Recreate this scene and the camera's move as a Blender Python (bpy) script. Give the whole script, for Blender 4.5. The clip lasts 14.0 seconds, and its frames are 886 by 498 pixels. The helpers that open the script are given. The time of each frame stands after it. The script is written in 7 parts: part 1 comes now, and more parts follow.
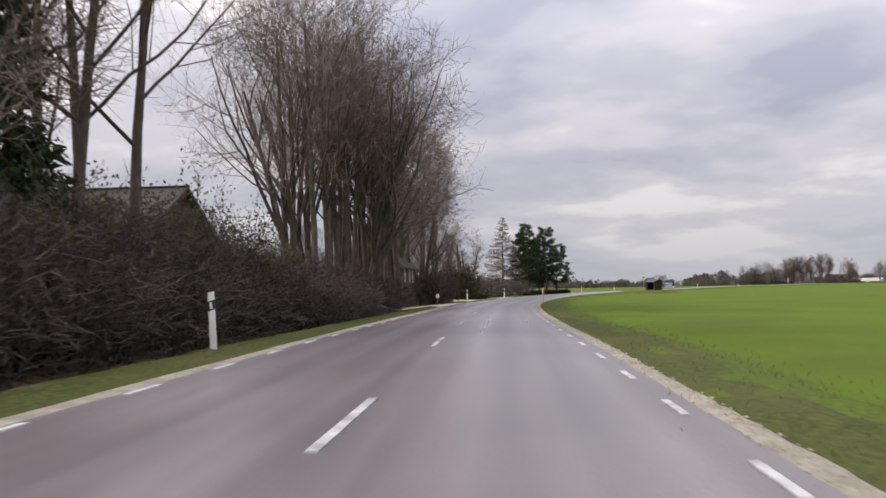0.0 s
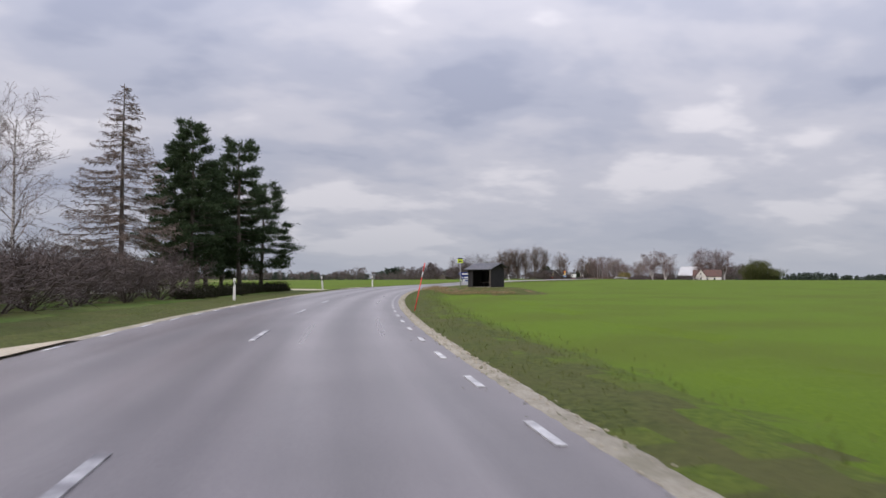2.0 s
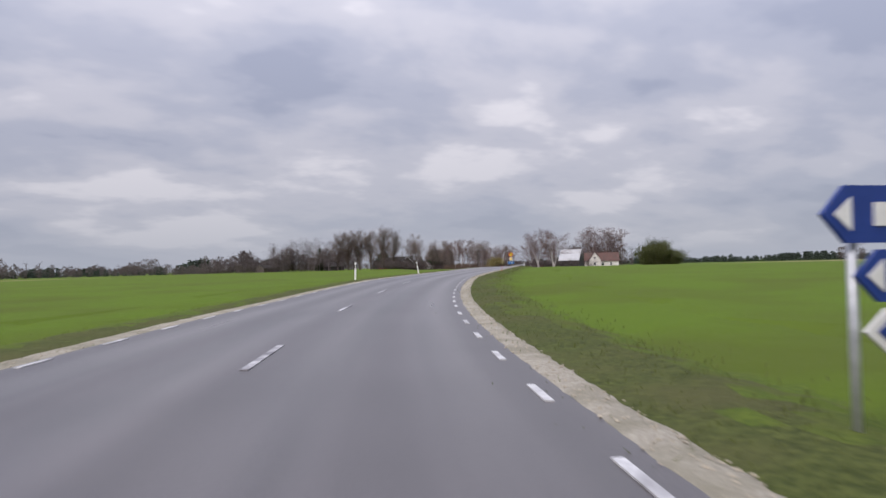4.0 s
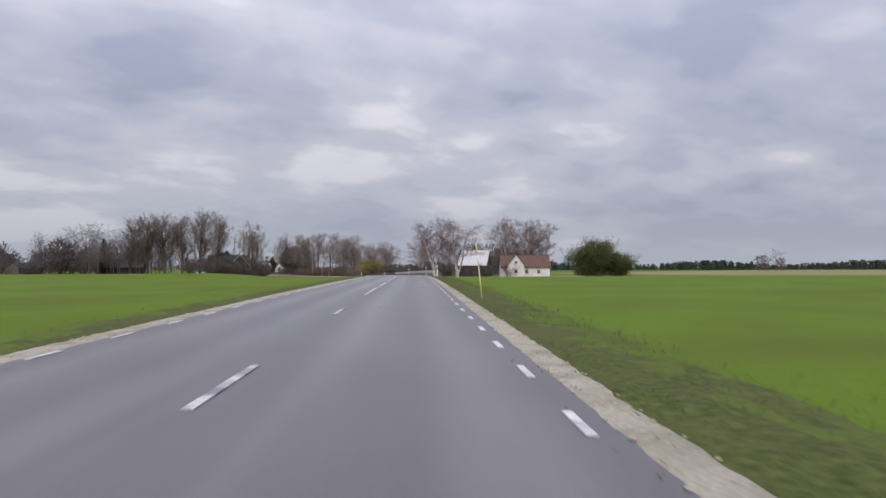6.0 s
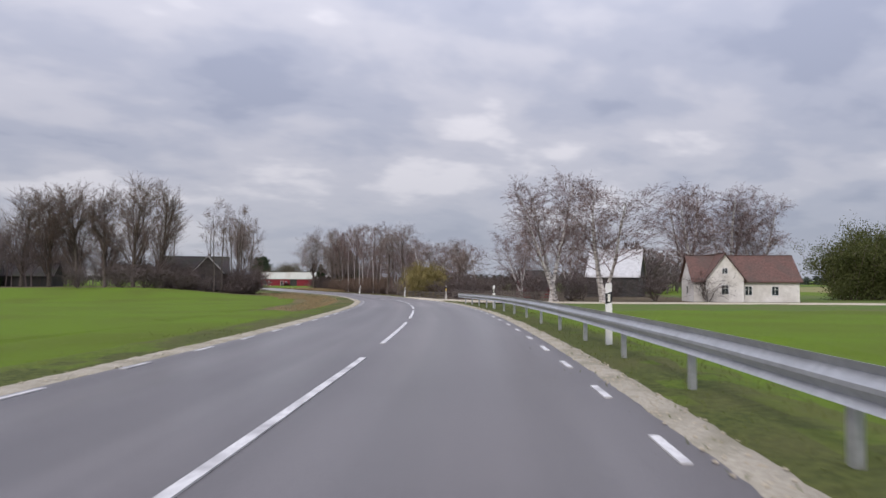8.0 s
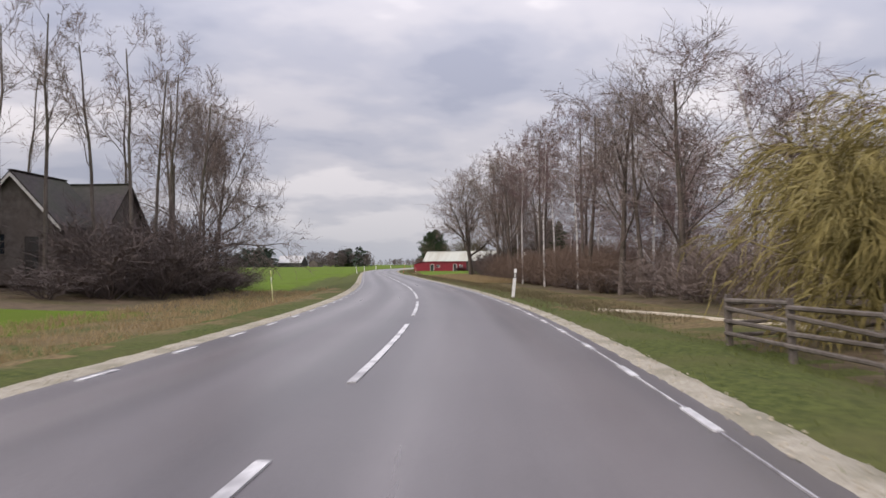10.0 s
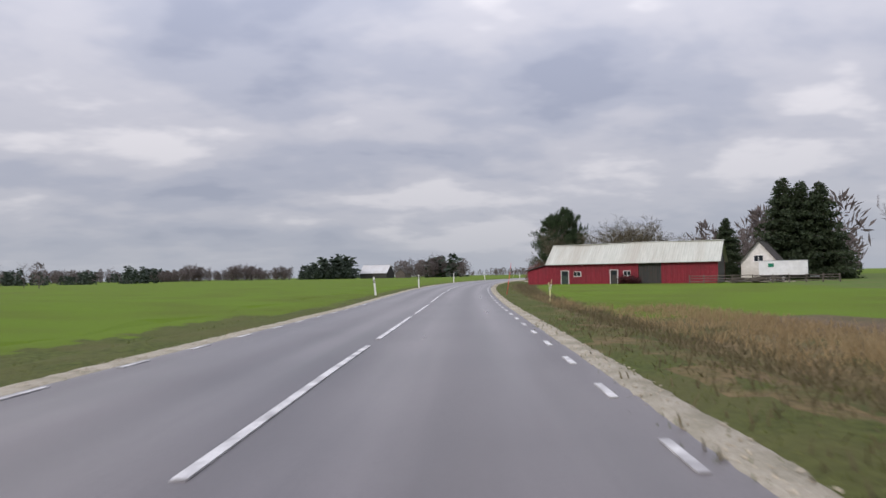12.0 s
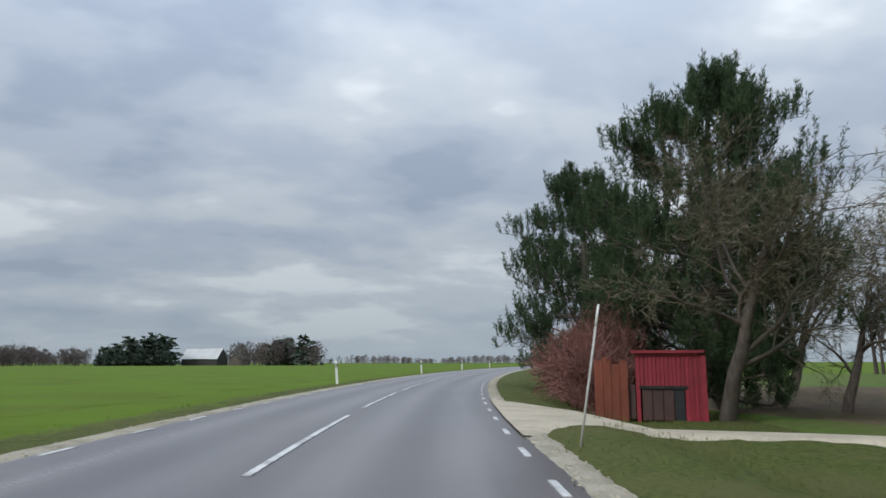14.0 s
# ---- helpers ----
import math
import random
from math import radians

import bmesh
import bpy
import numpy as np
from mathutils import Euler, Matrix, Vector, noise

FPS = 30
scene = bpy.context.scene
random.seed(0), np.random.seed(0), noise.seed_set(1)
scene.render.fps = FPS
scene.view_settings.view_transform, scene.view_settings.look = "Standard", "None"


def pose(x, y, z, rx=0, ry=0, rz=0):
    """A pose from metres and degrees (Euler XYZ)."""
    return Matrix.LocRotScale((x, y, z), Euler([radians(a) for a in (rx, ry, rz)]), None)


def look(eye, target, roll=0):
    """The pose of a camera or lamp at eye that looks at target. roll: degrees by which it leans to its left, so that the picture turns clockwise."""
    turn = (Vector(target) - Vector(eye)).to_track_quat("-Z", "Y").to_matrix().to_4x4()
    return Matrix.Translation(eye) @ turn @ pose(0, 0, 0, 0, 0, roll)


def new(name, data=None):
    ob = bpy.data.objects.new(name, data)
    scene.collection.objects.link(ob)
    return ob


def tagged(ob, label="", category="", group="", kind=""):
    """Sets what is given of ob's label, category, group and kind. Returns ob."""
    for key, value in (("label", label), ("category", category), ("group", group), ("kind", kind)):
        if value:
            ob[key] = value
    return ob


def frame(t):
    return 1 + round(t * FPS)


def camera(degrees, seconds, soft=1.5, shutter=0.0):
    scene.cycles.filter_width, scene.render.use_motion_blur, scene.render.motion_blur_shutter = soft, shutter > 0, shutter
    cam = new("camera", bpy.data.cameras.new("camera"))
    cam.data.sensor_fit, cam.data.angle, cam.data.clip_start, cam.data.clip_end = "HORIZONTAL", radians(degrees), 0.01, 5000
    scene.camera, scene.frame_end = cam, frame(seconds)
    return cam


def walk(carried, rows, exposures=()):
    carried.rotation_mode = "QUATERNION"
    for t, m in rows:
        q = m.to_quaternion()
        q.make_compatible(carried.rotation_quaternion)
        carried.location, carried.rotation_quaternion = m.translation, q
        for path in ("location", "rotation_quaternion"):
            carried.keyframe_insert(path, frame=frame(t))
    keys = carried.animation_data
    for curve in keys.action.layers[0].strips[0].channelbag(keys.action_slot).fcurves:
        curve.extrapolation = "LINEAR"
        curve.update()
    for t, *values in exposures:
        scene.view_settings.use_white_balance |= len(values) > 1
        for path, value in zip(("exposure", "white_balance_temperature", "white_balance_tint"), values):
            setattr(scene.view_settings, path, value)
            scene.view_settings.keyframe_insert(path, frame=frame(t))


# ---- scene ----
# The camera: a phone behind the windscreen of a car on a country road.
cam = camera(62.85, 14.0, soft=1.5, shutter=0.06)
ROWS = [  # seconds, x, y, z, yaw, pitch, roll
    (0.0, 1.441, -28.343, 1.037, 5.107, 3.141, -0.944),
    (0.5, 0.957, -10.605, 1.019, -1.603, 2.376, 0.348),
    (1.0, 1.241, 8.112, 0.942, -7.871, 2.845, 0.528),
    (1.5, 2.152, 25.745, 0.939, -15.023, 2.933, 0.787),
    (2.0, 4.200, 42.923, 0.922, -19.592, 2.325, 0.003),
    (2.5, 7.767, 60.684, 0.993, -25.654, 2.057, -2.348),
    (2.7, 9.647, 67.595, 1.003, -27.888, 2.415, -2.849),
    (3.2, 15.056, 84.579, 1.048, -29.485, 2.010, -2.261),
    (3.7, 21.814, 101.041, 1.113, -32.056, 1.605, -1.672),
    (4.2, 30.119, 116.753, 1.150, -35.226, 1.200, -1.083),
    (4.8, 42.042, 134.444, 1.308, -38.298, 0.713, -0.377),
    (5.0, 46.350, 140.112, 1.405, -39.936, 0.749, -0.383),
    (5.5, 58.246, 154.326, 1.532, -42.521, 1.541, -0.840),
    (6.0, 70.674, 168.340, 1.613, -44.361, 1.468, -0.192),
    (6.5, 83.088, 181.993, 1.724, -43.296, 2.183, -0.074),
    (7.0, 94.997, 195.165, 1.801, -40.370, 3.469, 0.431),
    (7.5, 107.715, 209.372, 1.824, -39.497, 2.905, 0.343),
    (8.0, 120.262, 223.775, 1.768, -37.295, 2.341, 0.256),
    (8.5, 132.174, 238.760, 1.619, -33.223, 1.777, 0.168),
    (9.0, 143.062, 254.512, 1.379, -28.640, 1.213, 0.081),
    (9.3, 149.072, 264.300, 1.194, -26.000, 0.875, 0.029),
    (9.5, 152.672, 270.604, 1.059, -24.261, 1.382, -0.511),
    (10.0, 161.307, 287.758, 0.840, -19.769, 1.199, -0.404),
    (10.5, 168.055, 305.312, 0.699, -15.766, 1.321, 2.475),
    (11.0, 173.601, 323.730, 0.594, -13.178, 1.718, 2.226),
    (11.5, 178.149, 341.054, 0.541, -12.237, 1.998, -0.063),
    (12.0, 182.588, 359.200, 0.543, -11.724, 2.099, -0.978),
    (12.5, 187.010, 377.693, 0.497, -12.837, 3.382, 0.059),
    (13.0, 191.446, 395.569, 0.511, -14.944, 8.408, 0.274),
    (13.5, 196.285, 413.210, 0.619, -17.945, 11.794, -0.012),
    (14.0, 201.826, 429.826, 0.719, -22.629, 8.899, -0.111),
]


def gaze(x, y, z, yaw, pitch, roll):
    a, b = radians(yaw), radians(pitch)
    ahead = Vector((-math.sin(a) * math.cos(b), math.cos(a) * math.cos(b), math.sin(b)))
    return look((x, y, z), Vector((x, y, z)) + ahead * 10, roll)


# seconds, stops, kelvin, tint
LIGHT = [(0.0, 0.4, 6650, 16), (0.6, 0.45, 7000, 16), (1.1, 0.4, 6900, 16), (1.5, 0.24, 6450, 16), (2.7, 0.2, 6250, 17), (4.8, 0.16, 6200, 17), (7.2, 0.14, 6150, 16), (9.3, 0.33, 6450, 16), (10.8, 0.36, 6600, 18), (12.0, 0.2, 6300, 15), (12.6, 0.15, 6200, 12), (13.0, -0.08, 5850, 5), (13.5, -0.25, 5650, -4), (14.0, 0.06, 5950, 4)]
walk(cam, [(r[0], gaze(*r[1:])) for r in ROWS], LIGHT)

# The road's middle line: bend (per 100 m) and height, knot by knot.
BEND_FROM, BEND_STEP = -28.350, 14.1750
BEND = [0.124, -0.007, -0.176, -0.366, -0.432, -0.461, -0.417, -0.378, -0.439, -0.529, -0.573, -0.544, -0.446, -0.299, -0.144, -0.060, -0.012, -0.011, 0.015, 0.027, 0.161, 0.310, 0.372, 0.356, 0.340, 0.438, 0.557, 0.489, 0.299, 0.140, 0.033, -0.013, 0.011, -0.016, -0.170, -0.339, -0.400, -0.381, -0.340, -0.286, -0.226, -0.167, -0.111, -0.060, -0.014, 0.028, 0.068, 0.107]
RISE_FROM, RISE_STEP = -14.175, 18.9000
RISE = [0.063, -0.033, -0.033, -0.055, 0.018, 0.045, 0.131, 0.157, 0.239, 0.497, 0.580, 0.661, 0.788, 0.848, 0.850, 0.765, 0.584, 0.317, -0.035, -0.183, -0.323, -0.409, -0.449, -0.420, -0.513, -0.428, -0.297, -0.213, -0.158, -0.107, -0.063, -0.021]
HALF_R, HALF_L = 2.556, 2.582
EDGE_R = [-24.81, -6.99, 13.18, 29.81, 47.42, 65.80, 72.25, 148.03, 154.66, 172.78, 192.63, 210.19, 228.21, 316.89, 324.26, 343.19, 361.02, 380.81, 398.93, 416.76, 436.41, 455.85, 476.69, 492.08]
EDGE_L = [-21.34, -3.47, 17.14, 35.84, 53.59, 71.31, 80.40, 152.67, 158.93, 176.73, 196.34, 213.97, 232.06, 318.91, 326.40, 345.20, 363.04, 382.68, 401.05, 419.15, 438.69, 458.14, 477.14, 494.53]

# ---- light ----
world = bpy.data.worlds.new("overcast_sky")
scene.world = world
world.use_nodes = True
SUN_UP, SUN_TURN = 38, 250


def build_world():
    t = world.node_tree
    t.nodes.clear()
    N = t.nodes.new

    def link(a, b):
        t.links.new(a, b)

    def math_node(op, a, b=None, c=None):
        n = N("ShaderNodeMath")
        n.operation = op
        for i, v in enumerate((a, b, c)):
            if v is None:
                continue
            if isinstance(v, (int, float)):
                n.inputs[i].default_value = v
            else:
                link(v, n.inputs[i])
        return n.outputs[0]

    def mix(fac, a, b):
        n = N("ShaderNodeMix")
        n.data_type = "RGBA"
        for sock, v in ((n.inputs[0], fac), (n.inputs[6], a), (n.inputs[7], b)):
            if isinstance(v, (int, float)):
                sock.default_value = v
            elif isinstance(v, tuple):
                sock.default_value = (*v, 1)
            else:
                link(v, sock)
        return n.outputs[2]

    co = N("ShaderNodeTexCoord")
    sep = N("ShaderNodeSeparateXYZ")
    link(co.outputs["Generated"], sep.inputs[0])
    up = math_node("MAXIMUM", sep.outputs[2], 0.0)
    den = math_node("ADD", up, 0.24)
    flat = N("ShaderNodeCombineXYZ")
    link(math_node("DIVIDE", sep.outputs[0], den), flat.inputs[0])
    link(math_node("DIVIDE", sep.outputs[1], den), flat.inputs[1])

    def noise_of(scale, detail, rough, warp, off):
        m = N("ShaderNodeMapping")
        m.inputs["Location"].default_value = (off, off * 0.7, 0.3)
        m.inputs["Rotation"].default_value = (0, 0, 0.5)
        m.inputs["Scale"].default_value = (scale, scale * 1.2, 1)
        link(flat.outputs[0], m.inputs[0])
        n = N("ShaderNodeTexNoise")
        n.inputs["Scale"].default_value = 1.0
        n.inputs["Detail"].default_value = detail
        n.inputs["Roughness"].default_value = rough
        n.inputs["Distortion"].default_value = warp
        link(m.outputs[0], n.inputs["Vector"])
        return n.outputs["Fac"]

    big = noise_of(0.85, 3.5, 0.5, 0.2, 3.1)
    mid = noise_of(2.3, 4.0, 0.5, 0.1, 7.7)
    both = math_node("ADD", math_node("MULTIPLY", big, 0.56), math_node("MULTIPLY", mid, 0.44))
    ramp = N("ShaderNodeValToRGB")
    ramp.color_ramp.interpolation = "EASE"
    link(both, ramp.inputs[0])
    e = ramp.color_ramp.elements
    e[0].position, e[0].color = 0.395, (0.315, 0.338, 0.405, 1)
    e[1].position, e[1].color = 0.605, (0.68, 0.665, 0.665, 1)
    m1 = e.new(0.46)
    m1.color = (0.395, 0.412, 0.467, 1)
    m2 = e.new(0.54)
    m2.color = (0.50, 0.502, 0.533, 1)
    haze = mix(math_node("POWER", math_node("SUBTRACT", 1.0, up), 14.0), ramp.outputs[0], (0.42, 0.455, 0.50))
    sky = N("ShaderNodeTexSky")
    sky.sky_type, sky.sun_disc = "NISHITA", False
    sky.sun_elevation, sky.sun_rotation = radians(SUN_UP), radians(SUN_TURN)
    dim = N("ShaderNodeMix")
    dim.data_type, dim.blend_type = "RGBA", "MULTIPLY"
    dim.inputs[0].default_value = 1.0
    link(sky.outputs[0], dim.inputs[6])
    dim.inputs[7].default_value = (0.09, 0.09, 0.09, 1)
    cover = mix(0.93, dim.outputs[2], haze)
    bg = N("ShaderNodeBackground")
    link(cover, bg.inputs[0])
    # an overcast sky is about three times as bright overhead as at the horizon
    link(math_node("MULTIPLY_ADD", math_node("POWER", up, 1.8), 3.0, 0.86), bg.inputs[1])
    out = N("ShaderNodeOutputWorld")
    link(bg.outputs[0], out.inputs[0])


build_world()
sun = new("sun", bpy.data.lights.new("sun", "SUN"))
sun.data.energy, sun.data.angle, sun.data.color = 1.7, radians(14), (1.0, 0.93, 0.84)
sun.rotation_euler = (radians(90 - SUN_UP), 0, radians(180 - SUN_TURN))

# ---- materials ----


def mat(name, low, high, grain=6.0, patch=0.6, tint=None, amount=0.5, rough=0.85, bump=0.25, metal=0.0, spec=0.4, stretch=(1, 1, 1), vary=0.0, thin=0.0):
    """A surface with fine grain between two colours, larger patches of a third, and fine relief."""
    m = bpy.data.materials.new(name)
    m.use_nodes = True
    t = m.node_tree
    b = t.nodes["Principled BSDF"]
    co = t.nodes.new("ShaderNodeTexCoord")
    mp = t.nodes.new("ShaderNodeMapping")
    mp.inputs["Scale"].default_value = stretch
    t.links.new(co.outputs["Object"], mp.inputs[0])
    n1 = t.nodes.new("ShaderNodeTexNoise")
    n1.inputs["Scale"].default_value, n1.inputs["Detail"].default_value, n1.inputs["Roughness"].default_value = grain, 5, 0.65
    t.links.new(mp.outputs[0], n1.inputs["Vector"])
    r = t.nodes.new("ShaderNodeValToRGB")
    r.color_ramp.elements[0].position, r.color_ramp.elements[0].color = 0.3, (*low, 1)
    r.color_ramp.elements[1].position, r.color_ramp.elements[1].color = 0.7, (*high, 1)
    t.links.new(n1.outputs["Fac"], r.inputs[0])
    col = r.outputs[0]
    if tint:
        n2 = t.nodes.new("ShaderNodeTexNoise")
        n2.inputs["Scale"].default_value, n2.inputs["Detail"].default_value = patch, 3
        t.links.new(mp.outputs[0], n2.inputs["Vector"])
        r2 = t.nodes.new("ShaderNodeValToRGB")
        r2.color_ramp.elements[0].position, r2.color_ramp.elements[1].position = 0.42, 0.66
        r2.color_ramp.elements[1].color = (amount, amount, amount, 1)
        t.links.new(n2.outputs["Fac"], r2.inputs[0])
        mx = t.nodes.new("ShaderNodeMix")
        mx.data_type = "RGBA"
        t.links.new(r2.outputs[0], mx.inputs[0])
        t.links.new(col, mx.inputs[6])
        mx.inputs[7].default_value = (*tint, 1)
        col = mx.outputs[2]
    if vary:
        info = t.nodes.new("ShaderNodeObjectInfo")
        hs = t.nodes.new("ShaderNodeHueSaturation")
        mr = t.nodes.new("ShaderNodeMapRange")
        mr.inputs[3].default_value, mr.inputs[4].default_value = 1 - vary, 1 + vary
        t.links.new(info.outputs["Random"], mr.inputs[0])
        t.links.new(mr.outputs[0], hs.inputs["Value"])
        t.links.new(col, hs.inputs["Color"])
        col = hs.outputs[0]
    t.links.new(col, b.inputs["Base Color"])
    b.inputs["Roughness"].default_value, b.inputs["Metallic"].default_value = rough, metal
    b.inputs["Specular IOR Level"].default_value = spec
    if bump:
        bp = t.nodes.new("ShaderNodeBump")
        bp.inputs["Strength"].default_value, bp.inputs["Distance"].default_value = bump, 0.05
        t.links.new(n1.outputs["Fac"], bp.inputs["Height"])
        t.links.new(bp.outputs[0], b.inputs["Normal"])
    if thin:
        # light passes through thin leaves and blades
        tr = t.nodes.new("ShaderNodeBsdfTranslucent")
        t.links.new(col, tr.inputs["Color"])
        ms = t.nodes.new("ShaderNodeMixShader")
        ms.inputs[0].default_value = thin
        t.links.new(b.outputs[0], ms.inputs[1])
        t.links.new(tr.outputs[0], ms.inputs[2])
        t.links.new(ms.outputs[0], t.nodes["Material Output"].inputs["Surface"])
    return m


def asphalt_mat(name, k):
    m = mat(name, (0.136 * k, 0.117 * k, 0.115 * k), (0.200 * k, 0.176 * k, 0.173 * k), grain=38, patch=0.35, tint=(0.120 * k, 0.104 * k, 0.102 * k), amount=0.6, rough=0.29, bump=0.08, spec=0.75)
    t = m.node_tree
    b = t.nodes["Principled BSDF"]
    uv = t.nodes.new("ShaderNodeUVMap")
    mp = t.nodes.new("ShaderNodeMapping")
    mp.inputs["Scale"].default_value = (1.1, 0.035, 1)
    t.links.new(uv.outputs[0], mp.inputs[0])
    n = t.nodes.new("ShaderNodeTexNoise")
    n.inputs["Scale"].default_value, n.inputs["Detail"].default_value = 1.6, 4
    t.links.new(mp.outputs[0], n.inputs["Vector"])
    mr = t.nodes.new("ShaderNodeMapRange")
    mr.inputs[1].default_value, mr.inputs[2].default_value, mr.inputs[3].default_value, mr.inputs[4].default_value = 0.3, 0.7, 0.72, 1.25
    t.links.new(n.outputs["Fac"], mr.inputs[0])
    # the wheels polish four tracks along the road
    sep = t.nodes.new("ShaderNodeSeparateXYZ")
    t.links.new(uv.outputs[0], sep.inputs[0])

    def sums(op, a, v):
        q = t.nodes.new("ShaderNodeMath")
        q.operation = op
        for i, x in enumerate((a, v)):
            if isinstance(x, (int, float)):
                q.inputs[i].default_value = x
            elif x is not None:
                t.links.new(x, q.inputs[i])
        return q.outputs[0]

    wave = sums("COSINE", sums("MULTIPLY", sums("SUBTRACT", sep.outputs[0], 0.7), 2 * math.pi / 1.3), None)
    worn = sums("MULTIPLY", wave, n.outputs["Fac"])
    both = sums("ADD", mr.outputs[0], sums("MULTIPLY", worn, 0.22))
    t.links.new(sums("SUBTRACT", 0.33, sums("MULTIPLY", worn, 0.09)), b.inputs["Roughness"])
    old = b.inputs["Base Color"].links[0].from_socket
    hs = t.nodes.new("ShaderNodeHueSaturation")
    t.links.new(old, hs.inputs["Color"])
    t.links.new(both, hs.inputs["Value"])
    t.links.new(hs.outputs[0], b.inputs["Base Color"])
    return m


M = {}
# base tone differs by stretch: palest before s 118, darkest from 118 to 296
M["asphalt"] = asphalt_mat("worn_asphalt", 0.67)
M["asphalt_pale"] = asphalt_mat("pale_worn_asphalt", 1.0)
M["asphalt_dark"] = asphalt_mat("dark_asphalt", 0.50)
M["road_paint"] = mat("road_paint", (0.40, 0.39, 0.38), (0.66, 0.65, 0.63), grain=22, patch=3, tint=(0.22, 0.21, 0.21), amount=0.75, rough=0.6, bump=0.1)
M["worn_paint"] = mat("worn_road_paint", (0.30, 0.29, 0.29), (0.62, 0.61, 0.60), grain=14, patch=2.2, tint=(0.16, 0.15, 0.155), amount=0.95, rough=0.6, bump=0.1)
M["gravel"] = mat("gravel", (0.31, 0.265, 0.19), (0.55, 0.48, 0.365), grain=30, patch=1.2, tint=(0.22, 0.20, 0.14), amount=0.4, bump=0.4)
M["shoulder"] = mat("shoulder_gravel", (0.26, 0.232, 0.178), (0.47, 0.425, 0.335), grain=26, patch=2.2, tint=(0.19, 0.175, 0.115), amount=0.6, bump=0.7, spec=0.2)
M["verge"] = mat("verge_grass", (0.028, 0.038, 0.010), (0.105, 0.120, 0.032), grain=11, patch=0.6, tint=(0.088, 0.086, 0.032), amount=0.75, bump=0.7, spec=0.08)
M["crop_edge"] = mat("thin_crop_edge", (0.040, 0.068, 0.009), (0.122, 0.162, 0.022), grain=12, patch=0.7, tint=(0.085, 0.09, 0.026), amount=0.8, bump=0.6, spec=0.08)
M["crop"] = mat("young_crop", (0.058, 0.104, 0.008), (0.128, 0.186, 0.015), grain=26, patch=0.16, tint=(0.082, 0.108, 0.014), amount=0.85, bump=0.5, spec=0.08)
M["tawny"] = mat("tawny_dead_grass", (0.07, 0.050, 0.026), (0.215, 0.158, 0.078), grain=9, patch=0.7, tint=(0.06, 0.075, 0.02), amount=0.85, bump=0.8, spec=0.08)
M["stubble"] = mat("stubble", (0.15, 0.14, 0.06), (0.27, 0.23, 0.11), grain=2, patch=0.05, tint=(0.12, 0.15, 0.04), amount=0.6, spec=0.08)
M["lawn"] = mat("lawn", (0.05, 0.085, 0.015), (0.10, 0.15, 0.03), grain=4, patch=0.3, tint=(0.12, 0.10, 0.045), amount=0.6, bump=0.5, spec=0.08)
M["leaf_litter"] = mat("leaf_litter", (0.06, 0.045, 0.03), (0.15, 0.11, 0.07), grain=3, patch=0.4, tint=(0.07, 0.07, 0.025), amount=0.5, bump=0.6, spec=0.08)
M["bark"] = mat("grey_brown_bark", (0.08, 0.066, 0.056), (0.175, 0.147, 0.125), grain=9, patch=1.2, tint=(0.075, 0.08, 0.045), amount=0.5, bump=0.7, stretch=(1, 1, 0.3), spec=0.08)
M["bark_dark"] = mat("dark_brown_bark", (0.070, 0.057, 0.048), (0.155, 0.128, 0.108), grain=9, patch=1.2, tint=(0.05, 0.052, 0.03), amount=0.5, bump=0.7, stretch=(1, 1, 0.3), spec=0.08)
M["twig_umber"] = mat("umber_twigs", (0.125, 0.096, 0.080), (0.225, 0.176, 0.148), grain=3, bump=0)
M["twig"] = mat("brown_twigs", (0.115, 0.086, 0.068), (0.215, 0.165, 0.135), grain=3, bump=0)
M["twig_dark"] = mat("dark_mossy_twigs", (0.05, 0.046, 0.032), (0.105, 0.092, 0.062), grain=3, bump=0)
M["twig_hedge"] = mat("dark_hedge_twigs", (0.044, 0.034, 0.028), (0.085, 0.066, 0.054), grain=3, bump=0)
M["twig_garden"] = mat("grey_olive_twigs", (0.072, 0.061, 0.037), (0.135, 0.115, 0.07), grain=3, bump=0)
M["twig_rusty"] = mat("rusty_brown_twigs", (0.105, 0.070, 0.050), (0.19, 0.132, 0.095), grain=3, bump=0)
M["twig_brown"] = mat("dark_brown_twigs", (0.062, 0.047, 0.041), (0.125, 0.095, 0.083), grain=3, bump=0)
M["twig_russet"] = mat("russet_twigs", (0.12, 0.052, 0.042), (0.22, 0.10, 0.08), grain=3, bump=0)
M["twig_red"] = mat("reddish_twigs", (0.112, 0.074, 0.067), (0.21, 0.145, 0.13), grain=3, bump=0)
M["twig_olive"] = mat("olive_twigs", (0.14, 0.115, 0.034), (0.26, 0.21, 0.07), grain=3, bump=0)
M["birch_bark"] = mat("white_birch_bark", (0.42, 0.39, 0.36), (0.68, 0.65, 0.62), grain=5, patch=2.5, tint=(0.10, 0.085, 0.08), amount=0.9, bump=0.3, stretch=(1, 1, 2.5), spec=0.08)
M["needles"] = mat("dark_pine_needles", (0.030, 0.048, 0.023), (0.074, 0.108, 0.049), grain=2, rough=0.75, bump=0, spec=0.15, thin=0.22)
M["spruce"] = mat("dark_spruce_needles", (0.022, 0.034, 0.015), (0.056, 0.08, 0.032), grain=2, rough=0.7, bump=0, thin=0.35)
M["bush_leaf"] = mat("olive_green_leaves", (0.055, 0.068, 0.017), (0.125, 0.135, 0.04), grain=2, bump=0, thin=0.35)
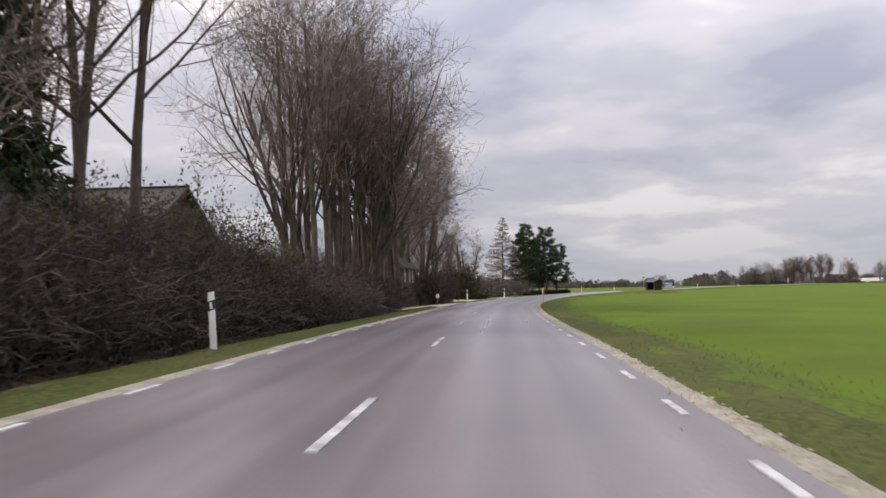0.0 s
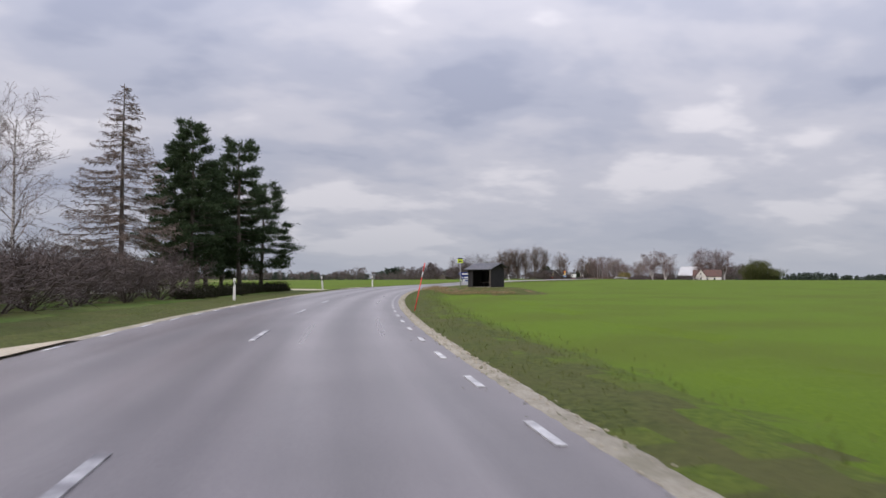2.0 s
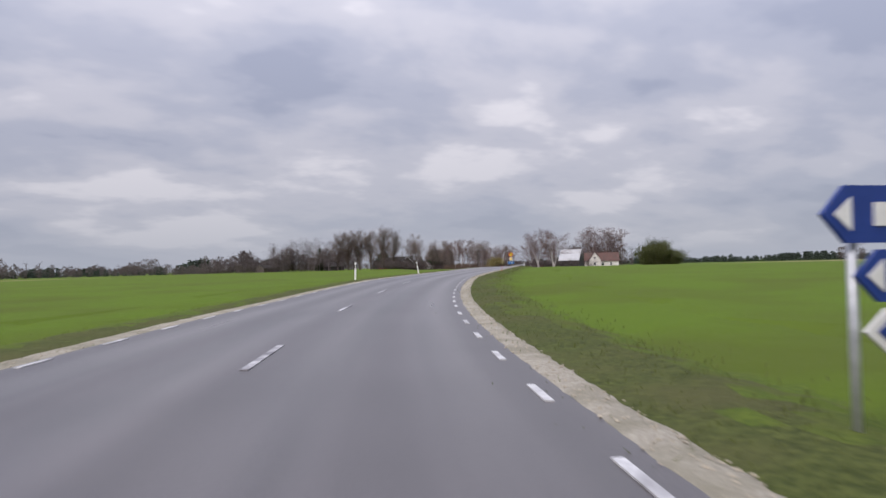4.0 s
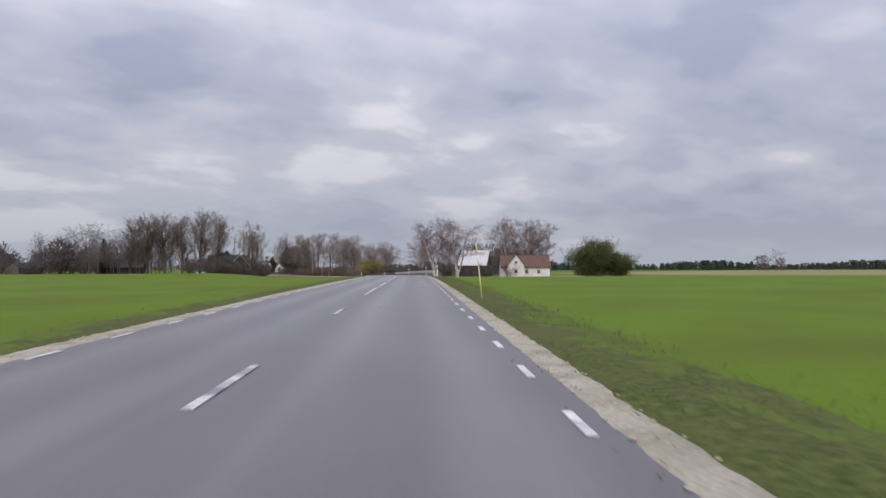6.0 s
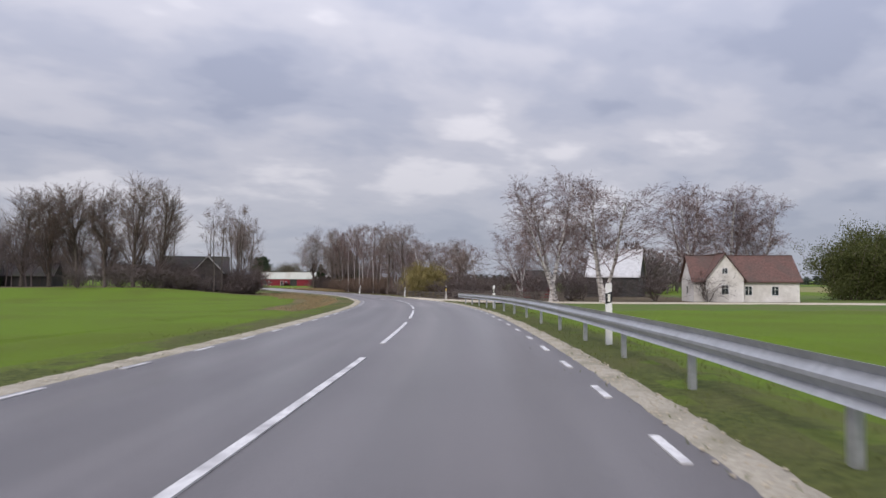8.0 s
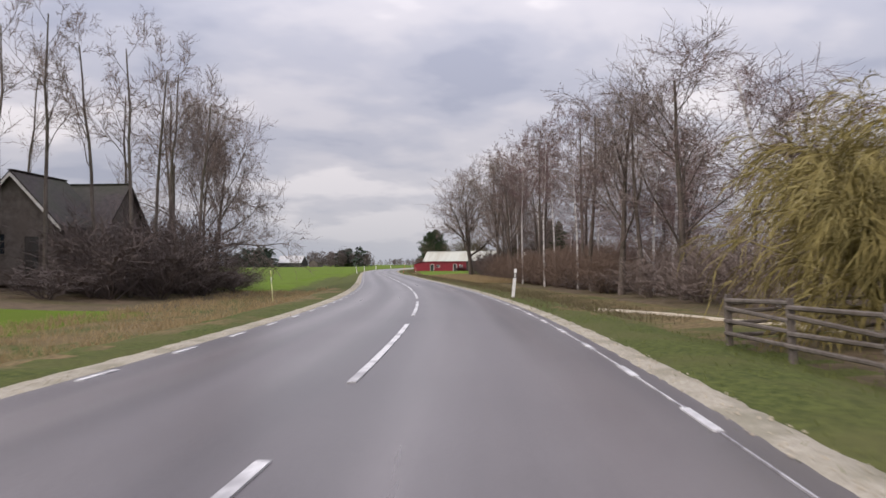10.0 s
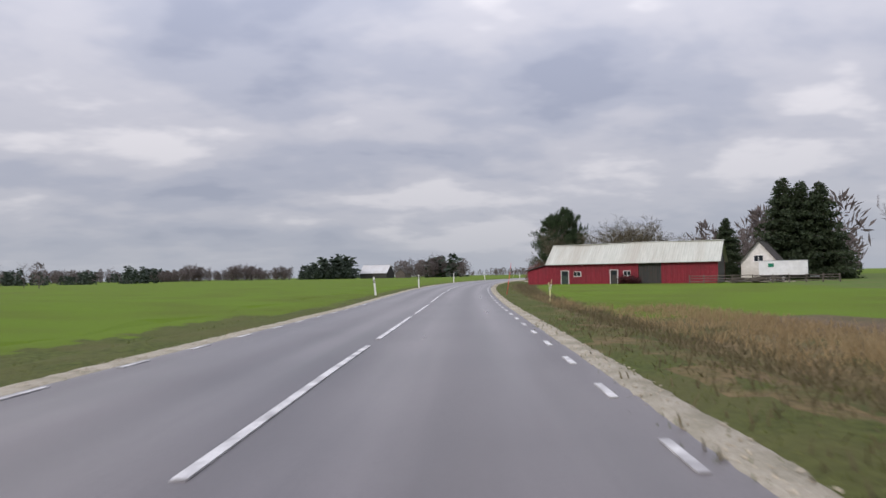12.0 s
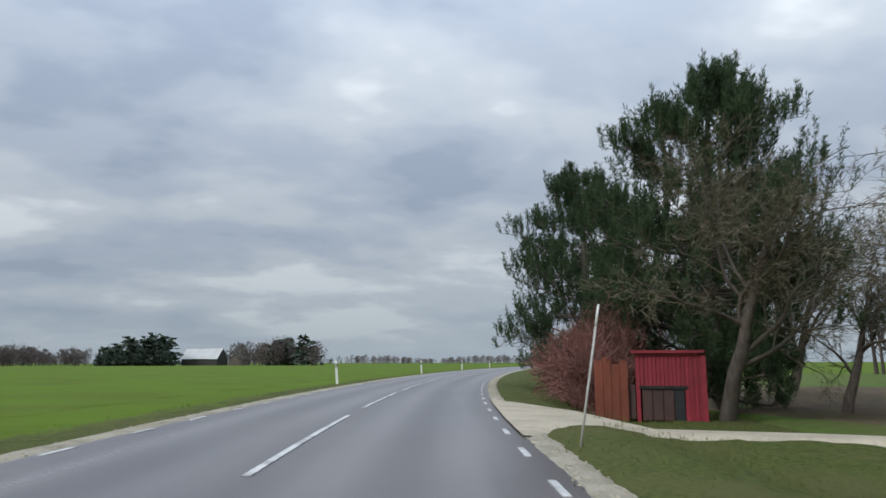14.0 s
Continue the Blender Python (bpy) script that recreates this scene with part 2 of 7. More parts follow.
M["hedge_leaf"] = mat("withered_olive_leaves", (0.046, 0.040, 0.020), (0.105, 0.092, 0.046), grain=2, bump=0, thin=0.3)
M["far_twigs"] = mat("far_brown_twigs", (0.10, 0.08, 0.073), (0.17, 0.14, 0.128), grain=0.4, bump=0, thin=0.3)
M["far_green"] = mat("far_conifers", (0.03, 0.042, 0.03), (0.055, 0.075, 0.05), grain=0.4, bump=0)

# ---- the road's line and the lie of the land ----
ST = 0.5
_s = np.arange(BEND_FROM, BEND_FROM + BEND_STEP * (len(BEND) - 1), ST)
_k = np.interp(_s, BEND_FROM + BEND_STEP * np.arange(len(BEND)), BEND) / 100
_t = np.concatenate([[0], np.cumsum((_k[1:] + _k[:-1]) / 2 * ST)])
_t -= np.interp(0, _s, _t)
_dx, _dy = -np.sin(_t), np.cos(_t)
_x = np.concatenate([[0], np.cumsum((_dx[1:] + _dx[:-1]) / 2 * ST)])
_y = np.concatenate([[0], np.cumsum((_dy[1:] + _dy[:-1]) / 2 * ST)])
_x -= np.interp(0, _s, _x)
_y -= np.interp(0, _s, _y)
# straight on at both ends
_b = np.arange(-60, BEND_FROM - ST / 2, ST)
_f = np.arange(_s[-1] + ST, _s[-1] + 260, ST)
RS = np.concatenate([_b, _s, _f])
RT = np.concatenate([np.full(len(_b), _t[0]), _t, np.full(len(_f), _t[-1])])
RX = np.concatenate([_x[0] - np.sin(_t[0]) * (_b - _s[0]), _x, _x[-1] - np.sin(_t[-1]) * (_f - _s[-1])])
RY = np.concatenate([_y[0] + np.cos(_t[0]) * (_b - _s[0]), _y, _y[-1] + np.cos(_t[-1]) * (_f - _s[-1])])
RZ = np.interp(RS, RISE_FROM + RISE_STEP * np.arange(len(RISE)), RISE)


def at(s, lat):
    """The place beside the road: s metres along, lat metres to the right of the middle."""
    a = np.interp(s, RS, RT)
    return float(np.interp(s, RS, RX) + lat * np.cos(a)), float(np.interp(s, RS, RY) + lat * np.sin(a))


def heading(s):
    return math.degrees(np.interp(s, RS, RT))


def road_z(s):
    return np.interp(s, RS, RZ)


def along(x, y):
    """s, lat and distance for arrays of places."""
    x, y = np.atleast_1d(np.asarray(x, float)), np.atleast_1d(np.asarray(y, float))
    best = np.empty(len(x), int)
    cx, cy = RX[::4], RY[::4]
    for i in range(0, len(x), 4000):
        q = (x[i:i + 4000, None] - cx) ** 2 + (y[i:i + 4000, None] - cy) ** 2
        best[i:i + 4000] = q.argmin(1) * 4
    dx, dy = x - RX[best], y - RY[best]
    lat = dx * np.cos(RT[best]) + dy * np.sin(RT[best])
    ahead = dy * np.cos(RT[best]) - dx * np.sin(RT[best])
    dist = np.where(np.abs(ahead) < 2.5, np.abs(lat), np.hypot(dx, dy))
    return RS[best] + np.clip(ahead, -2, 2), np.where(lat < 0, -dist, dist), dist, best


VERGE_AT = [0, 2.85, 3.35, 4.0, 4.5, 5.0, 5.5, 6.6, 8.2]
VERGE_DOWN = [0.0, 0.035, 0.05, 0.045, 0.12, 0.26, 0.34, 0.30, 0.28]


def land(x, y, sunk=False):
    """Height of the ground; sunk: the field sheet, which dips under the road's own strips."""
    s, lat, dist, best = along(x, y)
    w = np.exp(-(dist / 170.0) ** 2)
    z = RZ[best] * w - 0.15 * (1 - w) - np.interp(dist, VERGE_AT, VERGE_DOWN)
    step = lambda a, b, v: np.clip((v - a) / (b - a), 0, 1) ** 2 * (3 - 2 * np.clip((v - a) / (b - a), 0, 1))
    # the land lies higher to the left of the second bend
    z = z + 1.15 * step(8, 26, -lat) * step(325, 352, s) * (1 - step(425, 470, s)) * w
    if sunk:
        z -= np.where(dist < 7.4, 0.45, 0.0)
    return z if len(z) > 1 else float(z[0])


# ---- helpers to build meshes ----


def mesh_of(name, verts, faces, materials, smooth=False, slots=None):
    me = bpy.data.meshes.new(name)
    me.from_pydata([tuple(v) for v in verts] if not isinstance(verts, list) else verts, [], faces)
    for m in materials if isinstance(materials, (list, tuple)) else [materials]:
        me.materials.append(m)
    if slots is not None:
        me.polygons.foreach_set("material_index", slots)
    if smooth:
        me.polygons.foreach_set("use_smooth", [True] * len(me.polygons))
    me.update()
    return me


def part(name, shape, material, parent=None, label="", smooth=False):
    """Links a bmesh (or a ready mesh) as one object under a thing or a part."""
    if isinstance(shape, bmesh.types.BMesh):
        me = bpy.data.meshes.new(name)
        bmesh.ops.recalc_face_normals(shape, faces=shape.faces)
        shape.to_mesh(me)
        shape.free()
        me.materials.append(material)
        if smooth:
            me.polygons.foreach_set("use_smooth", [True] * len(me.polygons))
    else:
        me = shape
    ob = new(name, me)
    if parent is not None:
        ob.parent = parent
    if label:
        tagged(ob, label)
    return ob


def thing(name, x, y, z, turn=0.0, label="", category="", group="", kind="", tilt=0.0):
    ob = new(name)
    ob.empty_display_size = 0.3
    ob.matrix_basis = pose(x, y, z, tilt, 0, turn)
    return tagged(ob, label, category, group, kind)


def box(x0, x1, y0, y1, z0, z1, bm=None, bevel=0.0):
    bm = bm or bmesh.new()
    got = bmesh.ops.create_cube(bm, size=1.0)["verts"]
    for v in got:
        v.co = Vector((x0 + (v.co.x + 0.5) * (x1 - x0), y0 + (v.co.y + 0.5) * (y1 - y0), z0 + (v.co.z + 0.5) * (z1 - z0)))
    if bevel:
        es = {e for v in got for e in v.link_edges}
        bmesh.ops.bevel(bm, geom=list(es), offset=bevel, segments=1, affect="EDGES")
    return bm


def prism(outline, depth, axis="y", at0=0.0, bm=None):
    """A slab with the given outline in the other two axes, from at0 to at0 + depth along the axis."""
    bm = bm or bmesh.new()
    rings = []
    for d in (at0, at0 + depth):
        ring = []
        for a, b in outline:
            co = {"x": (d, a, b), "y": (a, d, b), "z": (a, b, d)}[axis]
            ring.append(bm.verts.new(co))
        rings.append(ring)
    n = len(outline)
    bm.faces.new(rings[0])
    bm.faces.new(rings[1][::-1])
    for i in range(n):
        bm.faces.new((rings[0][i], rings[1][i], rings[1][(i + 1) % n], rings[0][(i + 1) % n]))
    return bm


def rod(a, b, r0, r1=None, sides=8, bm=None):
    bm = bm or bmesh.new()
    a, b = Vector(a), Vector(b)
    q = (b - a).to_track_quat("Z", "Y").to_matrix().to_4x4()
    bmesh.ops.create_cone(bm, cap_ends=True, segments=sides, radius1=r0, radius2=r0 if r1 is None else r1, depth=(b - a).length, matrix=Matrix.Translation((a + b) / 2) @ q)
    return bm


# ---- the ground, the road and its strips ----


def axis_lines(lo, hi, step, far):
    mid = list(np.arange(lo, hi + step, step))
    left, right, d = [], [], step
    a, b = mid[0], mid[-1]
    while a > -far:
        d *= 1.35
        a -= d
        left.append(a)
    d = step
    while b < far + 400:
        d *= 1.35
        b += d
        right.append(b)
    return np.array(left[::-1] + mid + right)


def build_ground():
    gx, gy = axis_lines(-70, 310, 2.5, 3200), axis_lines(-60, 540, 2.5, 3200)
    X, Y = np.meshgrid(gx, gy)
    Z = np.empty(X.size)
    Z[:] = land(X.ravel(), Y.ravel(), True)
    V = np.stack([X.ravel(), Y.ravel(), Z], 1)
    nx, ny = len(gx), len(gy)
    i = np.arange(nx * ny).reshape(ny, nx)
    F = np.stack([i[:-1, :-1], i[:-1, 1:], i[1:, 1:], i[1:, :-1]], -1).reshape(-1, 4)
    C = V[F].mean(1)
    s, lat, dist, best = along(C[:, 0], C[:, 1])
    slot = np.zeros(len(F), int)
    wob = 1.5 * np.sin(s * 0.35) + np.sin(s * 0.9)
    # woodland floor, gardens and rough ground
    slot[(lat < -3) & (lat > -60) & (s < 48)] = 3
    slot[(lat < -3) & (lat > -45) & (s >= 48) & (s < 108)] = 2
    slot[(lat > 3) & (lat < 48 + wob) & (s > 352) & (s < 436 - lat * 0.25)] = 3
    slot[(lat < -3) & (lat > -55) & (s > 362 - lat * -0.1) & (s < 383)] = 3
    slot[(lat > 3) & (lat < 70) & (s > 300) & (s < 352)] = 2
    slot[(lat > 3) & (lat < 40) & (s > 324) & (s < 353)] = 3
    slot[(lat > 3) & (s > 492) & (s < 560) & (lat < 60)] = 2
    # brown garden ground; the dark slot also puts tree shade into the colour
    slot[(lat > 8.5) & (lat < 40) & (s > 500) & (s < 522)] = 3
    slot[(lat > 26) & (s > 436) & (s < 500)] = 2
    slot[(dist > 100) & (lat > 0) & (s > 150) & (s < 340)] = 1
    slot[(C[:, 0] > 229 + 0.54 * (C[:, 1] - 228)) & (C[:, 1] > 20) & (C[:, 1] < 340) & (C[:, 0] < 700) & (dist > 30)] = 1
    slot[(dist > 75) & (lat < 0) & (s > 100) & (s < 300)] = 1
    me = mesh_of("ground", V, F.tolist(), [M["crop"], M["stubble"], M["lawn"], M["leaf_litter"]], slots=slot)
    return tagged(part("ground", me, None), "flat farmland with bright green young crops and rough grass", "ground", kind="structure")


def ribbon(name, s0, s1, lats, downs, material, lift=0.0, wobble=0.0, seed=0, step=1.0, zone=None):
    """A strip along the road with the given cross-section."""
    ss = np.arange(s0, s1 + step, step)
    a = np.interp(ss, RS, RT)
    px, py, pz = np.interp(ss, RS, RX), np.interp(ss, RS, RY), np.interp(ss, RS, RZ)
    rng = np.random.RandomState(seed)
    V, UV = [], []
    n = len(lats)
    jig = rng.uniform(-wobble, wobble, (len(ss), n))
    up = rng.uniform(-wobble, wobble, (len(ss), n)) * 0.25
    near = np.abs(np.array(lats)) < 3.5
    up[:, near] *= 0.1
    jig[:, near] *= 0.4
    L = np.array(lats)[None, :] + jig
    Zs = pz[:, None] - np.array(downs)[None, :] + lift + (up if wobble else 0)
    V = np.stack([px[:, None] + L * np.cos(a)[:, None], py[:, None] + L * np.sin(a)[:, None], Zs], -1).reshape(-1, 3)
    i = np.arange(len(ss) * n).reshape(len(ss), n)
    F = np.stack([i[:-1, :-1], i[:-1, 1:], i[1:, 1:], i[1:, :-1]], -1).reshape(-1, 4)
    slots = None
    if zone is not None:
        cs, cl = (ss[:-1] + ss[1:]) / 2, (L[:, 1:] + L[:, :-1])[:-1] / 2
        slots = zone(np.repeat(cs, n - 1), cl.ravel() + rng.normal(size=cl.size) * 0.26)
    me = mesh_of(name, V, F.tolist(), material, smooth=True, slots=slots)
    uv = me.uv_layers.new(name="UVMap")
    idx = np.empty(len(me.loops), int)
    me.loops.foreach_get("vertex_index", idx)
    flat = np.stack([L.ravel(), np.repeat(ss, n)], 1)[idx]
    uv.data.foreach_set("uv", flat.ravel())
    return part(name, me, None)


build_ground()
S_A, S_B = -58, 760
ROAD_AT, ROAD_DOWN = (-2.78, -2.6, -1.3, 0, 1.3, 2.6, 2.93), (0.05, 0.03, 0.01, 0, 0.01, 0.03, 0.06)
for a, b, m, words in ((S_A, 118, "asphalt_pale", "two-lane country road of pale worn asphalt"), (118, 296, "asphalt_dark", "two-lane country road of dark asphalt"), (296, S_B, "asphalt", "two-lane country road of worn grey asphalt")):
    tagged(ribbon("road", a, b, ROAD_AT, ROAD_DOWN, M[m]), words, "road", kind="structure")
tagged(ribbon("shoulder_right", S_A, 110, (2.72, 2.82, 2.92, 3.0, 3.1), (0.058, 0.041, 0.038, 0.05, 0.1), M["shoulder"], wobble=0.07, seed=2, step=0.22),
       "narrow pale gravel shoulder beside the asphalt", "shoulder", kind="structure")
tagged(ribbon("shoulder_right", 110, S_B, (2.71, 2.81, 2.95, 3.08, 3.2), (0.058, 0.04, 0.035, 0.047, 0.1), M["shoulder"], wobble=0.075, seed=4, step=0.22),
       "pale gravel shoulder beside the asphalt", "shoulder", kind="structure")
tagged(ribbon("shoulder_left", 118, S_B, (-3.3, -3.14, -2.95, -2.74), (0.1, 0.046, 0.036, 0.055), M["shoulder"], wobble=0.07, seed=5, step=0.22),
       "pale gravel shoulder beside the asphalt", "shoulder", kind="structure")
tagged(ribbon("shoulder_left", S_A, 118, (-3.14, -3.02, -2.88, -2.7), (0.09, 0.045, 0.038, 0.052), M["shoulder"], wobble=0.05, seed=3),
       "narrow pale gravel shoulder beside the asphalt", "shoulder", kind="structure")


def zone_right(s, lat):
    """0 grass, 1 dead grass, 2 crop, 3 litter, 4 crop thinning into grass."""
    edge = lat - 4.35 - 0.25 * np.sin(s * 0.37) - 0.15 * np.sin(s * 1.3)
    k = np.where(edge > 0.45, 2, np.where(edge > -0.35, 4, 0))
    k = np.where((s > 302) & (s < 352), np.where((lat > 5.7) & (s > 322), 3, 0), k)
    k = np.where((s >= 352) & (s < 374), np.where(lat > 4.1 + 0.4 * np.sin(s * 0.7), 1, 0), k)
    k = np.where((s >= 374) & (s < 434), np.where(lat > 3.6 + 0.3 * np.sin(s * 0.5), 1, 0), k)
    k = np.where((s >= 434) & (s < 484), np.where(lat > 6.35, 2, np.where(lat > 4.25 + 0.3 * np.sin(s * 0.8), 1, 0)), k)
    return np.where(s >= 484, np.where(lat > 9, 2, 0), k)


def zone_left(s, lat):
    d = -lat
    edge = d - 4.2 - 0.25 * np.sin(s * 0.41)
    k = np.where(edge > 0.4, 2, np.where(edge > -0.35, 4, 0))
    k = np.where(s < 46, np.where(d > 4.4, 3, 0), k)
    k = np.where((s >= 46) & (s < 112), 0, k)
    k = np.where((s >= 300) & (s < 381), np.where((d > 3.7 + 0.5 * np.sin(s * 0.6)) & (np.sin(s * 0.23 + d) > -0.75), 1, 0), k)
    return np.where((s >= 381) & (s < 440), np.where(d > 7.0, 2, 0), k)


for side, tag in ((1, "right"), (-1, "left")):
    inner = 3.0 if side > 0 else 2.97
    lats = [side * v for v in (inner, 3.3, 3.55, 3.8, 4.05, 4.3, 4.55, 4.8, 5.05, 5.3, 5.55, 5.8, 6.05, 6.3, 6.55, 6.8, 7.2, 7.8, 8.6)]
    down = [0.066, 0.052, 0.046, 0.044, 0.05, 0.085, 0.13, 0.20, 0.27, 0.315, 0.34, 0.335, 0.325, 0.312, 0.302, 0.295, 0.285, 0.28, 0.36]
    if side < 0:
        lats, down = lats[::-1], down[::-1]
    tagged(ribbon("verge_%s" % tag, S_A, S_B, lats, down, [M["verge"], M["tawny"], M["crop"], M["leaf_litter"], M["crop_edge"]], wobble=0.09, seed=10 + 5 * (side > 0), step=0.5, zone=zone_right if side > 0 else zone_left),
           "rough roadside verge of green and dead grass", "verge", kind="structure")


# ---- road markings ----


def marking(name, s0, s1, lat, width, parent=None, paint="road_paint"):
    n = max(2, int((s1 - s0) / 1.2) + 1)
    ss = np.linspace(s0, s1, n)
    a = np.interp(ss, RS, RT)
    px, py, pz = np.interp(ss, RS, RX), np.interp(ss, RS, RY), np.interp(ss, RS, RZ)
    cross = 0.03 * min(1.0, abs(lat) / 2.6) * (abs(lat) / 2.6)
    V = []
    for q in (lat - width / 2, lat + width / 2):
        for h in (-0.004, 0.012):
            V.append(np.stack([px + q * np.cos(a), py + q * np.sin(a), pz - cross + h], 1))
    V = np.concatenate(V)
    F = []
    lo_l, hi_l, lo_r, hi_r = 0, n, 2 * n, 3 * n
    for i in range(n - 1):
        F.append((hi_l + i, hi_r + i, hi_r + i + 1, hi_l + i + 1))
        F.append((lo_l + i, hi_l + i, hi_l + i + 1, lo_l + i + 1))
        F.append((hi_r + i, lo_r + i, lo_r + i + 1, hi_r + i + 1))
    F.append((lo_l, lo_r, hi_r, hi_l))
    F.append((lo_l + n - 1, hi_l + n - 1, hi_r + n - 1, lo_r + n - 1))
    return part(name, mesh_of(name, V, F, M[paint]), None, parent)


def dash_starts(anchors, pitch):
    out = []
    for a, b in zip(anchors[:-1], anchors[1:]):
        n = max(1, round((b - a) / pitch))
        out += [a + (b - a) * i / n for i in range(n)]
    out += [anchors[-1] + pitch * i for i in range(40)]
    return [anchors[0] - pitch * i for i in range(6, 0, -1)] + out


def build_markings():
    edge_r = tagged(thing("edge_line_right", 0, 0, 0), "dashed white edge line painted on the asphalt", "road marking", kind="structure")
    edge_l = tagged(thing("edge_line_left", 0, 0, 0), "dashed white edge line painted on the asphalt", "road marking", kind="structure")
    mid = tagged(thing("centre_line", 0, 0, 0), "dashed white centre line painted on the asphalt", "road marking", kind="structure")
    starts = dash_starts(EDGE_R, 2.27)
    for s, nxt in zip(starts, starts[1:] + [starts[-1] + 2.27]):
        marking("dash", s, s + 0.72, HALF_R, 0.068, edge_r)
        if 308 < s < 412:
            marking("guide_line", s + 0.74, nxt - 0.02, HALF_R, 0.014, edge_r, "worn_paint")
    for s in dash_starts(EDGE_L, 2.27):
        marking("dash", s, s + 0.72, -HALF_L, 0.068, edge_l)
    for s in dash_starts([-24.0, -8.0, 1.0, 9.9, 18.7, 36.4, 54.4, 70.2, 79.0, 148.4, 157.4, 175.4, 193.4], 8.9):
        if s < 205:
            marking("dash", s, s + 2.1, 0.0, 0.085, mid, "worn_paint")
    for s in dash_starts([211.2, 229.4, 238.4, 319.4, 335.6, 344.9, 363.2, 380.6, 398.8, 416.6, 424.4, 432.6, 441.8, 449.3, 458.5, 474.9, 492.9], 8.9):
        if s > 210 and s < 600:
            marking("dash", s, s + 6.7, 0.0, 0.08, mid)


build_markings()

# ---- trees and shrubs ----


class Tubes:
    """Gathers tapered limbs and makes one mesh of them."""

    def __init__(self):
        self.v, self.f, self.n = [], [], 0

    def limb(self, pts, radii, sides):
        pts, radii = np.asarray(pts), np.asarray(radii)
        d = pts[-1] - pts[0]
        d = d / (np.linalg.norm(d) + 1e-9)
        ref = np.array((1.0, 0, 0)) if abs(d[2]) > 0.8 else np.array((0, 0, 1.0))
        if sides == 2:
            u = np.cross(d, np.sin(pts[0] * 37.0) + 0.01)
            u = u / (np.linalg.norm(u) + 1e-9)
            k = len(pts)
            self.v.append(np.stack([pts - radii[:, None] * u, pts + radii[:, None] * u], 1).reshape(-1, 3))
            i = np.arange(2 * k).reshape(k, 2) + self.n
            self.f.append(np.stack([i[:-1, 0], i[:-1, 1], i[1:, 1], i[1:, 0]], -1))
            self.n += 2 * k
            return
        u = np.cross(d, ref)
        u /= np.linalg.norm(u) + 1e-9
        w = np.cross(d, u)
        a = np.arange(sides) * 2 * math.pi / sides
        ring = np.cos(a)[:, None] * u + np.sin(a)[:, None] * w
        self.v.append((pts[:, None, :] + radii[:, None, None] * ring[None]).reshape(-1, 3))
        k = len(pts)
        i = np.arange(k * sides).reshape(k, sides) + self.n
        nxt = np.roll(i, -1, 1)
        self.f.append(np.stack([i[:-1], nxt[:-1], nxt[1:], i[1:]], -1).reshape(-1, 4))
        self.n += k * sides

    def quads(self, Q):
        """Q: (n, 4, 3) small leaves."""
        if len(Q):
            self.v.append(Q.reshape(-1, 3))
            self.f.append(np.arange(len(Q) * 4).reshape(-1, 4) + self.n)
            self.n += len(Q) * 4

    def mesh(self, name, material, smooth=True):
        V, F = np.concatenate(self.v), np.concatenate(self.f)
        me = bpy.data.meshes.new(name)
        me.vertices.add(len(V))
        me.vertices.foreach_set("co", V.astype(np.float32).ravel())
        me.loops.add(F.size)
        me.loops.foreach_set("vertex_index", F.astype(np.int32).ravel())
        me.polygons.add(len(F))
        me.polygons.foreach_set("loop_start", np.arange(0, F.size, 4, dtype=np.int32))
        me.materials.append(material)
        me.update(calc_edges=True)
        if smooth:
            me.polygons.foreach_set("use_smooth", [True] * len(me.polygons))
        me.validate()
        return me


def unit(v):
    return v / (np.linalg.norm(v) + 1e-9)


def turned(d, angle, rng):
    """A direction at that angle (degrees) from d, to a random side."""
    side = unit(np.cross(d, rng.normal(size=3)))
    a = math.radians(angle)
    return unit(d * math.cos(a) + side * math.sin(a))


def grow(rng, trunk, crown, p, d, length, r, level, plan, split, least=0.011):
    """plan: one row a level: steps, wobble, rise, number of children, first child's place, angle, spread, length ratio, radius ratio."""
    steps, wob, rise, kids, first, angle, spread, ratio, thin = plan[level]
    pts, rad, dirs = [p], [r], [d]
    end = 0.25 if level < len(plan) - 1 else 0.3
    for i in range(steps):
        d = unit(d + rng.normal(size=3) * wob + np.array((0, 0, rise)))
        p = p + d * (length / steps)
        pts.append(p)
        rad.append(r * (1 - (1 - end) * (i + 1) / steps))
        dirs.append(d)
    sides = 7 if r > 0.08 else 5 if r > 0.035 else 3 if r > 0.0155 else 2
    (trunk if level < split else crown).limb(pts, rad, sides)
    if level + 1 < len(plan):
        n = max(1, int(round(kids * rng.uniform(0.8, 1.2))))
        for i in range(n):
            u = first + (1 - first) * (i + rng.uniform(0.1, 0.9)) / n
            j = min(steps - 1, int(u * steps))
            f = u * steps - j
            q = pts[j] * (1 - f) + pts[j + 1] * f
            ra = (rad[j] * (1 - f) + rad[j + 1] * f) * thin
            ln = length * ratio * rng.uniform(0.7, 1.2) * (1.15 - 0.55 * u if level == 0 and first < 0.6 else 1.0)
            grow(rng, trunk, crown, q, turned(dirs[j], angle + rng.uniform(-spread, spread), rng), ln, max(ra, least), level + 1, plan, split, least)


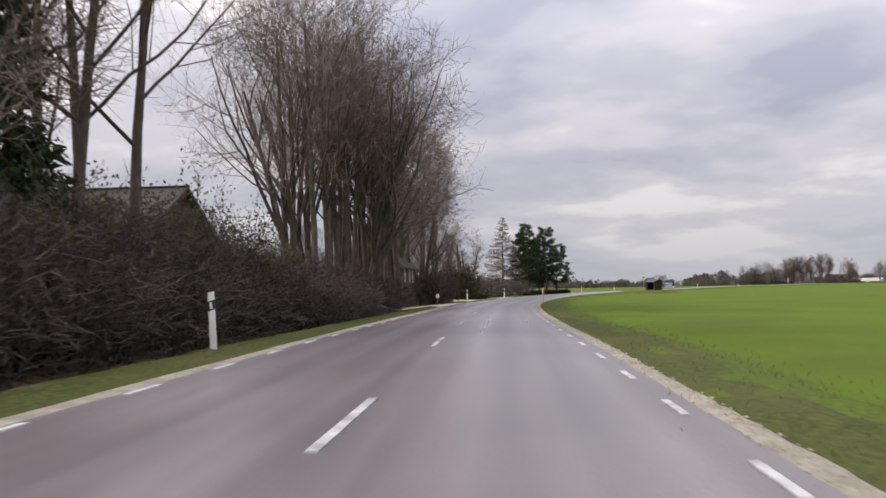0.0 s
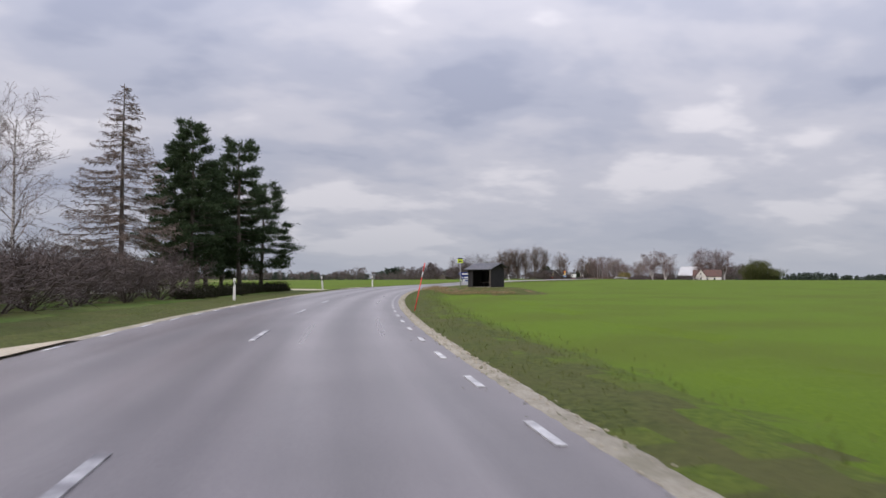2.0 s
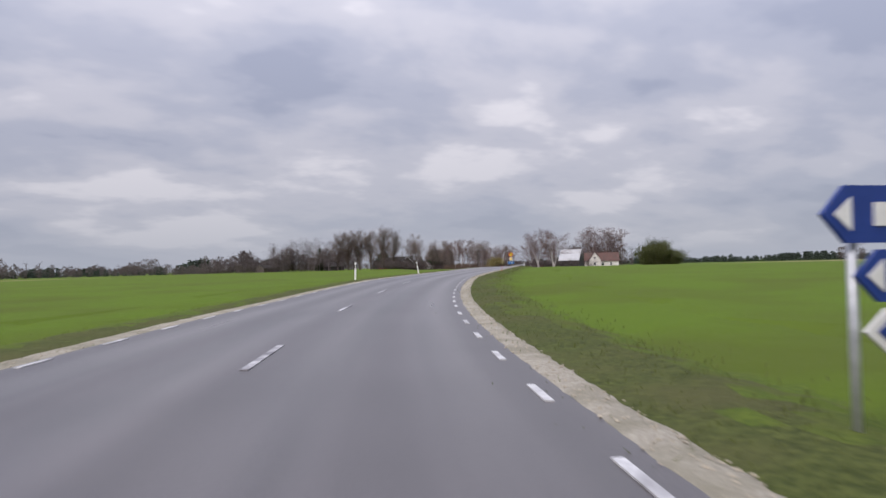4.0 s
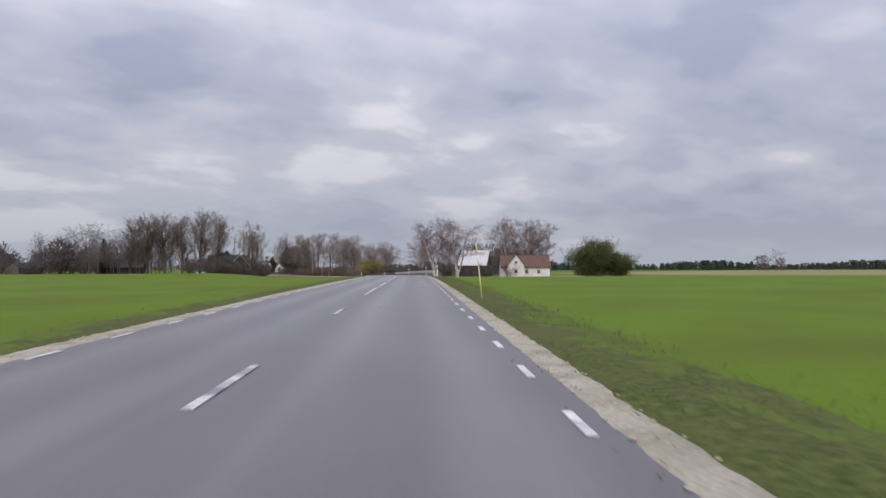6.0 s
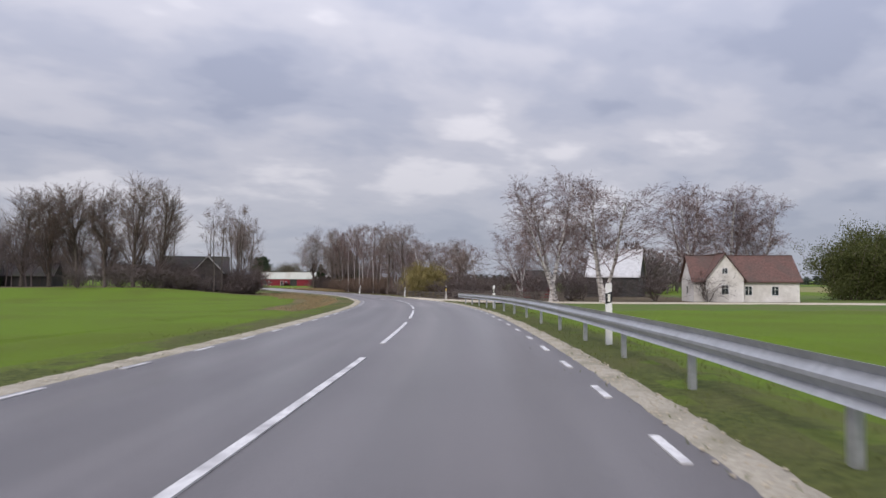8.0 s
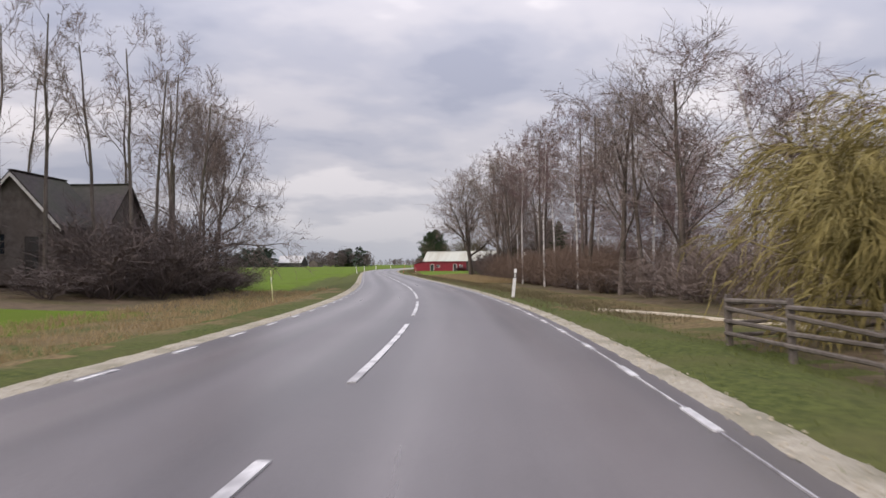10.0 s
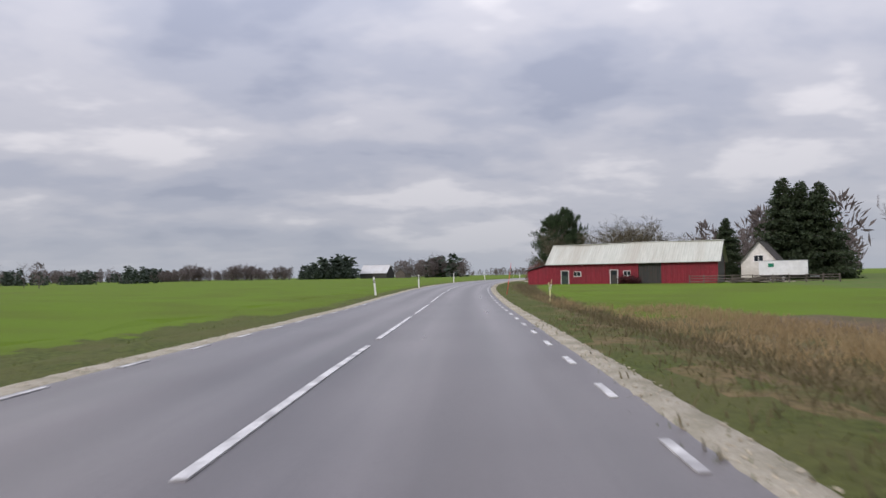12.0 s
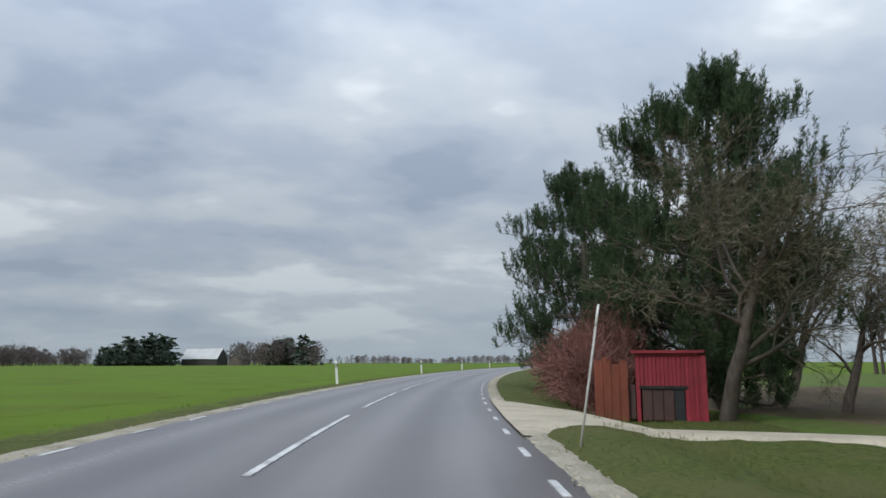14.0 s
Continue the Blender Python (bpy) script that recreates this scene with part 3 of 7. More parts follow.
PLANS = {
    # steps wobble rise kids first angle spread ratio thin
    "linden": [(7, 0.05, 0.05, 8, 0.2, 30, 10, 0.70, 0.62), (6, 0.12, 0.15, 6, 0.25, 42, 15, 0.50, 0.55), (3, 0.14, 0.06, 6, 0.2, 42, 16, 0.50, 0.55), (1, 0.16, 0.02, 5, 0.15, 40, 15, 0.6, 0.7), (1, 0.15, 0, 0, 0, 0, 0, 0, 0)],
    "oak": [(7, 0.08, 0.02, 13, 0.27, 58, 14, 0.78, 0.5), (9, 0.20, 0.11, 11, 0.2, 46, 18, 0.42, 0.52), (5, 0.22, 0.08, 8, 0.15, 46, 18, 0.46, 0.55), (2, 0.22, 0.02, 6, 0.12, 42, 18, 0.55, 0.7), (1, 0.2, 0, 0, 0, 0, 0, 0, 0)],
    "forest": [(9, 0.035, 0.05, 12, 0.42, 38, 12, 0.27, 0.42), (5, 0.12, 0.10, 7, 0.2, 42, 15, 0.50, 0.55), (2, 0.14, 0.04, 6, 0.15, 42, 15, 0.55, 0.6), (1, 0.16, 0.0, 4, 0.2, 40, 15, 0.6, 0.7), (1, 0.16, 0, 0, 0, 0, 0, 0, 0)],
    "grove": [(10, 0.03, 0.05, 11, 0.34, 48, 14, 0.44, 0.46), (7, 0.12, 0.10, 6, 0.2, 42, 15, 0.50, 0.55), (3, 0.14, 0.05, 5, 0.15, 42, 15, 0.52, 0.6), (1, 0.16, 0.02, 3, 0.2, 40, 15, 0.6, 0.7), (1, 0.16, 0, 0, 0, 0, 0, 0, 0)],
    "broad": [(7, 0.06, 0.02, 9, 0.26, 44, 14, 0.62, 0.55), (6, 0.12, 0.10, 8, 0.22, 42, 16, 0.50, 0.55), (3, 0.14, 0.06, 6, 0.2, 42, 16, 0.50, 0.55), (1, 0.16, 0.02, 5, 0.15, 40, 15, 0.6, 0.7), (1, 0.15, 0, 0, 0, 0, 0, 0, 0)],
    "tall": [(8, 0.04, 0.05, 15, 0.24, 40, 14, 0.36, 0.45), (5, 0.10, 0.10, 8, 0.2, 42, 15, 0.50, 0.55), (2, 0.14, 0.05, 6, 0.15, 42, 15, 0.55, 0.6), (1, 0.16, 0.02, 4, 0.2, 40, 15, 0.6, 0.7), (1, 0.16, 0, 0, 0, 0, 0, 0, 0)],
    "birch": [(7, 0.035, 0.06, 15, 0.30, 42, 12, 0.29, 0.36), (4, 0.10, 0.06, 7, 0.15, 38, 14, 0.55, 0.5), (2, 0.12, -0.10, 6, 0.1, 36, 14, 0.6, 0.6), (1, 0.12, -0.22, 3, 0.2, 30, 14, 0.55, 0.8), (1, 0.1, -0.2, 0, 0, 0, 0, 0, 0)],
    "poplar": [(8, 0.02, 0.05, 28, 0.10, 25, 9, 0.42, 0.42), (4, 0.06, 0.16, 9, 0.12, 28, 10, 0.42, 0.5), (2, 0.08, 0.12, 6, 0.1, 28, 10, 0.55, 0.6), (1, 0.1, 0.1, 3, 0.1, 25, 10, 0.6, 0.8), (1, 0.1, 0.1, 0, 0, 0, 0, 0, 0)],
    "snag": [(8, 0.06, 0.05, 7, 0.45, 36, 12, 0.25, 0.45), (5, 0.12, 0.14, 6, 0.25, 36, 15, 0.45, 0.55), (3, 0.16, 0.05, 5, 0.2, 38, 15, 0.55, 0.6), (2, 0.16, 0.03, 4, 0.2, 38, 15, 0.6, 0.8), (1, 0.16, 0, 0, 0, 0, 0, 0, 0)],
    "shrub": [(3, 0.18, 0.10, 8, 0.08, 34, 14, 0.52, 0.6), (2, 0.2, 0.08, 6, 0.1, 38, 15, 0.6, 0.8), (1, 0.2, 0.0, 2, 0.1, 40, 15, 0.7, 0.9), (1, 0.2, 0.0, 0, 0, 0, 0, 0, 0)],
    "willow": [(4, 0.14, 0.10, 10, 0.2, 36, 16, 0.55, 0.55), (4, 0.14, -0.02, 8, 0.1, 34, 14, 0.55, 0.5), (4, 0.10, -0.28, 6, 0.1, 26, 12, 0.7, 0.7), (3, 0.08, -0.42, 4, 0.1, 22, 10, 0.6, 1.0), (2, 0.06, -0.4, 0, 0, 0, 0, 0, 0)],
}


def bare_tree(kind, seed, height, girth, bark, twig, split=2, stems=1, lean=0.0, least=0.011):
    rng = np.random.RandomState(seed)
    trunk, crown = Tubes(), Tubes()
    for k in range(stems):
        d = np.array((0, 0, 1.0)) if stems == 1 else turned(np.array((0, 0, 1.0)), rng.uniform(6, 30) + lean, rng)
        p = np.array((0, 0, -0.15)) if stems == 1 else np.array((*rng.normal(size=2) * girth * 1.2, -0.15))
        grow(rng, trunk, crown, p, d, height * (0.8 if kind in ("broad", "willow", "linden", "oak") else 0.97) * rng.uniform(0.85 if stems > 1 else 1.0, 1.0), girth, 0, PLANS[kind], split, least)
    return trunk.mesh("trunk", bark), crown.mesh("crown", twig)


def leaves(rng, centres, count, spread, size, droop=0.0, axis=None):
    """Small blades round each centre."""
    n = len(centres) * count
    c = np.repeat(np.asarray(centres), count, 0) + rng.normal(size=(n, 3)) * np.asarray(spread)
    a = rng.normal(size=(n, 3))
    if axis is not None:
        a = np.repeat(np.asarray(axis), count, 0) + a * 0.55
    a[:, 2] -= droop
    a /= np.linalg.norm(a, axis=1)[:, None]
    b = np.cross(a, rng.normal(size=(n, 3)))
    b /= np.linalg.norm(b, axis=1)[:, None]
    l, w = size[0] * rng.uniform(0.6, 1.3, (n, 1)), size[1] * rng.uniform(0.6, 1.3, (n, 1))
    return np.stack([c - b * w * 0.4, c + a * l * 0.5 - b * w * 0.5, c + a * l, c + a * l * 0.5 + b * w * 0.5], 1)


def pine_tree(seed, height, girth, bare=0.05, wide=0.35, boughs=115, needle=(0.15, 0.026), per=9):
    """A bushy pine: boughs down to the ground that end in upright shoots set with needles."""
    rng = np.random.RandomState(seed)
    trunk, crown = Tubes(), Tubes()
    p, pts, rad = np.array((0.0, 0, -0.15)), [], []
    for i in range(9):
        pts.append(p.copy())
        rad.append(girth * (1 - 0.85 * i / 8))
        p = p + np.array((*rng.normal(size=2) * 0.10, height * 0.98 / 8))
    trunk.limb(pts, rad, 8)
    tips, axes = [], []
    n = boughs
    for i in range(n):
        u = bare + (0.98 - bare) * (i + rng.uniform(0, 1)) / n
        base = np.array([np.interp(u * 8, np.arange(9), np.array(pts)[:, k]) for k in range(3)])
        shape = min(1.0, (1.03 - u) ** 0.75 * 1.1 * (0.8 + 1.2 * (u - bare)))
        ln = height * wide * shape * rng.uniform(0.76, 1.14)
        a = rng.uniform(0, 2 * math.pi)
        d = unit(np.array((math.cos(a), math.sin(a), rng.uniform(-0.1, 0.3) + 0.25 * (u - 0.5))))
        q, dd = base, d
        bp, br = [q], [girth * 0.24 * (1.1 - u)]
        for k in range(4):
            dd = unit(dd + rng.normal(size=3) * 0.14 + np.array((0, 0, 0.05)))
            q = q + dd * ln / 4
            bp.append(q)
            br.append(girth * 0.24 * (1.1 - u) * (1 - 0.2 * (k + 1)))
        trunk.limb(bp, np.maximum(br, 0.008), 4)
        for k in range(int(7 + 7 * shape)):
            f = rng.uniform(0.35, 1.0)
            c = np.array([np.interp(f * 4, np.arange(5), np.array(bp)[:, j]) for j in range(3)])
            side = turned(dd, rng.uniform(25, 75), rng)
            side = unit(side + np.array((0, 0, 0.35)))
            e = c + side * ln * rng.uniform(0.10, 0.34)
            trunk.limb([c, e], [0.014, 0.007], 3)
            tips += [e, (c + e) / 2]
            axes += [unit(side + np.array((0, 0, 0.5)))] * 2
        tips.append(q)
        axes.append(unit(dd + np.array((0, 0, 0.6))))
    way = np.array([unit(a * 0.45 + (0, 0, 0.95)) for a in axes])
    base, reach = np.array(tips), rng.uniform(0.25, 0.62, (len(tips), 1))
    steps = (0.0, 0.2, 0.4, 0.6, 0.8, 1.0)
    tips = np.concatenate([base + way * reach * f for f in steps])
    crown.quads(leaves(rng, tips, per, 0.028, needle, axis=np.concatenate([way] * len(steps))))
    return trunk.mesh("trunk", M["bark"]), crown.mesh("crown", M["needles"], smooth=False)


def larch_tree(seed, height, girth, wide=0.29):
    """A leafless larch: a cone of level boughs whose ends turn up, hung with short twigs."""
    rng = np.random.RandomState(seed)
    trunk, crown = Tubes(), Tubes()
    trunk.limb([(0, 0, -0.15), (0.03, 0.02, height * 0.5), (0, 0, height)], [girth, girth * 0.6, 0.015], 8)
    n = 170
    for i in range(n):
        u = 0.13 + 0.86 * ((i + rng.uniform(0, 1)) / n) ** 0.9
        l = height * wide * (1.02 - u) ** 0.85 * min(1.0, 0.8 + 2.2 * (u - 0.1)) * rng.uniform(0.75, 1.1)
        a = rng.uniform(0, 2 * math.pi)
        out = np.array((math.cos(a), math.sin(a), 0))
        side = np.array((-out[1], out[0], 0))
        z = u * height
        bow = rng.uniform(-0.06, 0.06)
        b = [np.array((0, 0, z)), out * l * 0.4 + side * bow * l + (0, 0, z - 0.05 * l), out * l * 0.75 + (0, 0, z - 0.07 * l), out * l + (0, 0, z + 0.02 * l)]
        r = 0.012 + 0.022 * (1 - u)
        crown.limb(b, [r, r * 0.75, r * 0.5, 0.006], 3)
        m = max(6, int(l * 11))
        for j in range(m):
            f = 0.15 + 0.85 * (j + rng.uniform(0, 1)) / m
            c = np.array([np.interp(f, (0, 0.4, 0.75, 1), [q[k] for q in b]) for k in range(3)])
            sgn = 1 if rng.uniform() < 0.5 else -1
            d = unit(out * 0.7 + side * sgn * rng.uniform(0.4, 1.1) + (0, 0, rng.uniform(-0.5, 0.15)))
            t = l * rng.uniform(0.10, 0.24) * (1.15 - 0.6 * f) + 0.08
            crown.limb([c, c + d * t * 0.6, c + d * t + (0, 0, -0.12 * t)], [0.015, 0.013, 0.009], 2)
            for k in range(3):
                q = c + d * t * rng.uniform(0.3, 0.9)
                crown.limb([q, q + unit(rng.normal(size=3) + (0, 0, -0.6)) * rng.uniform(0.10, 0.26)], [0.012, 0.009], 2)
    return trunk.mesh("trunk", M["bark"]), crown.mesh("crown", M["twig"])


def shelf_pine(seed, height, girth, bare=0.2, wide=0.24, boughs=46, top=0.7, per=7):
    """A pine whose needles lie in flat dark shelves along the boughs, with sky between them."""
    rng = np.random.RandomState(seed)
    trunk, crown = Tubes(), Tubes()
    p, pts, rad = np.array((0.0, 0, -0.15)), [], []
    for i in range(9):
        pts.append(p.copy())
        rad.append(girth * (1 - 0.85 * i / 8))
        p = p + np.array((*rng.normal(size=2) * 0.09, height * 0.97 / 8))
    trunk.limb(pts, rad, 8)
    P = np.array(pts)
    tips, axes = [], []
    for i in range(boughs):
        u = bare + (0.985 - bare) * (i + rng.uniform(0, 1)) / boughs
        v = (u - bare) / (1 - bare)
        shape = min(1.0, 0.55 + 1.6 * v) * (1.04 - v) ** top
        l = height * wide * shape * rng.uniform(0.6, 1.18) + 0.25
        a = i * 2.4 + rng.uniform(-0.7, 0.7)
        out = np.array((math.cos(a), math.sin(a), 0))
        side = np.array((-out[1], out[0], 0))
        base = np.array([np.interp(u * 8, np.arange(9), P[:, k]) for k in range(3)])
        rise = rng.uniform(-0.22, 0.2) + 0.6 * max(0, v - 0.5)
        b = [base, base + out * l * 0.45 + (0, 0, l * rise * 0.5), base + out * l + side * rng.uniform(-0.15, 0.15) * l + (0, 0, l * rise + 0.05 * l)]
        r = girth * 0.20 * (1.15 - u)
        trunk.limb(b, [r, r * 0.6, 0.008], 4)
        for k in range(int(8 + 13 * shape)):
            f = rng.uniform(0.28, 1.0) ** 0.8
            c = np.array([np.interp(f, (0, 0.45, 1), [q[m] for q in b]) for m in range(3)])
            d = unit(out * rng.uniform(0.3, 1.0) + side * rng.uniform(-1, 1) + (0, 0, rng.uniform(0.0, 0.22)))
            e = c + d * l * rng.uniform(0.12, 0.34) * (1.2 - 0.5 * f)
            trunk.limb([c, e], [0.012, 0.006], 3)
            for g in (0.45, 0.75, 1.0):
                tips.append(c * (1 - g) + e * g)
                axes.append(unit(d * 0.8 + (0, 0, 0.55)))
    for k in range(10):
        tips.append(P[-1] + (0, 0, -0.08 * k))
        axes.append(np.array((0, 0, 1.0)))
    crown.quads(leaves(rng, tips, per, (0.12, 0.12, 0.11), (0.30, 0.055), axis=axes))
    return trunk.mesh("trunk", M["bark_dark"]), crown.mesh("crown", M["needles"], smooth=False)


def spruce_tree(seed, height, girth, wide=0.24, material="spruce", tiers=30, blade=(0.34, 0.12), taper=0.85):
    """A spruce: boughs in tiers down to the ground, drooping sprays of needles."""
    rng = np.random.RandomState(seed)
    trunk, crown = Tubes(), Tubes()
    trunk.limb([(0, 0, -0.15), (0.02, 0, height * 0.5), (0, 0, height)], [girth, girth * 0.55, 0.015], 8)
    tips, axes = [], []
    for i in range(tiers):
        u = 0.05 + 0.94 * (i + rng.uniform(0, 0.6)) / tiers
        ln = height * wide * (1 - u) ** taper * rng.uniform(0.85, 1.1) + 0.10
        for k in range(int(5 + 6 * (1 - u))):
            a = rng.uniform(0, 2 * math.pi)
            out = np.array((math.cos(a), math.sin(a), 0))
            l = ln * rng.uniform(0.65, 1.12)
            z = u * height
            b = [np.array((0, 0, z)), out * l * 0.5 + (0, 0, z - 0.06 * l), out * l + (0, 0, z - 0.10 * l + 0.08)]
            trunk.limb(b, [0.022, 0.014, 0.006], 3)
            m = max(3, int(l * 7))
            for j in range(m):
                f = (j + rng.uniform(0, 1)) / m
                c = b[0] * (1 - f) + b[2] * f
                side = np.array((-out[1], out[0], 0)) * rng.uniform(-1, 1) * l * 0.26 * (1 - 0.6 * f)
                tips.append(c + side + (0, 0, -0.10 - 0.12 * rng.uniform()))
                axes.append(unit(out * 0.9 + side * 1.2 + (0, 0, -0.35)))
    crown.quads(leaves(rng, tips, 4, 0.09, blade, droop=0.15, axis=axes))
    return trunk.mesh("trunk", M["bark"]), crown.mesh("crown", M[material], smooth=False)


def leafy_bush(seed, height, width, material, twig, stems=12, leaf=(0.16, 0.09), per=16):
    """A bush: stems, twigs and many small leaves or buds."""
    rng = np.random.RandomState(seed)
    trunk, crown = Tubes(), Tubes()
    tips = []
    for i in range(stems):
        d = turned(np.array((0, 0, 1.0)), rng.uniform(5, 50), rng)
        p = np.array((*rng.normal(size=2) * width * 0.12, -0.1))
        pts = [p]
        ln = height * rng.uniform(0.7, 1.05)
        for k in range(4):
            d = unit(d + rng.normal(size=3) * 0.15 + (0, 0, 0.06))
            p = p + d * ln / 4
            pts.append(p)
        trunk.limb(pts, [0.05, 0.04, 0.03, 0.02, 0.01], 4)
        for k in range(16):
            f = rng.uniform(0.2, 1)
            c = np.array([np.interp(f * 4, np.arange(5), np.array(pts)[:, j]) for j in range(3)])
            e = c + unit(rng.normal(size=3) + (0, 0, 0.2)) * width * rng.uniform(0.08, 0.3)
            trunk.limb([c, e], [0.012, 0.006], 3)
            tips += [e, (e + c) / 2]
    crown.quads(leaves(rng, tips, per, width * 0.07, leaf))
    return trunk.mesh("trunk", M[twig]), crown.mesh("crown", M[material], smooth=False)


MASTER = {}


def plant(kind, name, make, spots, label, category, group=""):
    """spots: x, y, turn, scale across, scale up. The first use builds the meshes, the rest share them."""
    if kind not in MASTER:
        MASTER[kind] = make()
    for x, y, turn, sx, sz in spots:
        ob = thing(name, x, y, land(x, y) - 0.03, turn, label, category, group)
        ob.scale = (sx, sx, sz)
        a, b = MASTER[kind]
        part("trunk", a, None, ob)
        part("crown", b, None, ob)


def beside(rows, seed=0):
    """s, lat, across, up rows to spots with random turns."""
    rng = random.Random(seed)
    return [(*at(s, l), rng.uniform(0, 360), a, u) for s, l, a, u in rows]

# ---- planting: the wooded bend ----
plant("broad_a", "broadleaf_tree", lambda: bare_tree("linden", 11, 14.0, 0.32, M["bark_dark"], M["twig_umber"], stems=2), beside([(11.6, -7.2, 0.95, 1.1)], 1),
      "tall bare broadleaf tree with grey-brown bark behind the hedge", "tree", "bare trees along the bend")
plant("broad_b", "broadleaf_tree", lambda: bare_tree("linden", 12, 15.0, 0.27, M["bark_dark"], M["twig_umber"], stems=2, lean=-4), beside([(5.2, -8.4, 0.8, 1.05), (8.2, -8.6, 0.85, 1.1), (15, -7.2, 0.85, 1.05)], 2),
      "tall bare broadleaf tree with grey-brown bark behind the hedge", "tree", "bare trees along the bend")
plant("slim_a", "broadleaf_tree", lambda: bare_tree("tall", 14, 14.0, 0.20, M["bark_dark"], M["twig_umber"]), beside([(-13.6, -9.8, 0.9, 0.95), (-11.4, -10.4, 0.9, 0.95), (-15.4, -9.0, 0.9, 0.95), (19.5, -7.6, 0.9, 0.95), (23.5, -8.6, 0.9, 1.0), (31.0, -8.6, 0.9, 0.95), (33.5, -8.0, 0.9, 0.98), (36.0, -8.4, 0.95, 1.02), (38.2, -8.0, 0.85, 0.95), (40.5, -8.2, 0.9, 0.93)], 4),
      "tall slim bare broadleaf tree with a straight dark trunk", "tree", "bare trees along the bend")
plant("broad_c", "broadleaf_tree", lambda: bare_tree("tall", 13, 13.0, 0.22, M["bark_dark"], M["twig_umber"], stems=3), beside([(38.5, -9.6, 1, 0.95)], 3),
      "bare broadleaf tree with several slim stems", "tree", "bare trees along the bend")
plant("grove_a", "broadleaf_tree", lambda: bare_tree("grove", 16, 15.5, 0.24, M["bark_dark"], M["twig_umber"], stems=2, lean=-15), beside([(9.5, -7.5, 1.0, 1.05), (13.4, -6.9, 1.0, 1.0), (19.7, -7.0, 1.05, 1.0), (27.6, -8.0, 0.85, 0.95)], 15),
      "tall bare broadleaf tree with two straight dark trunks", "tree", "bare trees along the bend")
plant("grove_b", "broadleaf_tree", lambda: bare_tree("grove", 17, 15.0, 0.19, M["bark_dark"], M["twig_umber"]), beside([(-13.2, -8.0, 0.9, 0.95), (-11.9, -8.8, 0.85, 1.0), (-10.8, -8.0, 0.95, 0.95), (-14.6, -9.4, 0.9, 1.0), (4.7, -7.6, 1.0, 1.0), (5.6, -9.3, 1.0, 1.0), (6.4, -7.4, 1.1, 1.0), (7.8, -7.8, 1.0, 1.0), (8.6, -9.6, 1.0, 1.0), (10.4, -7.0, 0.9, 1.05), (12.7, -9.2, 1.0, 1.0), (14.6, -9.6, 1.0, 1.0), (16.8, -9.0, 1.0, 1.0), (18.8, -9.6, 1.0, 0.95), (11.3, -8.0, 1.0, 1.05), (15.6, -8.0, 1.1, 1.0), (17.9, -7.4, 1.1, 1.05), (21.6, -7.8, 0.9, 1.0), (25.2, -7.9, 0.9, 0.95), (29.8, -8.0, 0.85, 0.95)], 18),
      "tall bare broadleaf tree with a straight dark trunk", "tree", "bare trees along the bend")
_r = random.Random(5)
plant("brush_a", "hedge_shrub", lambda: bare_tree("shrub", 21, 2.1, 0.028, M["twig_hedge"], M["twig_hedge"], split=1, stems=9, lean=14, least=0.012),
      beside([(-26 + i * 1.55, -5.75 - _r.uniform(0, 0.4), 1.0, _r.uniform(0.85, 1.1)) for i in range(28)] + [(-4.5 + i * 1.2, -4.85 - 0.02 * i, 0.8, 0.75) for i in range(8)] + [(-27 + i * 2.3, -6.9 - _r.uniform(0, 0.9), 1.15, _r.uniform(1.0, 1.4)) for i in range(20)] + [(32 + i * 1.5, -6.6 - 0.12 * i - _r.uniform(0, 0.5), 1.1, _r.uniform(1.1, 1.55)) for i in range(8)] + [(35 + i * 1.9, -8.6 - _r.uniform(0, 0.9), 1.3, _r.uniform(1.2, 1.6)) for i in range(4)], 6),
      "dense leafless brown hedge shrub beside the road", "shrub", "brown hedge along the bend")
plant("ivy_a", "ivy_bush", lambda: leafy_bush(31, 2.6, 3.0, "hedge_leaf", "twig_hedge"), beside([(61, -11.3, 1.5, 1.75), (58.5, -13, 1.1, 1.4), (63.5, -12.5, 1.1, 1.3), (-12.6, -8.6, 0.7, 1.2), (-16.4, -8.9, 0.75, 1.15), (-6.2, -8.0, 0.9, 0.95), (-3.0, -8.4, 1.0, 1.05), (0.4, -8.2, 1.0, 1.0), (3.4, -8.6, 0.9, 1.05), (-9.4, -8.2, 0.9, 0.9)], 8),
      "dark green-brown bush round the foot of a bare tree", "shrub")
plant("snag_a", "pollard_tree", lambda: bare_tree("snag", 41, 8.6, 0.24, M["bark_dark"], M["twig_umber"], stems=3), beside([(60.5, -11.6, 1.1, 1.0), (66, -15, 1, 0.9), (72, -14, 1, 0.9), (56.5, -13.5, 0.9, 1.0)], 9),
      "bare pollarded tree with thick crooked limbs", "tree")
plant("birch_a", "birch_tree", lambda: bare_tree("birch", 51, 12.0, 0.15, M["birch_bark"], M["twig"], split=1), beside([(56, -19, 0.9, 0.75), (64, -21, 0.9, 0.7), (69, -19, 1, 0.75), (76, -18, 1, 0.8), (80, -16.5, 0.8, 0.8)], 10),
      "slim bare birch with a white trunk", "tree", "birches beyond the bend")
plant("larch_a", "larch_tree", lambda: larch_tree(61, 12.9, 0.19, 0.40), beside([(86.9, -14.2, 1.0, 1.0)], 11),
      "leafless brown larch with level branches", "tree")
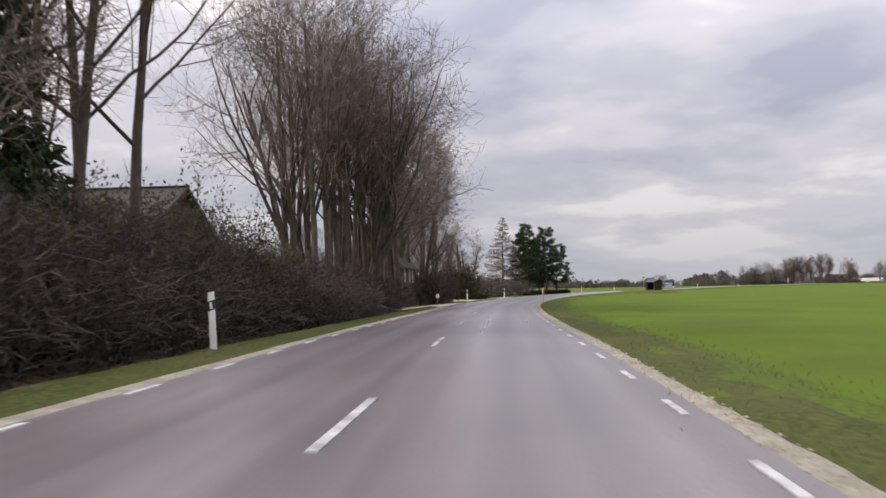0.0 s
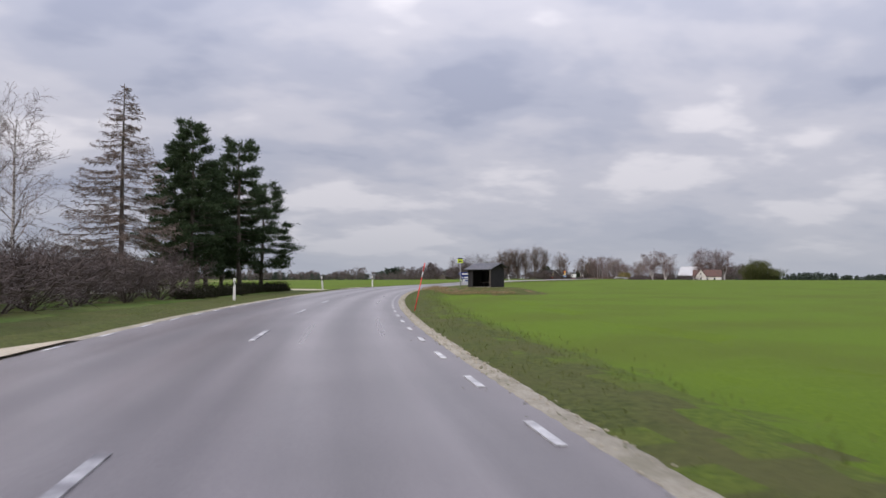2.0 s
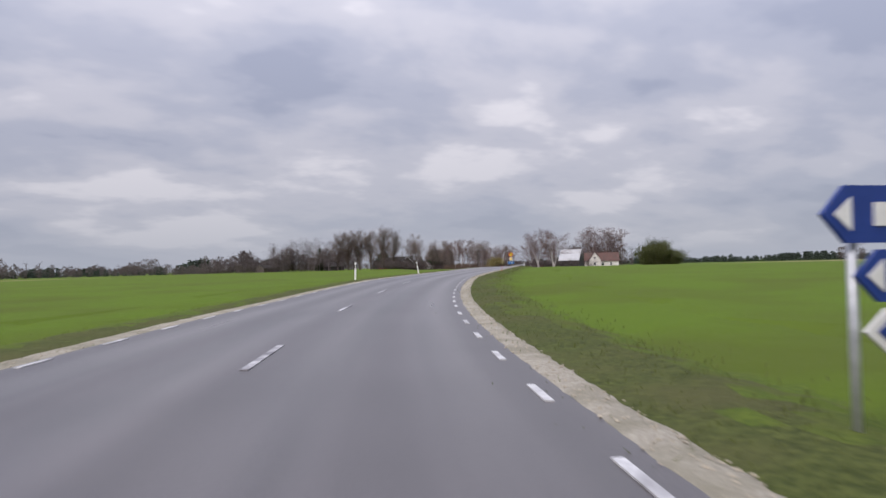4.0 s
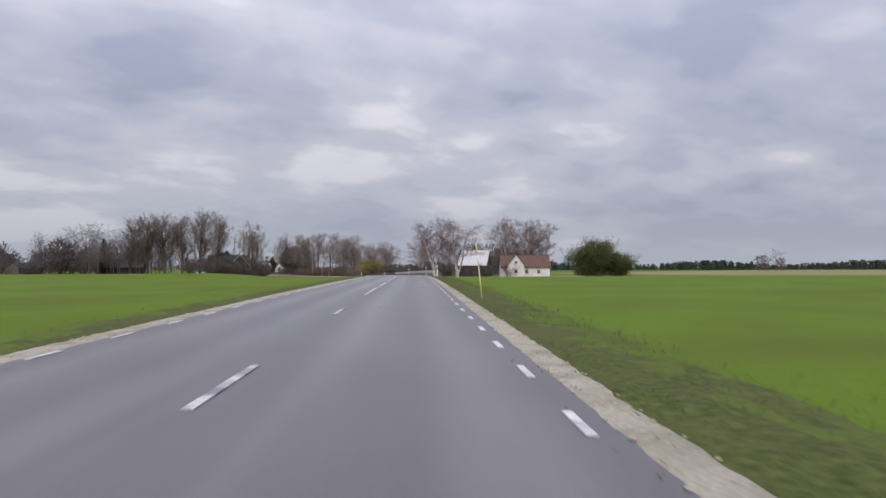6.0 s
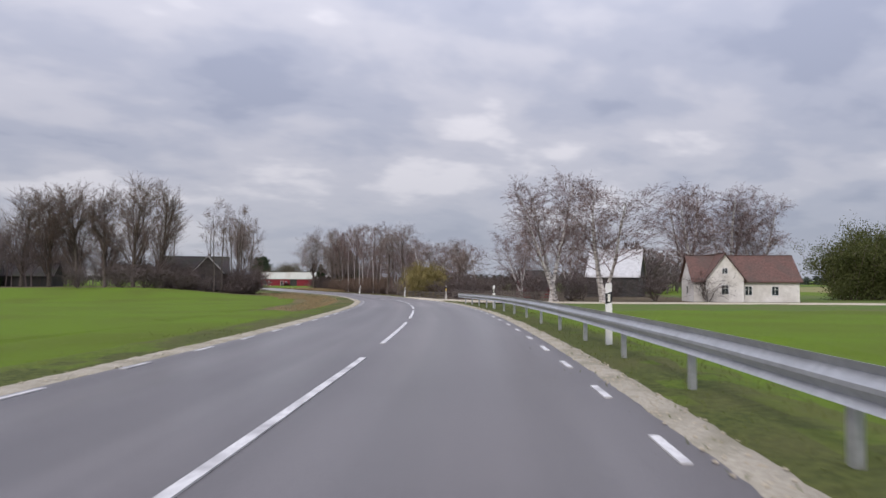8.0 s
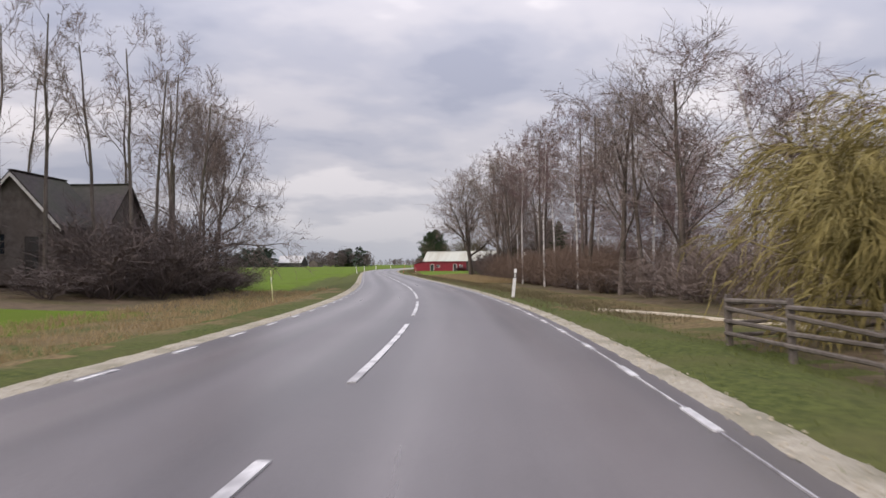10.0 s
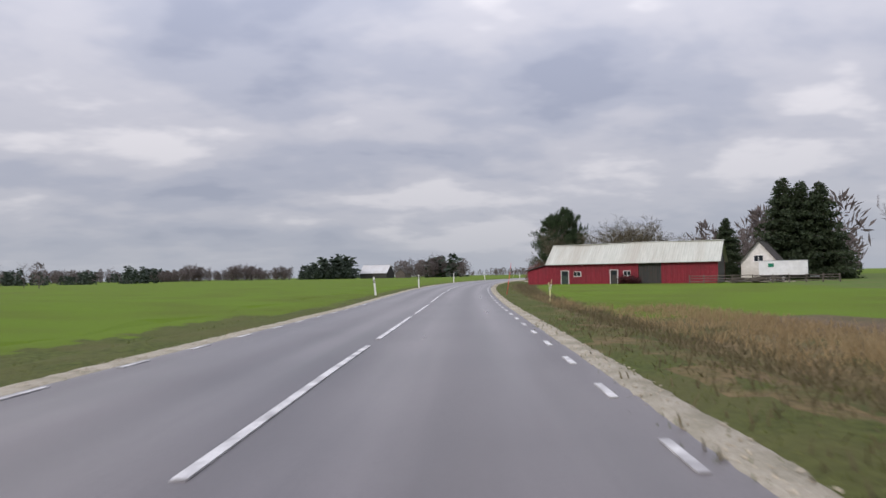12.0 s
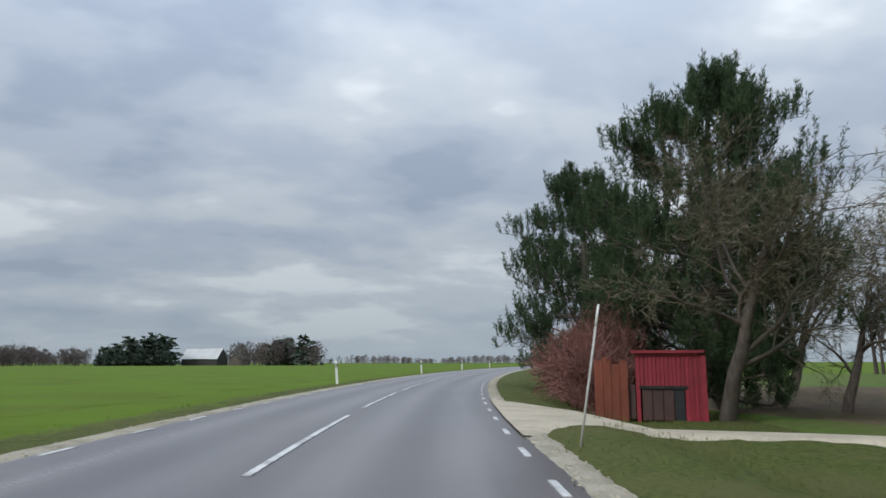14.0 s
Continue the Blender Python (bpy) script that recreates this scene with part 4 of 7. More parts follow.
plant("pine_a", "pine_tree", lambda: shelf_pine(71, 13.4, 0.22, bare=0.13, wide=0.22, boughs=96, top=0.75), [(4.68, 96.02, 0, 1, 0.93), (3.39, 96.9, 140, 0.9, 0.82), (5.74, 100.65, 250, 0.85, 0.74)],
      "dark green pine with a bare lower trunk", "tree", "pines at the crossroads")
plant("pine_b", "pine_tree", lambda: shelf_pine(72, 12.0, 0.20, bare=0.20, wide=0.24, boughs=74, top=0.5), [(8.11, 100.34, 0, 1, 1), (10.04, 103.83, 100, 0.95, 0.76), (6.91, 101.84, 220, 0.85, 0.84)],
      "dark green pine with a bare lower trunk", "tree", "pines at the crossroads")
_r = random.Random(81)
plant("hedge_b", "tall_hedge_bush", lambda: leafy_bush(38, 3.4, 2.8, "hedge_leaf", "twig_brown", stems=16, leaf=(0.11, 0.05), per=12), beside([(-24 + i * 2.1, -7.6 - _r.uniform(0, 1.0), _r.uniform(0.9, 1.15), _r.uniform(1.1, 1.5) if i < 11 else _r.uniform(0.7, 1.0)) for i in range(17)], 82),
      "tall bush with a few withered olive leaves behind the hedge", "shrub", "brown hedge along the bend")
_r = random.Random(61)
plant("brush_h", "tall_hedge_shrub", lambda: bare_tree("shrub", 28, 3.3, 0.03, M["twig_hedge"], M["twig_hedge"], split=1, stems=11, lean=9, least=0.012),
      beside([(-20 + i * 1.2, -6.9 - _r.uniform(0, 1.5), 0.9, _r.uniform(0.75, 1.05)) for i in range(11)], 62),
      "tall leafless dark brown shrub before the house", "shrub", "brown hedge along the bend")
_r = random.Random(44)
plant("brush_d", "thicket_shrub", lambda: bare_tree("shrub", 26, 2.6, 0.03, M["twig_brown"], M["twig_brown"], split=1, stems=9, lean=12),
      beside([(62 + i * 2.1, -10.2 - _r.uniform(0, 1.6), 1.15, _r.uniform(0.75, 1.1)) for i in range(13)] + [(66 + i * 3, -14 - _r.uniform(0, 2), 1.4, _r.uniform(0.9, 1.3)) for i in range(8)], 45),
      "dense leafless brown shrub under the larch", "shrub", "brush under the larch")

# ---- the old house's thicket and the poplars ----
plant("poplar_a", "poplar_tree", lambda: bare_tree("poplar", 81, 14.2, 0.26, M["bark"], M["twig"], least=0.016), [(148.0 - 2.55 * i * 1.1, 319.8 + 2.4 * i * 1.1, 77 * i, (0.9, 1.15, 1.15, 1.15, 1.15, 1.15)[i], (0.74, 0.80, 0.74, 0.76, 0.73, 0.7)[i]) for i in range(6)],
      "tall bare columnar poplar with upswept branches", "tree", "row of poplars")
plant("snag_b", "slender_tree", lambda: bare_tree("snag", 42, 10.5, 0.11, M["bark"], M["twig"]),
      [(161.0, 327.2, 0, 1, 1.0), (160.1, 324.0, 80, 1, 1.05), (160.6, 326.0, 150, 1, 1.1), (159.2, 321.2, 220, 1, 1.08), (157.9, 321.2, 300, 1, 1.05), (156.2, 320.6, 30, 1, 1.12), (162.0, 325.2, 110, 1, 0.95), (154.6, 319.4, 200, 1, 1.05), (160.8, 330.2, 260, 1, 1.0), (158.4, 331.5, 20, 1, 1.05), (153.2, 332.5, 140, 1, 1.1), (149.5, 333.5, 230, 1, 1.0)],
      "slender bare tree with a long dark trunk", "tree", "slender trees round the old house")
plant("brush_b", "thicket_shrub", lambda: bare_tree("shrub", 22, 2.8, 0.03, M["twig_brown"], M["twig_brown"], split=1, stems=9, lean=12),
      beside([(362, -17, 1, 0.75), (367, -19, 1.1, 0.8), (374.5, -14.2, 1, 0.5), (377, -13.5, 1.1, 0.5), (379.5, -12.8, 1.1, 0.38), (382, -12.5, 1.1, 0.38), (384.5, -12.2, 1, 0.38), (387, -12, 1, 0.38), (376, -17, 1.2, 0.85), (381, -16, 1.2, 0.6), (359, -20, 1.1, 0.9), (356, -23, 1.1, 0.9), (352, -26, 1.1, 0.9), (363, -23, 1.2, 1.1), (358, -27, 1.3, 1.1), (370, -20, 1.2, 0.85), (349, -30, 1.2, 0.9), (386, -15, 1.1, 0.38), (366, -13.5, 1.2, 0.45), (369.5, -13.2, 1.2, 0.4), (372.5, -12.4, 1.2, 0.5), (376, -11.6, 1.2, 0.45), (380, -11, 1.2, 0.38), (383.5, -10.6, 1.2, 0.38), (371, -16, 1.2, 0.7), (375, -15, 1.2, 0.6), (378, -14.6, 1.2, 0.55), (389, -10.6, 1, 0.38), (361, -20, 1.3, 1.0), (356, -24, 1.3, 1.0)], 15) + [(158.6, 319.4, 0, 1.3, 1.0), (160.4, 320.6, 60, 1.3, 1.15), (161.6, 322.6, 120, 1.3, 1.25), (162.2, 324.6, 200, 1.3, 1.2), (159.8, 322.4, 250, 1.3, 1.35), (161.0, 325.8, 300, 1.3, 1.35), (162.2, 326.6, 20, 1.1, 0.5), (161.8, 329.4, 80, 1.2, 0.4), (163.4, 330.4, 140, 1.0, 0.4), (161.6, 333.4, 190, 1.1, 0.5), (159.6, 333.4, 40, 1.3, 1.2), (156.6, 333.0, 70, 1.3, 1.2), (164.0, 328.8, 300, 1.1, 0.7), (148.5, 326.0, 20, 1.4, 1.4), (150.2, 323.0, 90, 1.4, 1.35), (146.8, 329.5, 160, 1.4, 1.4), (151.4, 320.8, 30, 1.3, 1.25), (152.4, 322.4, 210, 1.2, 1.3), (157.9, 320.0, 330, 1.2, 1.2), (144.5, 326.5, 250, 1.4, 1.3), (147.0, 322.5, 80, 1.4, 1.15)],
      "dense leafless brown thicket shrub", "shrub", "thicket round the old house")
plant("oak_s", "field_tree", lambda: bare_tree("oak", 43, 8.4, 0.17, M["bark_dark"], M["twig_umber"]), [(163.07, 333.3, 150, 0.88, 1.14), (162.3, 328.6, 120, 0.6, 1.1)],
      "bare spreading broadleaf tree at the field's edge", "tree")

# ---- the wood beside the road ----
_r = random.Random(17)
wood = []
for i in range(32):
    s = 355 + 48 * (i + 0.5) / 32
    wood.append((s + _r.uniform(-1.5, 1.5), 9.8 + (_r.random() ** 1.3) * 26))


def in_wood(spots):
    """The wood's southern edge runs straight back from the paddock corner."""
    out = []
    for row in spots:
        x, y = at(row[0], row[1])
        if y > 305.0 + (x - 183.3) * 0.95:
            out.append(row)
    return out


plant("birch_b", "birch_tree", lambda: bare_tree("birch", 52, 12.5, 0.14, M["birch_bark"], M["twig_red"], split=1), beside(in_wood([(s, l, 1, _r.uniform(0.55, 0.76)) for s, l in wood[0::3]]), 18),
      "tall bare birch with a white trunk and reddish twigs", "tree", "roadside wood")
plant("birch_c", "birch_tree", lambda: bare_tree("birch", 53, 11.5, 0.13, M["birch_bark"], M["twig_red"], split=1, stems=2), beside(in_wood([(s, l, 1, _r.uniform(0.55, 0.8)) for s, l in wood[1::3]]), 19),
      "bare birch with two white stems and reddish twigs", "tree", "roadside wood")
plant("wood_c", "woodland_tree", lambda: bare_tree("tall", 54, 11.0, 0.17, M["bark_dark"], M["twig_umber"]), beside(in_wood([(s, l, 1, _r.uniform(0.55, 0.8)) for s, l in wood[2::3]]) + [(398.8, 9.8, 0.95, 0.85), (405.4, 9.8, 0.9, 0.95), (412.5, 11.8, 0.9, 0.85), (409, 11.5, 0.9, 0.8), (410.5, 15, 0.9, 0.85), (366, 10.3, 1, 0.8), (372, 9.8, 1, 0.82)], 20),
      "bare woodland tree with dark bark", "tree", "roadside wood")
plant("forest_a", "woodland_tree", lambda: bare_tree("forest", 66, 12.5, 0.15, M["bark_dark"], M["twig_umber"]), beside([(371, 10.4, 0.85, 0.7), (376.8, 9.8, 0.9, 0.8), (381.8, 10.8, 0.9, 0.82), (390.4, 10.2, 0.9, 0.88), (396.5, 12, 0.9, 0.88), (401.5, 11.2, 0.85, 0.85), (406.2, 10.1, 0.95, 0.9)], 71),
      "tall bare woodland tree with a straight dark trunk", "tree", "roadside wood")
plant("forest_b", "birch_tree", lambda: bare_tree("forest", 67, 12.0, 0.085, M["birch_bark"], M["twig_red"], split=1), beside([(371.5, 11.2, 0.9, 0.75), (379.8, 9.9, 0.9, 0.85), (382.6, 12, 0.9, 0.9), (386.2, 9.5, 0.9, 0.9), (389.3, 11.0, 0.9, 0.9), (393.0, 9.5, 0.9, 0.9), (396.0, 11.5, 0.9, 0.9), (399.6, 9.9, 0.85, 0.9), (403.6, 11.4, 0.85, 0.85)], 72),
      "slim straight birch with a white trunk", "tree", "roadside wood")
plant("oak_a", "oak_tree", lambda: bare_tree("oak", 65, 10.6, 0.31, M["bark_dark"], M["twig_umber"], least=0.013), beside([(416.0, 8.9, 0.9, 0.98), (419.5, 13.5, 0.8, 0.72), (423, 18, 0.8, 0.65)], 22),
      "bare spreading oak with a thick trunk and crooked limbs", "tree", "oaks at the wood's end")
plant("bramble_a", "bramble_shrub", lambda: bare_tree("shrub", 23, 1.9, 0.02, M["twig_brown"], M["twig_brown"], split=1, stems=9, lean=16),
      beside([(368 + i * 1.9, 9.6 + _r.uniform(0, 2.6), 1.0, _r.uniform(0.5, 0.9)) for i in range(20)] + [(357 + i * 2.9, 12.0 + _r.uniform(0, 4), 1.2, _r.uniform(0.7, 1.5)) for i in range(16)] + [(404 + i * 1.6, 10.2 + _r.uniform(0, 2.5), 1.2, _r.uniform(0.7, 1.25)) for i in range(10)] + [(408 + i * 2.0, 14 + _r.uniform(0, 3), 1.3, _r.uniform(1.0, 1.5)) for i in range(7)] + [(416 + i * 1.5, 11.5 + _r.uniform(0, 4), 1.4, _r.uniform(1.2, 1.8)) for i in range(9)], 23),
      "leafless brown undergrowth at the wood's edge", "shrub", "undergrowth of the wood")
_r = random.Random(91)
plant("bramble_c", "thicket_shrub", lambda: bare_tree("shrub", 29, 2.3, 0.014, M["twig_rusty"], M["twig_rusty"], split=1, stems=18, lean=3, least=0.005),
      beside([(374 + i * 1.35, 9.3 + _r.uniform(0, 1.2), 1.1, _r.uniform(0.75, 1.05)) for i in range(24)] + [(372 + i * 2.2, 11.3 + _r.uniform(0, 1.8), 1.2, _r.uniform(0.9, 1.2)) for i in range(17)], 92),
      "dense fine-twigged brown undergrowth at the wood's edge", "shrub", "undergrowth of the wood")
plant("bramble_b", "sapling_shrub", lambda: bare_tree("shrub", 27, 2.7, 0.022, M["twig_umber"], M["twig_umber"], split=1, stems=11, lean=4),
      beside([(355 + i * 1.5, 9.6 + _r.uniform(0, 2.8), 0.9, _r.uniform(0.5, 0.95)) for i in range(11)] + [(374 + i * 3.3, 11.5 + _r.uniform(0, 3.0), 0.8, _r.uniform(0.4, 0.8)) for i in range(9)], 29),
      "leafless russet saplings at the wood's edge", "shrub", "undergrowth of the wood")
plant("willow_a", "willow_bush", lambda: bare_tree("willow", 91, 4.6, 0.10, M["twig_olive"], M["twig_olive"], split=1, stems=14, lean=10, least=0.009), beside([(350.8, 8.4, 1.1, 1.0)], 24),
      "yellow-green weeping willow bush behind the fence", "shrub")
plant("brush_c", "thicket_shrub", lambda: bare_tree("shrub", 24, 3.0, 0.03, M["twig_brown"], M["twig_brown"], split=1, stems=9, lean=12), beside([(347.5, 15, 1.2, 1.0), (345, 18, 1.3, 1.05), (342, 20, 1.2, 1.0), (349, 20, 1.3, 1.1), (338, 23, 1.2, 0.9), (353, 14, 1.2, 1.0), (344, 13.5, 1.2, 0.85), (341, 15.5, 1.2, 0.9), (338, 17.5, 1.3, 0.9), (335, 20, 1.3, 0.9), (333, 23, 1.3, 0.8), (347, 12, 1.1, 0.85), (330, 27, 1.4, 0.9), (326, 30, 1.4, 0.9), (348, 9.0, 1.0, 0.6), (345.5, 9.6, 1.1, 0.75), (343, 10.4, 1.1, 0.8), (340, 11.4, 1.2, 0.8), (337.5, 12.6, 1.2, 0.8), (332.5, 15.6, 1.2, 0.75), (330, 18, 1.2, 0.75), (339, 8.0, 0.8, 0.35), (336, 8.6, 0.8, 0.35)], 25),
      "dense leafless brown shrub behind the paddock", "shrub")
plant("oak_b", "garden_tree", lambda: bare_tree("broad", 56, 7.4, 0.18, M["bark"], M["twig"]), [(182.1, 300.5, 10, 0.9, 0.8)],
      "bare rounded broadleaf tree behind the paddock", "tree")
plant("birch_d", "weeping_birch", lambda: bare_tree("birch", 57, 10.8, 0.15, M["birch_bark"], M["twig_red"], split=1, stems=3, lean=-4), [(177.5, 284, 0, 0.8, 0.75), (166.4, 268.4, 50, 1.3, 1.02), (169.8, 266.2, 140, 1.3, 0.98), (181.5, 281, 220, 0.8, 0.78), (190.5, 271, 80, 1.5, 1.15), (194.5, 268.5, 300, 1.5, 1.1), (197.5, 266.6, 30, 1.2, 1.05)],
      "large bare weeping birch with reddish twigs", "tree", "birches round the farm")
plant("bush_b", "green_tree", lambda: leafy_bush(32, 7.5, 6.4, "bush_leaf", "twig", stems=30, leaf=(0.24, 0.14), per=30), [(203.6, 260.0, 0, 0.8, 0.95), (206.3, 257.8, 120, 0.85, 1.16), (209.4, 255.2, 200, 0.8, 0.72)],
      "broad round tree with olive-green leaves beside the field", "tree")
plant("spruce_l", "spruce_tree", lambda: spruce_tree(101, 8.2, 0.14, 0.22), [(130.8, 340.1, 0, 1, 1), (-8.75, -14.5, 90, 0.85, 1.1)], "dark green pointed spruce", "tree")

# ---- round the red barn ----
plant("pine_c", "pine_tree", lambda: pine_tree(73, 8.9, 0.26), [(215.3, 444.4, 0, 1, 1), (218.4, 454.2, 100, 1.05, 1.0), (218.6, 447.6, 200, 0.5, 0.74)],
      "bushy dark green pine behind the red shed", "tree", "pines behind the shed")
plant("fruit_a", "apple_tree", lambda: bare_tree("oak", 58, 6.4, 0.20, M["bark_dark"], M["twig_garden"], least=0.008), [(213.2, 441.8, 0, 0.95, 0.82), (217.2, 442.2, 90, 0.7, 0.62), (219.6, 440.2, 200, 0.6, 0.5)],
      "bare gnarled garden tree with mossy olive twigs", "tree", "garden trees")
plant("oak_c", "broadleaf_tree", lambda: bare_tree("linden", 59, 8.0, 0.22, M["twig_dark"], M["twig_garden"], least=0.013, stems=2), [(220.4, 436.8, 0, 1.2, 0.86), (222.8, 438.8, 70, 1.15, 0.8), (219.0, 438.6, 170, 1.0, 0.7), (226.5, 439, 120, 0.95, 0.72), (229, 437.4, 30, 0.9, 0.62), (232, 439, 40, 0.95, 0.66), (226, 452, 250, 1, 0.8)],
      "bare broadleaf tree behind the barn", "tree", "trees behind the barn")
plant("spruce_r", "spruce_tree", lambda: spruce_tree(102, 11.2, 0.22, 0.36, tiers=58, blade=(0.40, 0.16), taper=0.7), [(234.9, 428.8, 0, 1, 1), (236.4, 427.9, 60, 1.0, 0.96), (238.0, 427.0, 140, 0.95, 0.95), (229.0, 430.5, 70, 0.6, 0.62)],
      "big dark spruce beside the white house", "tree", "spruces at the farm")
plant("redbush_a", "red_hedge_shrub", lambda: bare_tree("shrub", 25, 2.0, 0.02, M["twig_russet"], M["twig_russet"], split=1, stems=14, lean=10), beside([(505.6, 5.6, 0.9, 1.2), (507.4, 6.0, 0.9, 1.1), (509.2, 6.4, 0.95, 1.05), (503.5, 5.1, 0.8, 0.85), (505, 4.9, 0.85, 0.95), (506.6, 5.1, 0.9, 0.95), (508.3, 5.3, 0.9, 0.95), (510, 5.5, 0.9, 0.9), (508.4, 7.0, 0.9, 1.25), (511, 7.2, 0.9, 1.25), (512, 5.8, 0.9, 0.9)], 26),
      "leafless russet hedge shrub beside the drive", "shrub", "russet hedge")
plant("oak_d", "roadside_tree", lambda: bare_tree("broad", 60, 5.2, 0.16, M["bark"], M["twig"]), beside([(585, 9, 1, 1.05), (590, 10.5, 1, 1)], 27),
      "small bare rounded tree beside the road ahead", "tree")

# ---- materials of built things ----
M["red_sheet"] = mat("red_painted_cladding", (0.20, 0.013, 0.024), (0.28, 0.024, 0.038), grain=4, patch=0.8, tint=(0.16, 0.022, 0.03), amount=0.5, rough=0.6, bump=0.1, vary=0.13)
M["roof_sheet"] = mat("weathered_roof_sheet", (0.35, 0.355, 0.30), (0.48, 0.485, 0.42), grain=6, patch=0.7, tint=(0.32, 0.29, 0.23), amount=0.6, rough=0.6, bump=0.1, stretch=(1, 0.1, 0.1))
M["white_paint"] = mat("white_paint", (0.62, 0.61, 0.58), (0.80, 0.79, 0.77), grain=8, patch=1.5, tint=(0.5, 0.48, 0.43), amount=0.4, rough=0.6, bump=0.05)
M["dark_door"] = mat("dark_boards", (0.02, 0.022, 0.02), (0.05, 0.05, 0.045), grain=5, patch=1, tint=(0.06, 0.045, 0.035), amount=0.5, rough=0.7, stretch=(3, 3, 0.5))
M["green_door"] = mat("dark_green_door", (0.015, 0.03, 0.022), (0.035, 0.055, 0.042), grain=5, rough=0.5)
M["white_wall"] = mat("white_render", (0.58, 0.55, 0.50), (0.76, 0.73, 0.68), grain=3, patch=0.5, tint=(0.42, 0.38, 0.32), amount=0.5, bump=0.15)
M["grey_wall"] = mat("grey_weathered_wall", (0.075, 0.062, 0.052), (0.165, 0.14, 0.12), grain=3, patch=0.6, tint=(0.10, 0.08, 0.065), amount=0.7, bump=0.3)
M["brown_wood"] = mat("brown_stained_boards", (0.042, 0.025, 0.021), (0.088, 0.052, 0.043), grain=4, patch=0.6, tint=(0.095, 0.034, 0.03), amount=0.6, stretch=(1, 1, 0.3))
M["dark_roof"] = mat("dark_roof", (0.035, 0.028, 0.026), (0.075, 0.06, 0.055), grain=5, patch=0.6, tint=(0.05, 0.06, 0.03), amount=0.5, bump=0.4)
M["tile_roof"] = mat("brown_red_tiles", (0.075, 0.04, 0.032), (0.15, 0.08, 0.062), grain=5, patch=0.6, tint=(0.07, 0.055, 0.045), amount=0.6, bump=0.4)
M["slate_roof"] = mat("dark_grey_roof_sheet", (0.055, 0.055, 0.062), (0.12, 0.12, 0.13), grain=5, patch=0.6, tint=(0.05, 0.045, 0.045), amount=0.5, rough=0.55, bump=0.3)
M["box_leaf"] = mat("dark_clipped_leaves", (0.018, 0.019, 0.010), (0.042, 0.043, 0.022), grain=2, bump=0, spec=0.08, thin=0.2)
M["pale_roof"] = mat("pale_metal_roof", (0.38, 0.38, 0.37), (0.54, 0.54, 0.53), grain=3, patch=0.3, tint=(0.34, 0.31, 0.28), amount=0.4, rough=0.5, bump=0.1)
M["black_wood"] = mat("tarred_boards", (0.010, 0.010, 0.011), (0.028, 0.026, 0.026), grain=6, patch=1, tint=(0.03, 0.026, 0.024), amount=0.5, stretch=(1, 1, 0.3))
M["grey_wood"] = mat("silver_grey_wood", (0.075, 0.062, 0.052), (0.19, 0.162, 0.136), grain=8, patch=1, tint=(0.07, 0.055, 0.042), amount=0.6, bump=0.4)
M["steel"] = mat("galvanised_steel", (0.38, 0.39, 0.40), (0.55, 0.56, 0.57), grain=12, patch=1, tint=(0.3, 0.3, 0.3), amount=0.4, rough=0.42, metal=0.7, bump=0.05)
M["post_white"] = mat("white_plastic", (0.66, 0.65, 0.61), (0.82, 0.81, 0.78), grain=6, patch=2, tint=(0.5, 0.47, 0.4), amount=0.35, rough=0.45, bump=0.03)
M["black_plastic"] = mat("black_plastic", (0.012, 0.012, 0.013), (0.03, 0.03, 0.032), grain=8, rough=0.4, bump=0.03)
M["reflector"] = mat("reflector", (0.75, 0.72, 0.6), (0.9, 0.88, 0.8), grain=60, rough=0.2, bump=0.1)
M["stake_red"] = mat("orange_red_plastic", (0.58, 0.04, 0.03), (0.74, 0.065, 0.05), grain=6, rough=0.45, bump=0.03)
M["stake_yellow"] = mat("faded_yellow_plastic", (0.50, 0.46, 0.20), (0.66, 0.62, 0.34), grain=6, rough=0.5, bump=0.03)
M["sign_blue"] = mat("blue_sign_face", (0.010, 0.10, 0.30), (0.018, 0.14, 0.38), grain=5, rough=0.35, bump=0.02)
M["sign_dark_blue"] = mat("dark_blue_sign_face", (0.010, 0.03, 0.16), (0.018, 0.045, 0.22), grain=5, rough=0.35, bump=0.02)
M["sign_yellow"] = mat("yellow_sign_face", (0.80, 0.52, 0.03), (0.86, 0.60, 0.06), grain=5, rough=0.35, bump=0.02)
M["sign_red"] = mat("red_sign_face", (0.52, 0.01, 0.02), (0.62, 0.02, 0.03), grain=5, rough=0.35, bump=0.02)
M["sign_lime"] = mat("lime_sign_face", (0.55, 0.70, 0.02), (0.65, 0.80, 0.04), grain=5, rough=0.35, bump=0.02)
M["concrete"] = mat("pale_concrete", (0.36, 0.34, 0.31), (0.52, 0.50, 0.46), grain=12, patch=1, tint=(0.3, 0.28, 0.24), amount=0.5, bump=0.3)
M["trailer"] = mat("white_trailer_panels", (0.66, 0.66, 0.66), (0.80, 0.80, 0.80), grain=3, patch=0.6, tint=(0.55, 0.54, 0.50), amount=0.4, rough=0.4, bump=0.02)
M["rubber"] = mat("black_rubber", (0.015, 0.015, 0.015), (0.035, 0.035, 0.035), grain=10, rough=0.8)


def glass_mat():
    m = bpy.data.materials.new("window_glass")
    m.use_nodes = True
    b = m.node_tree.nodes["Principled BSDF"]
    b.inputs["Base Color"].default_value = (0.02, 0.025, 0.03, 1)
    b.inputs["Roughness"].default_value = 0.06
    return m


M["glass"] = glass_mat()

# ---- roadside posts, stakes and signs ----


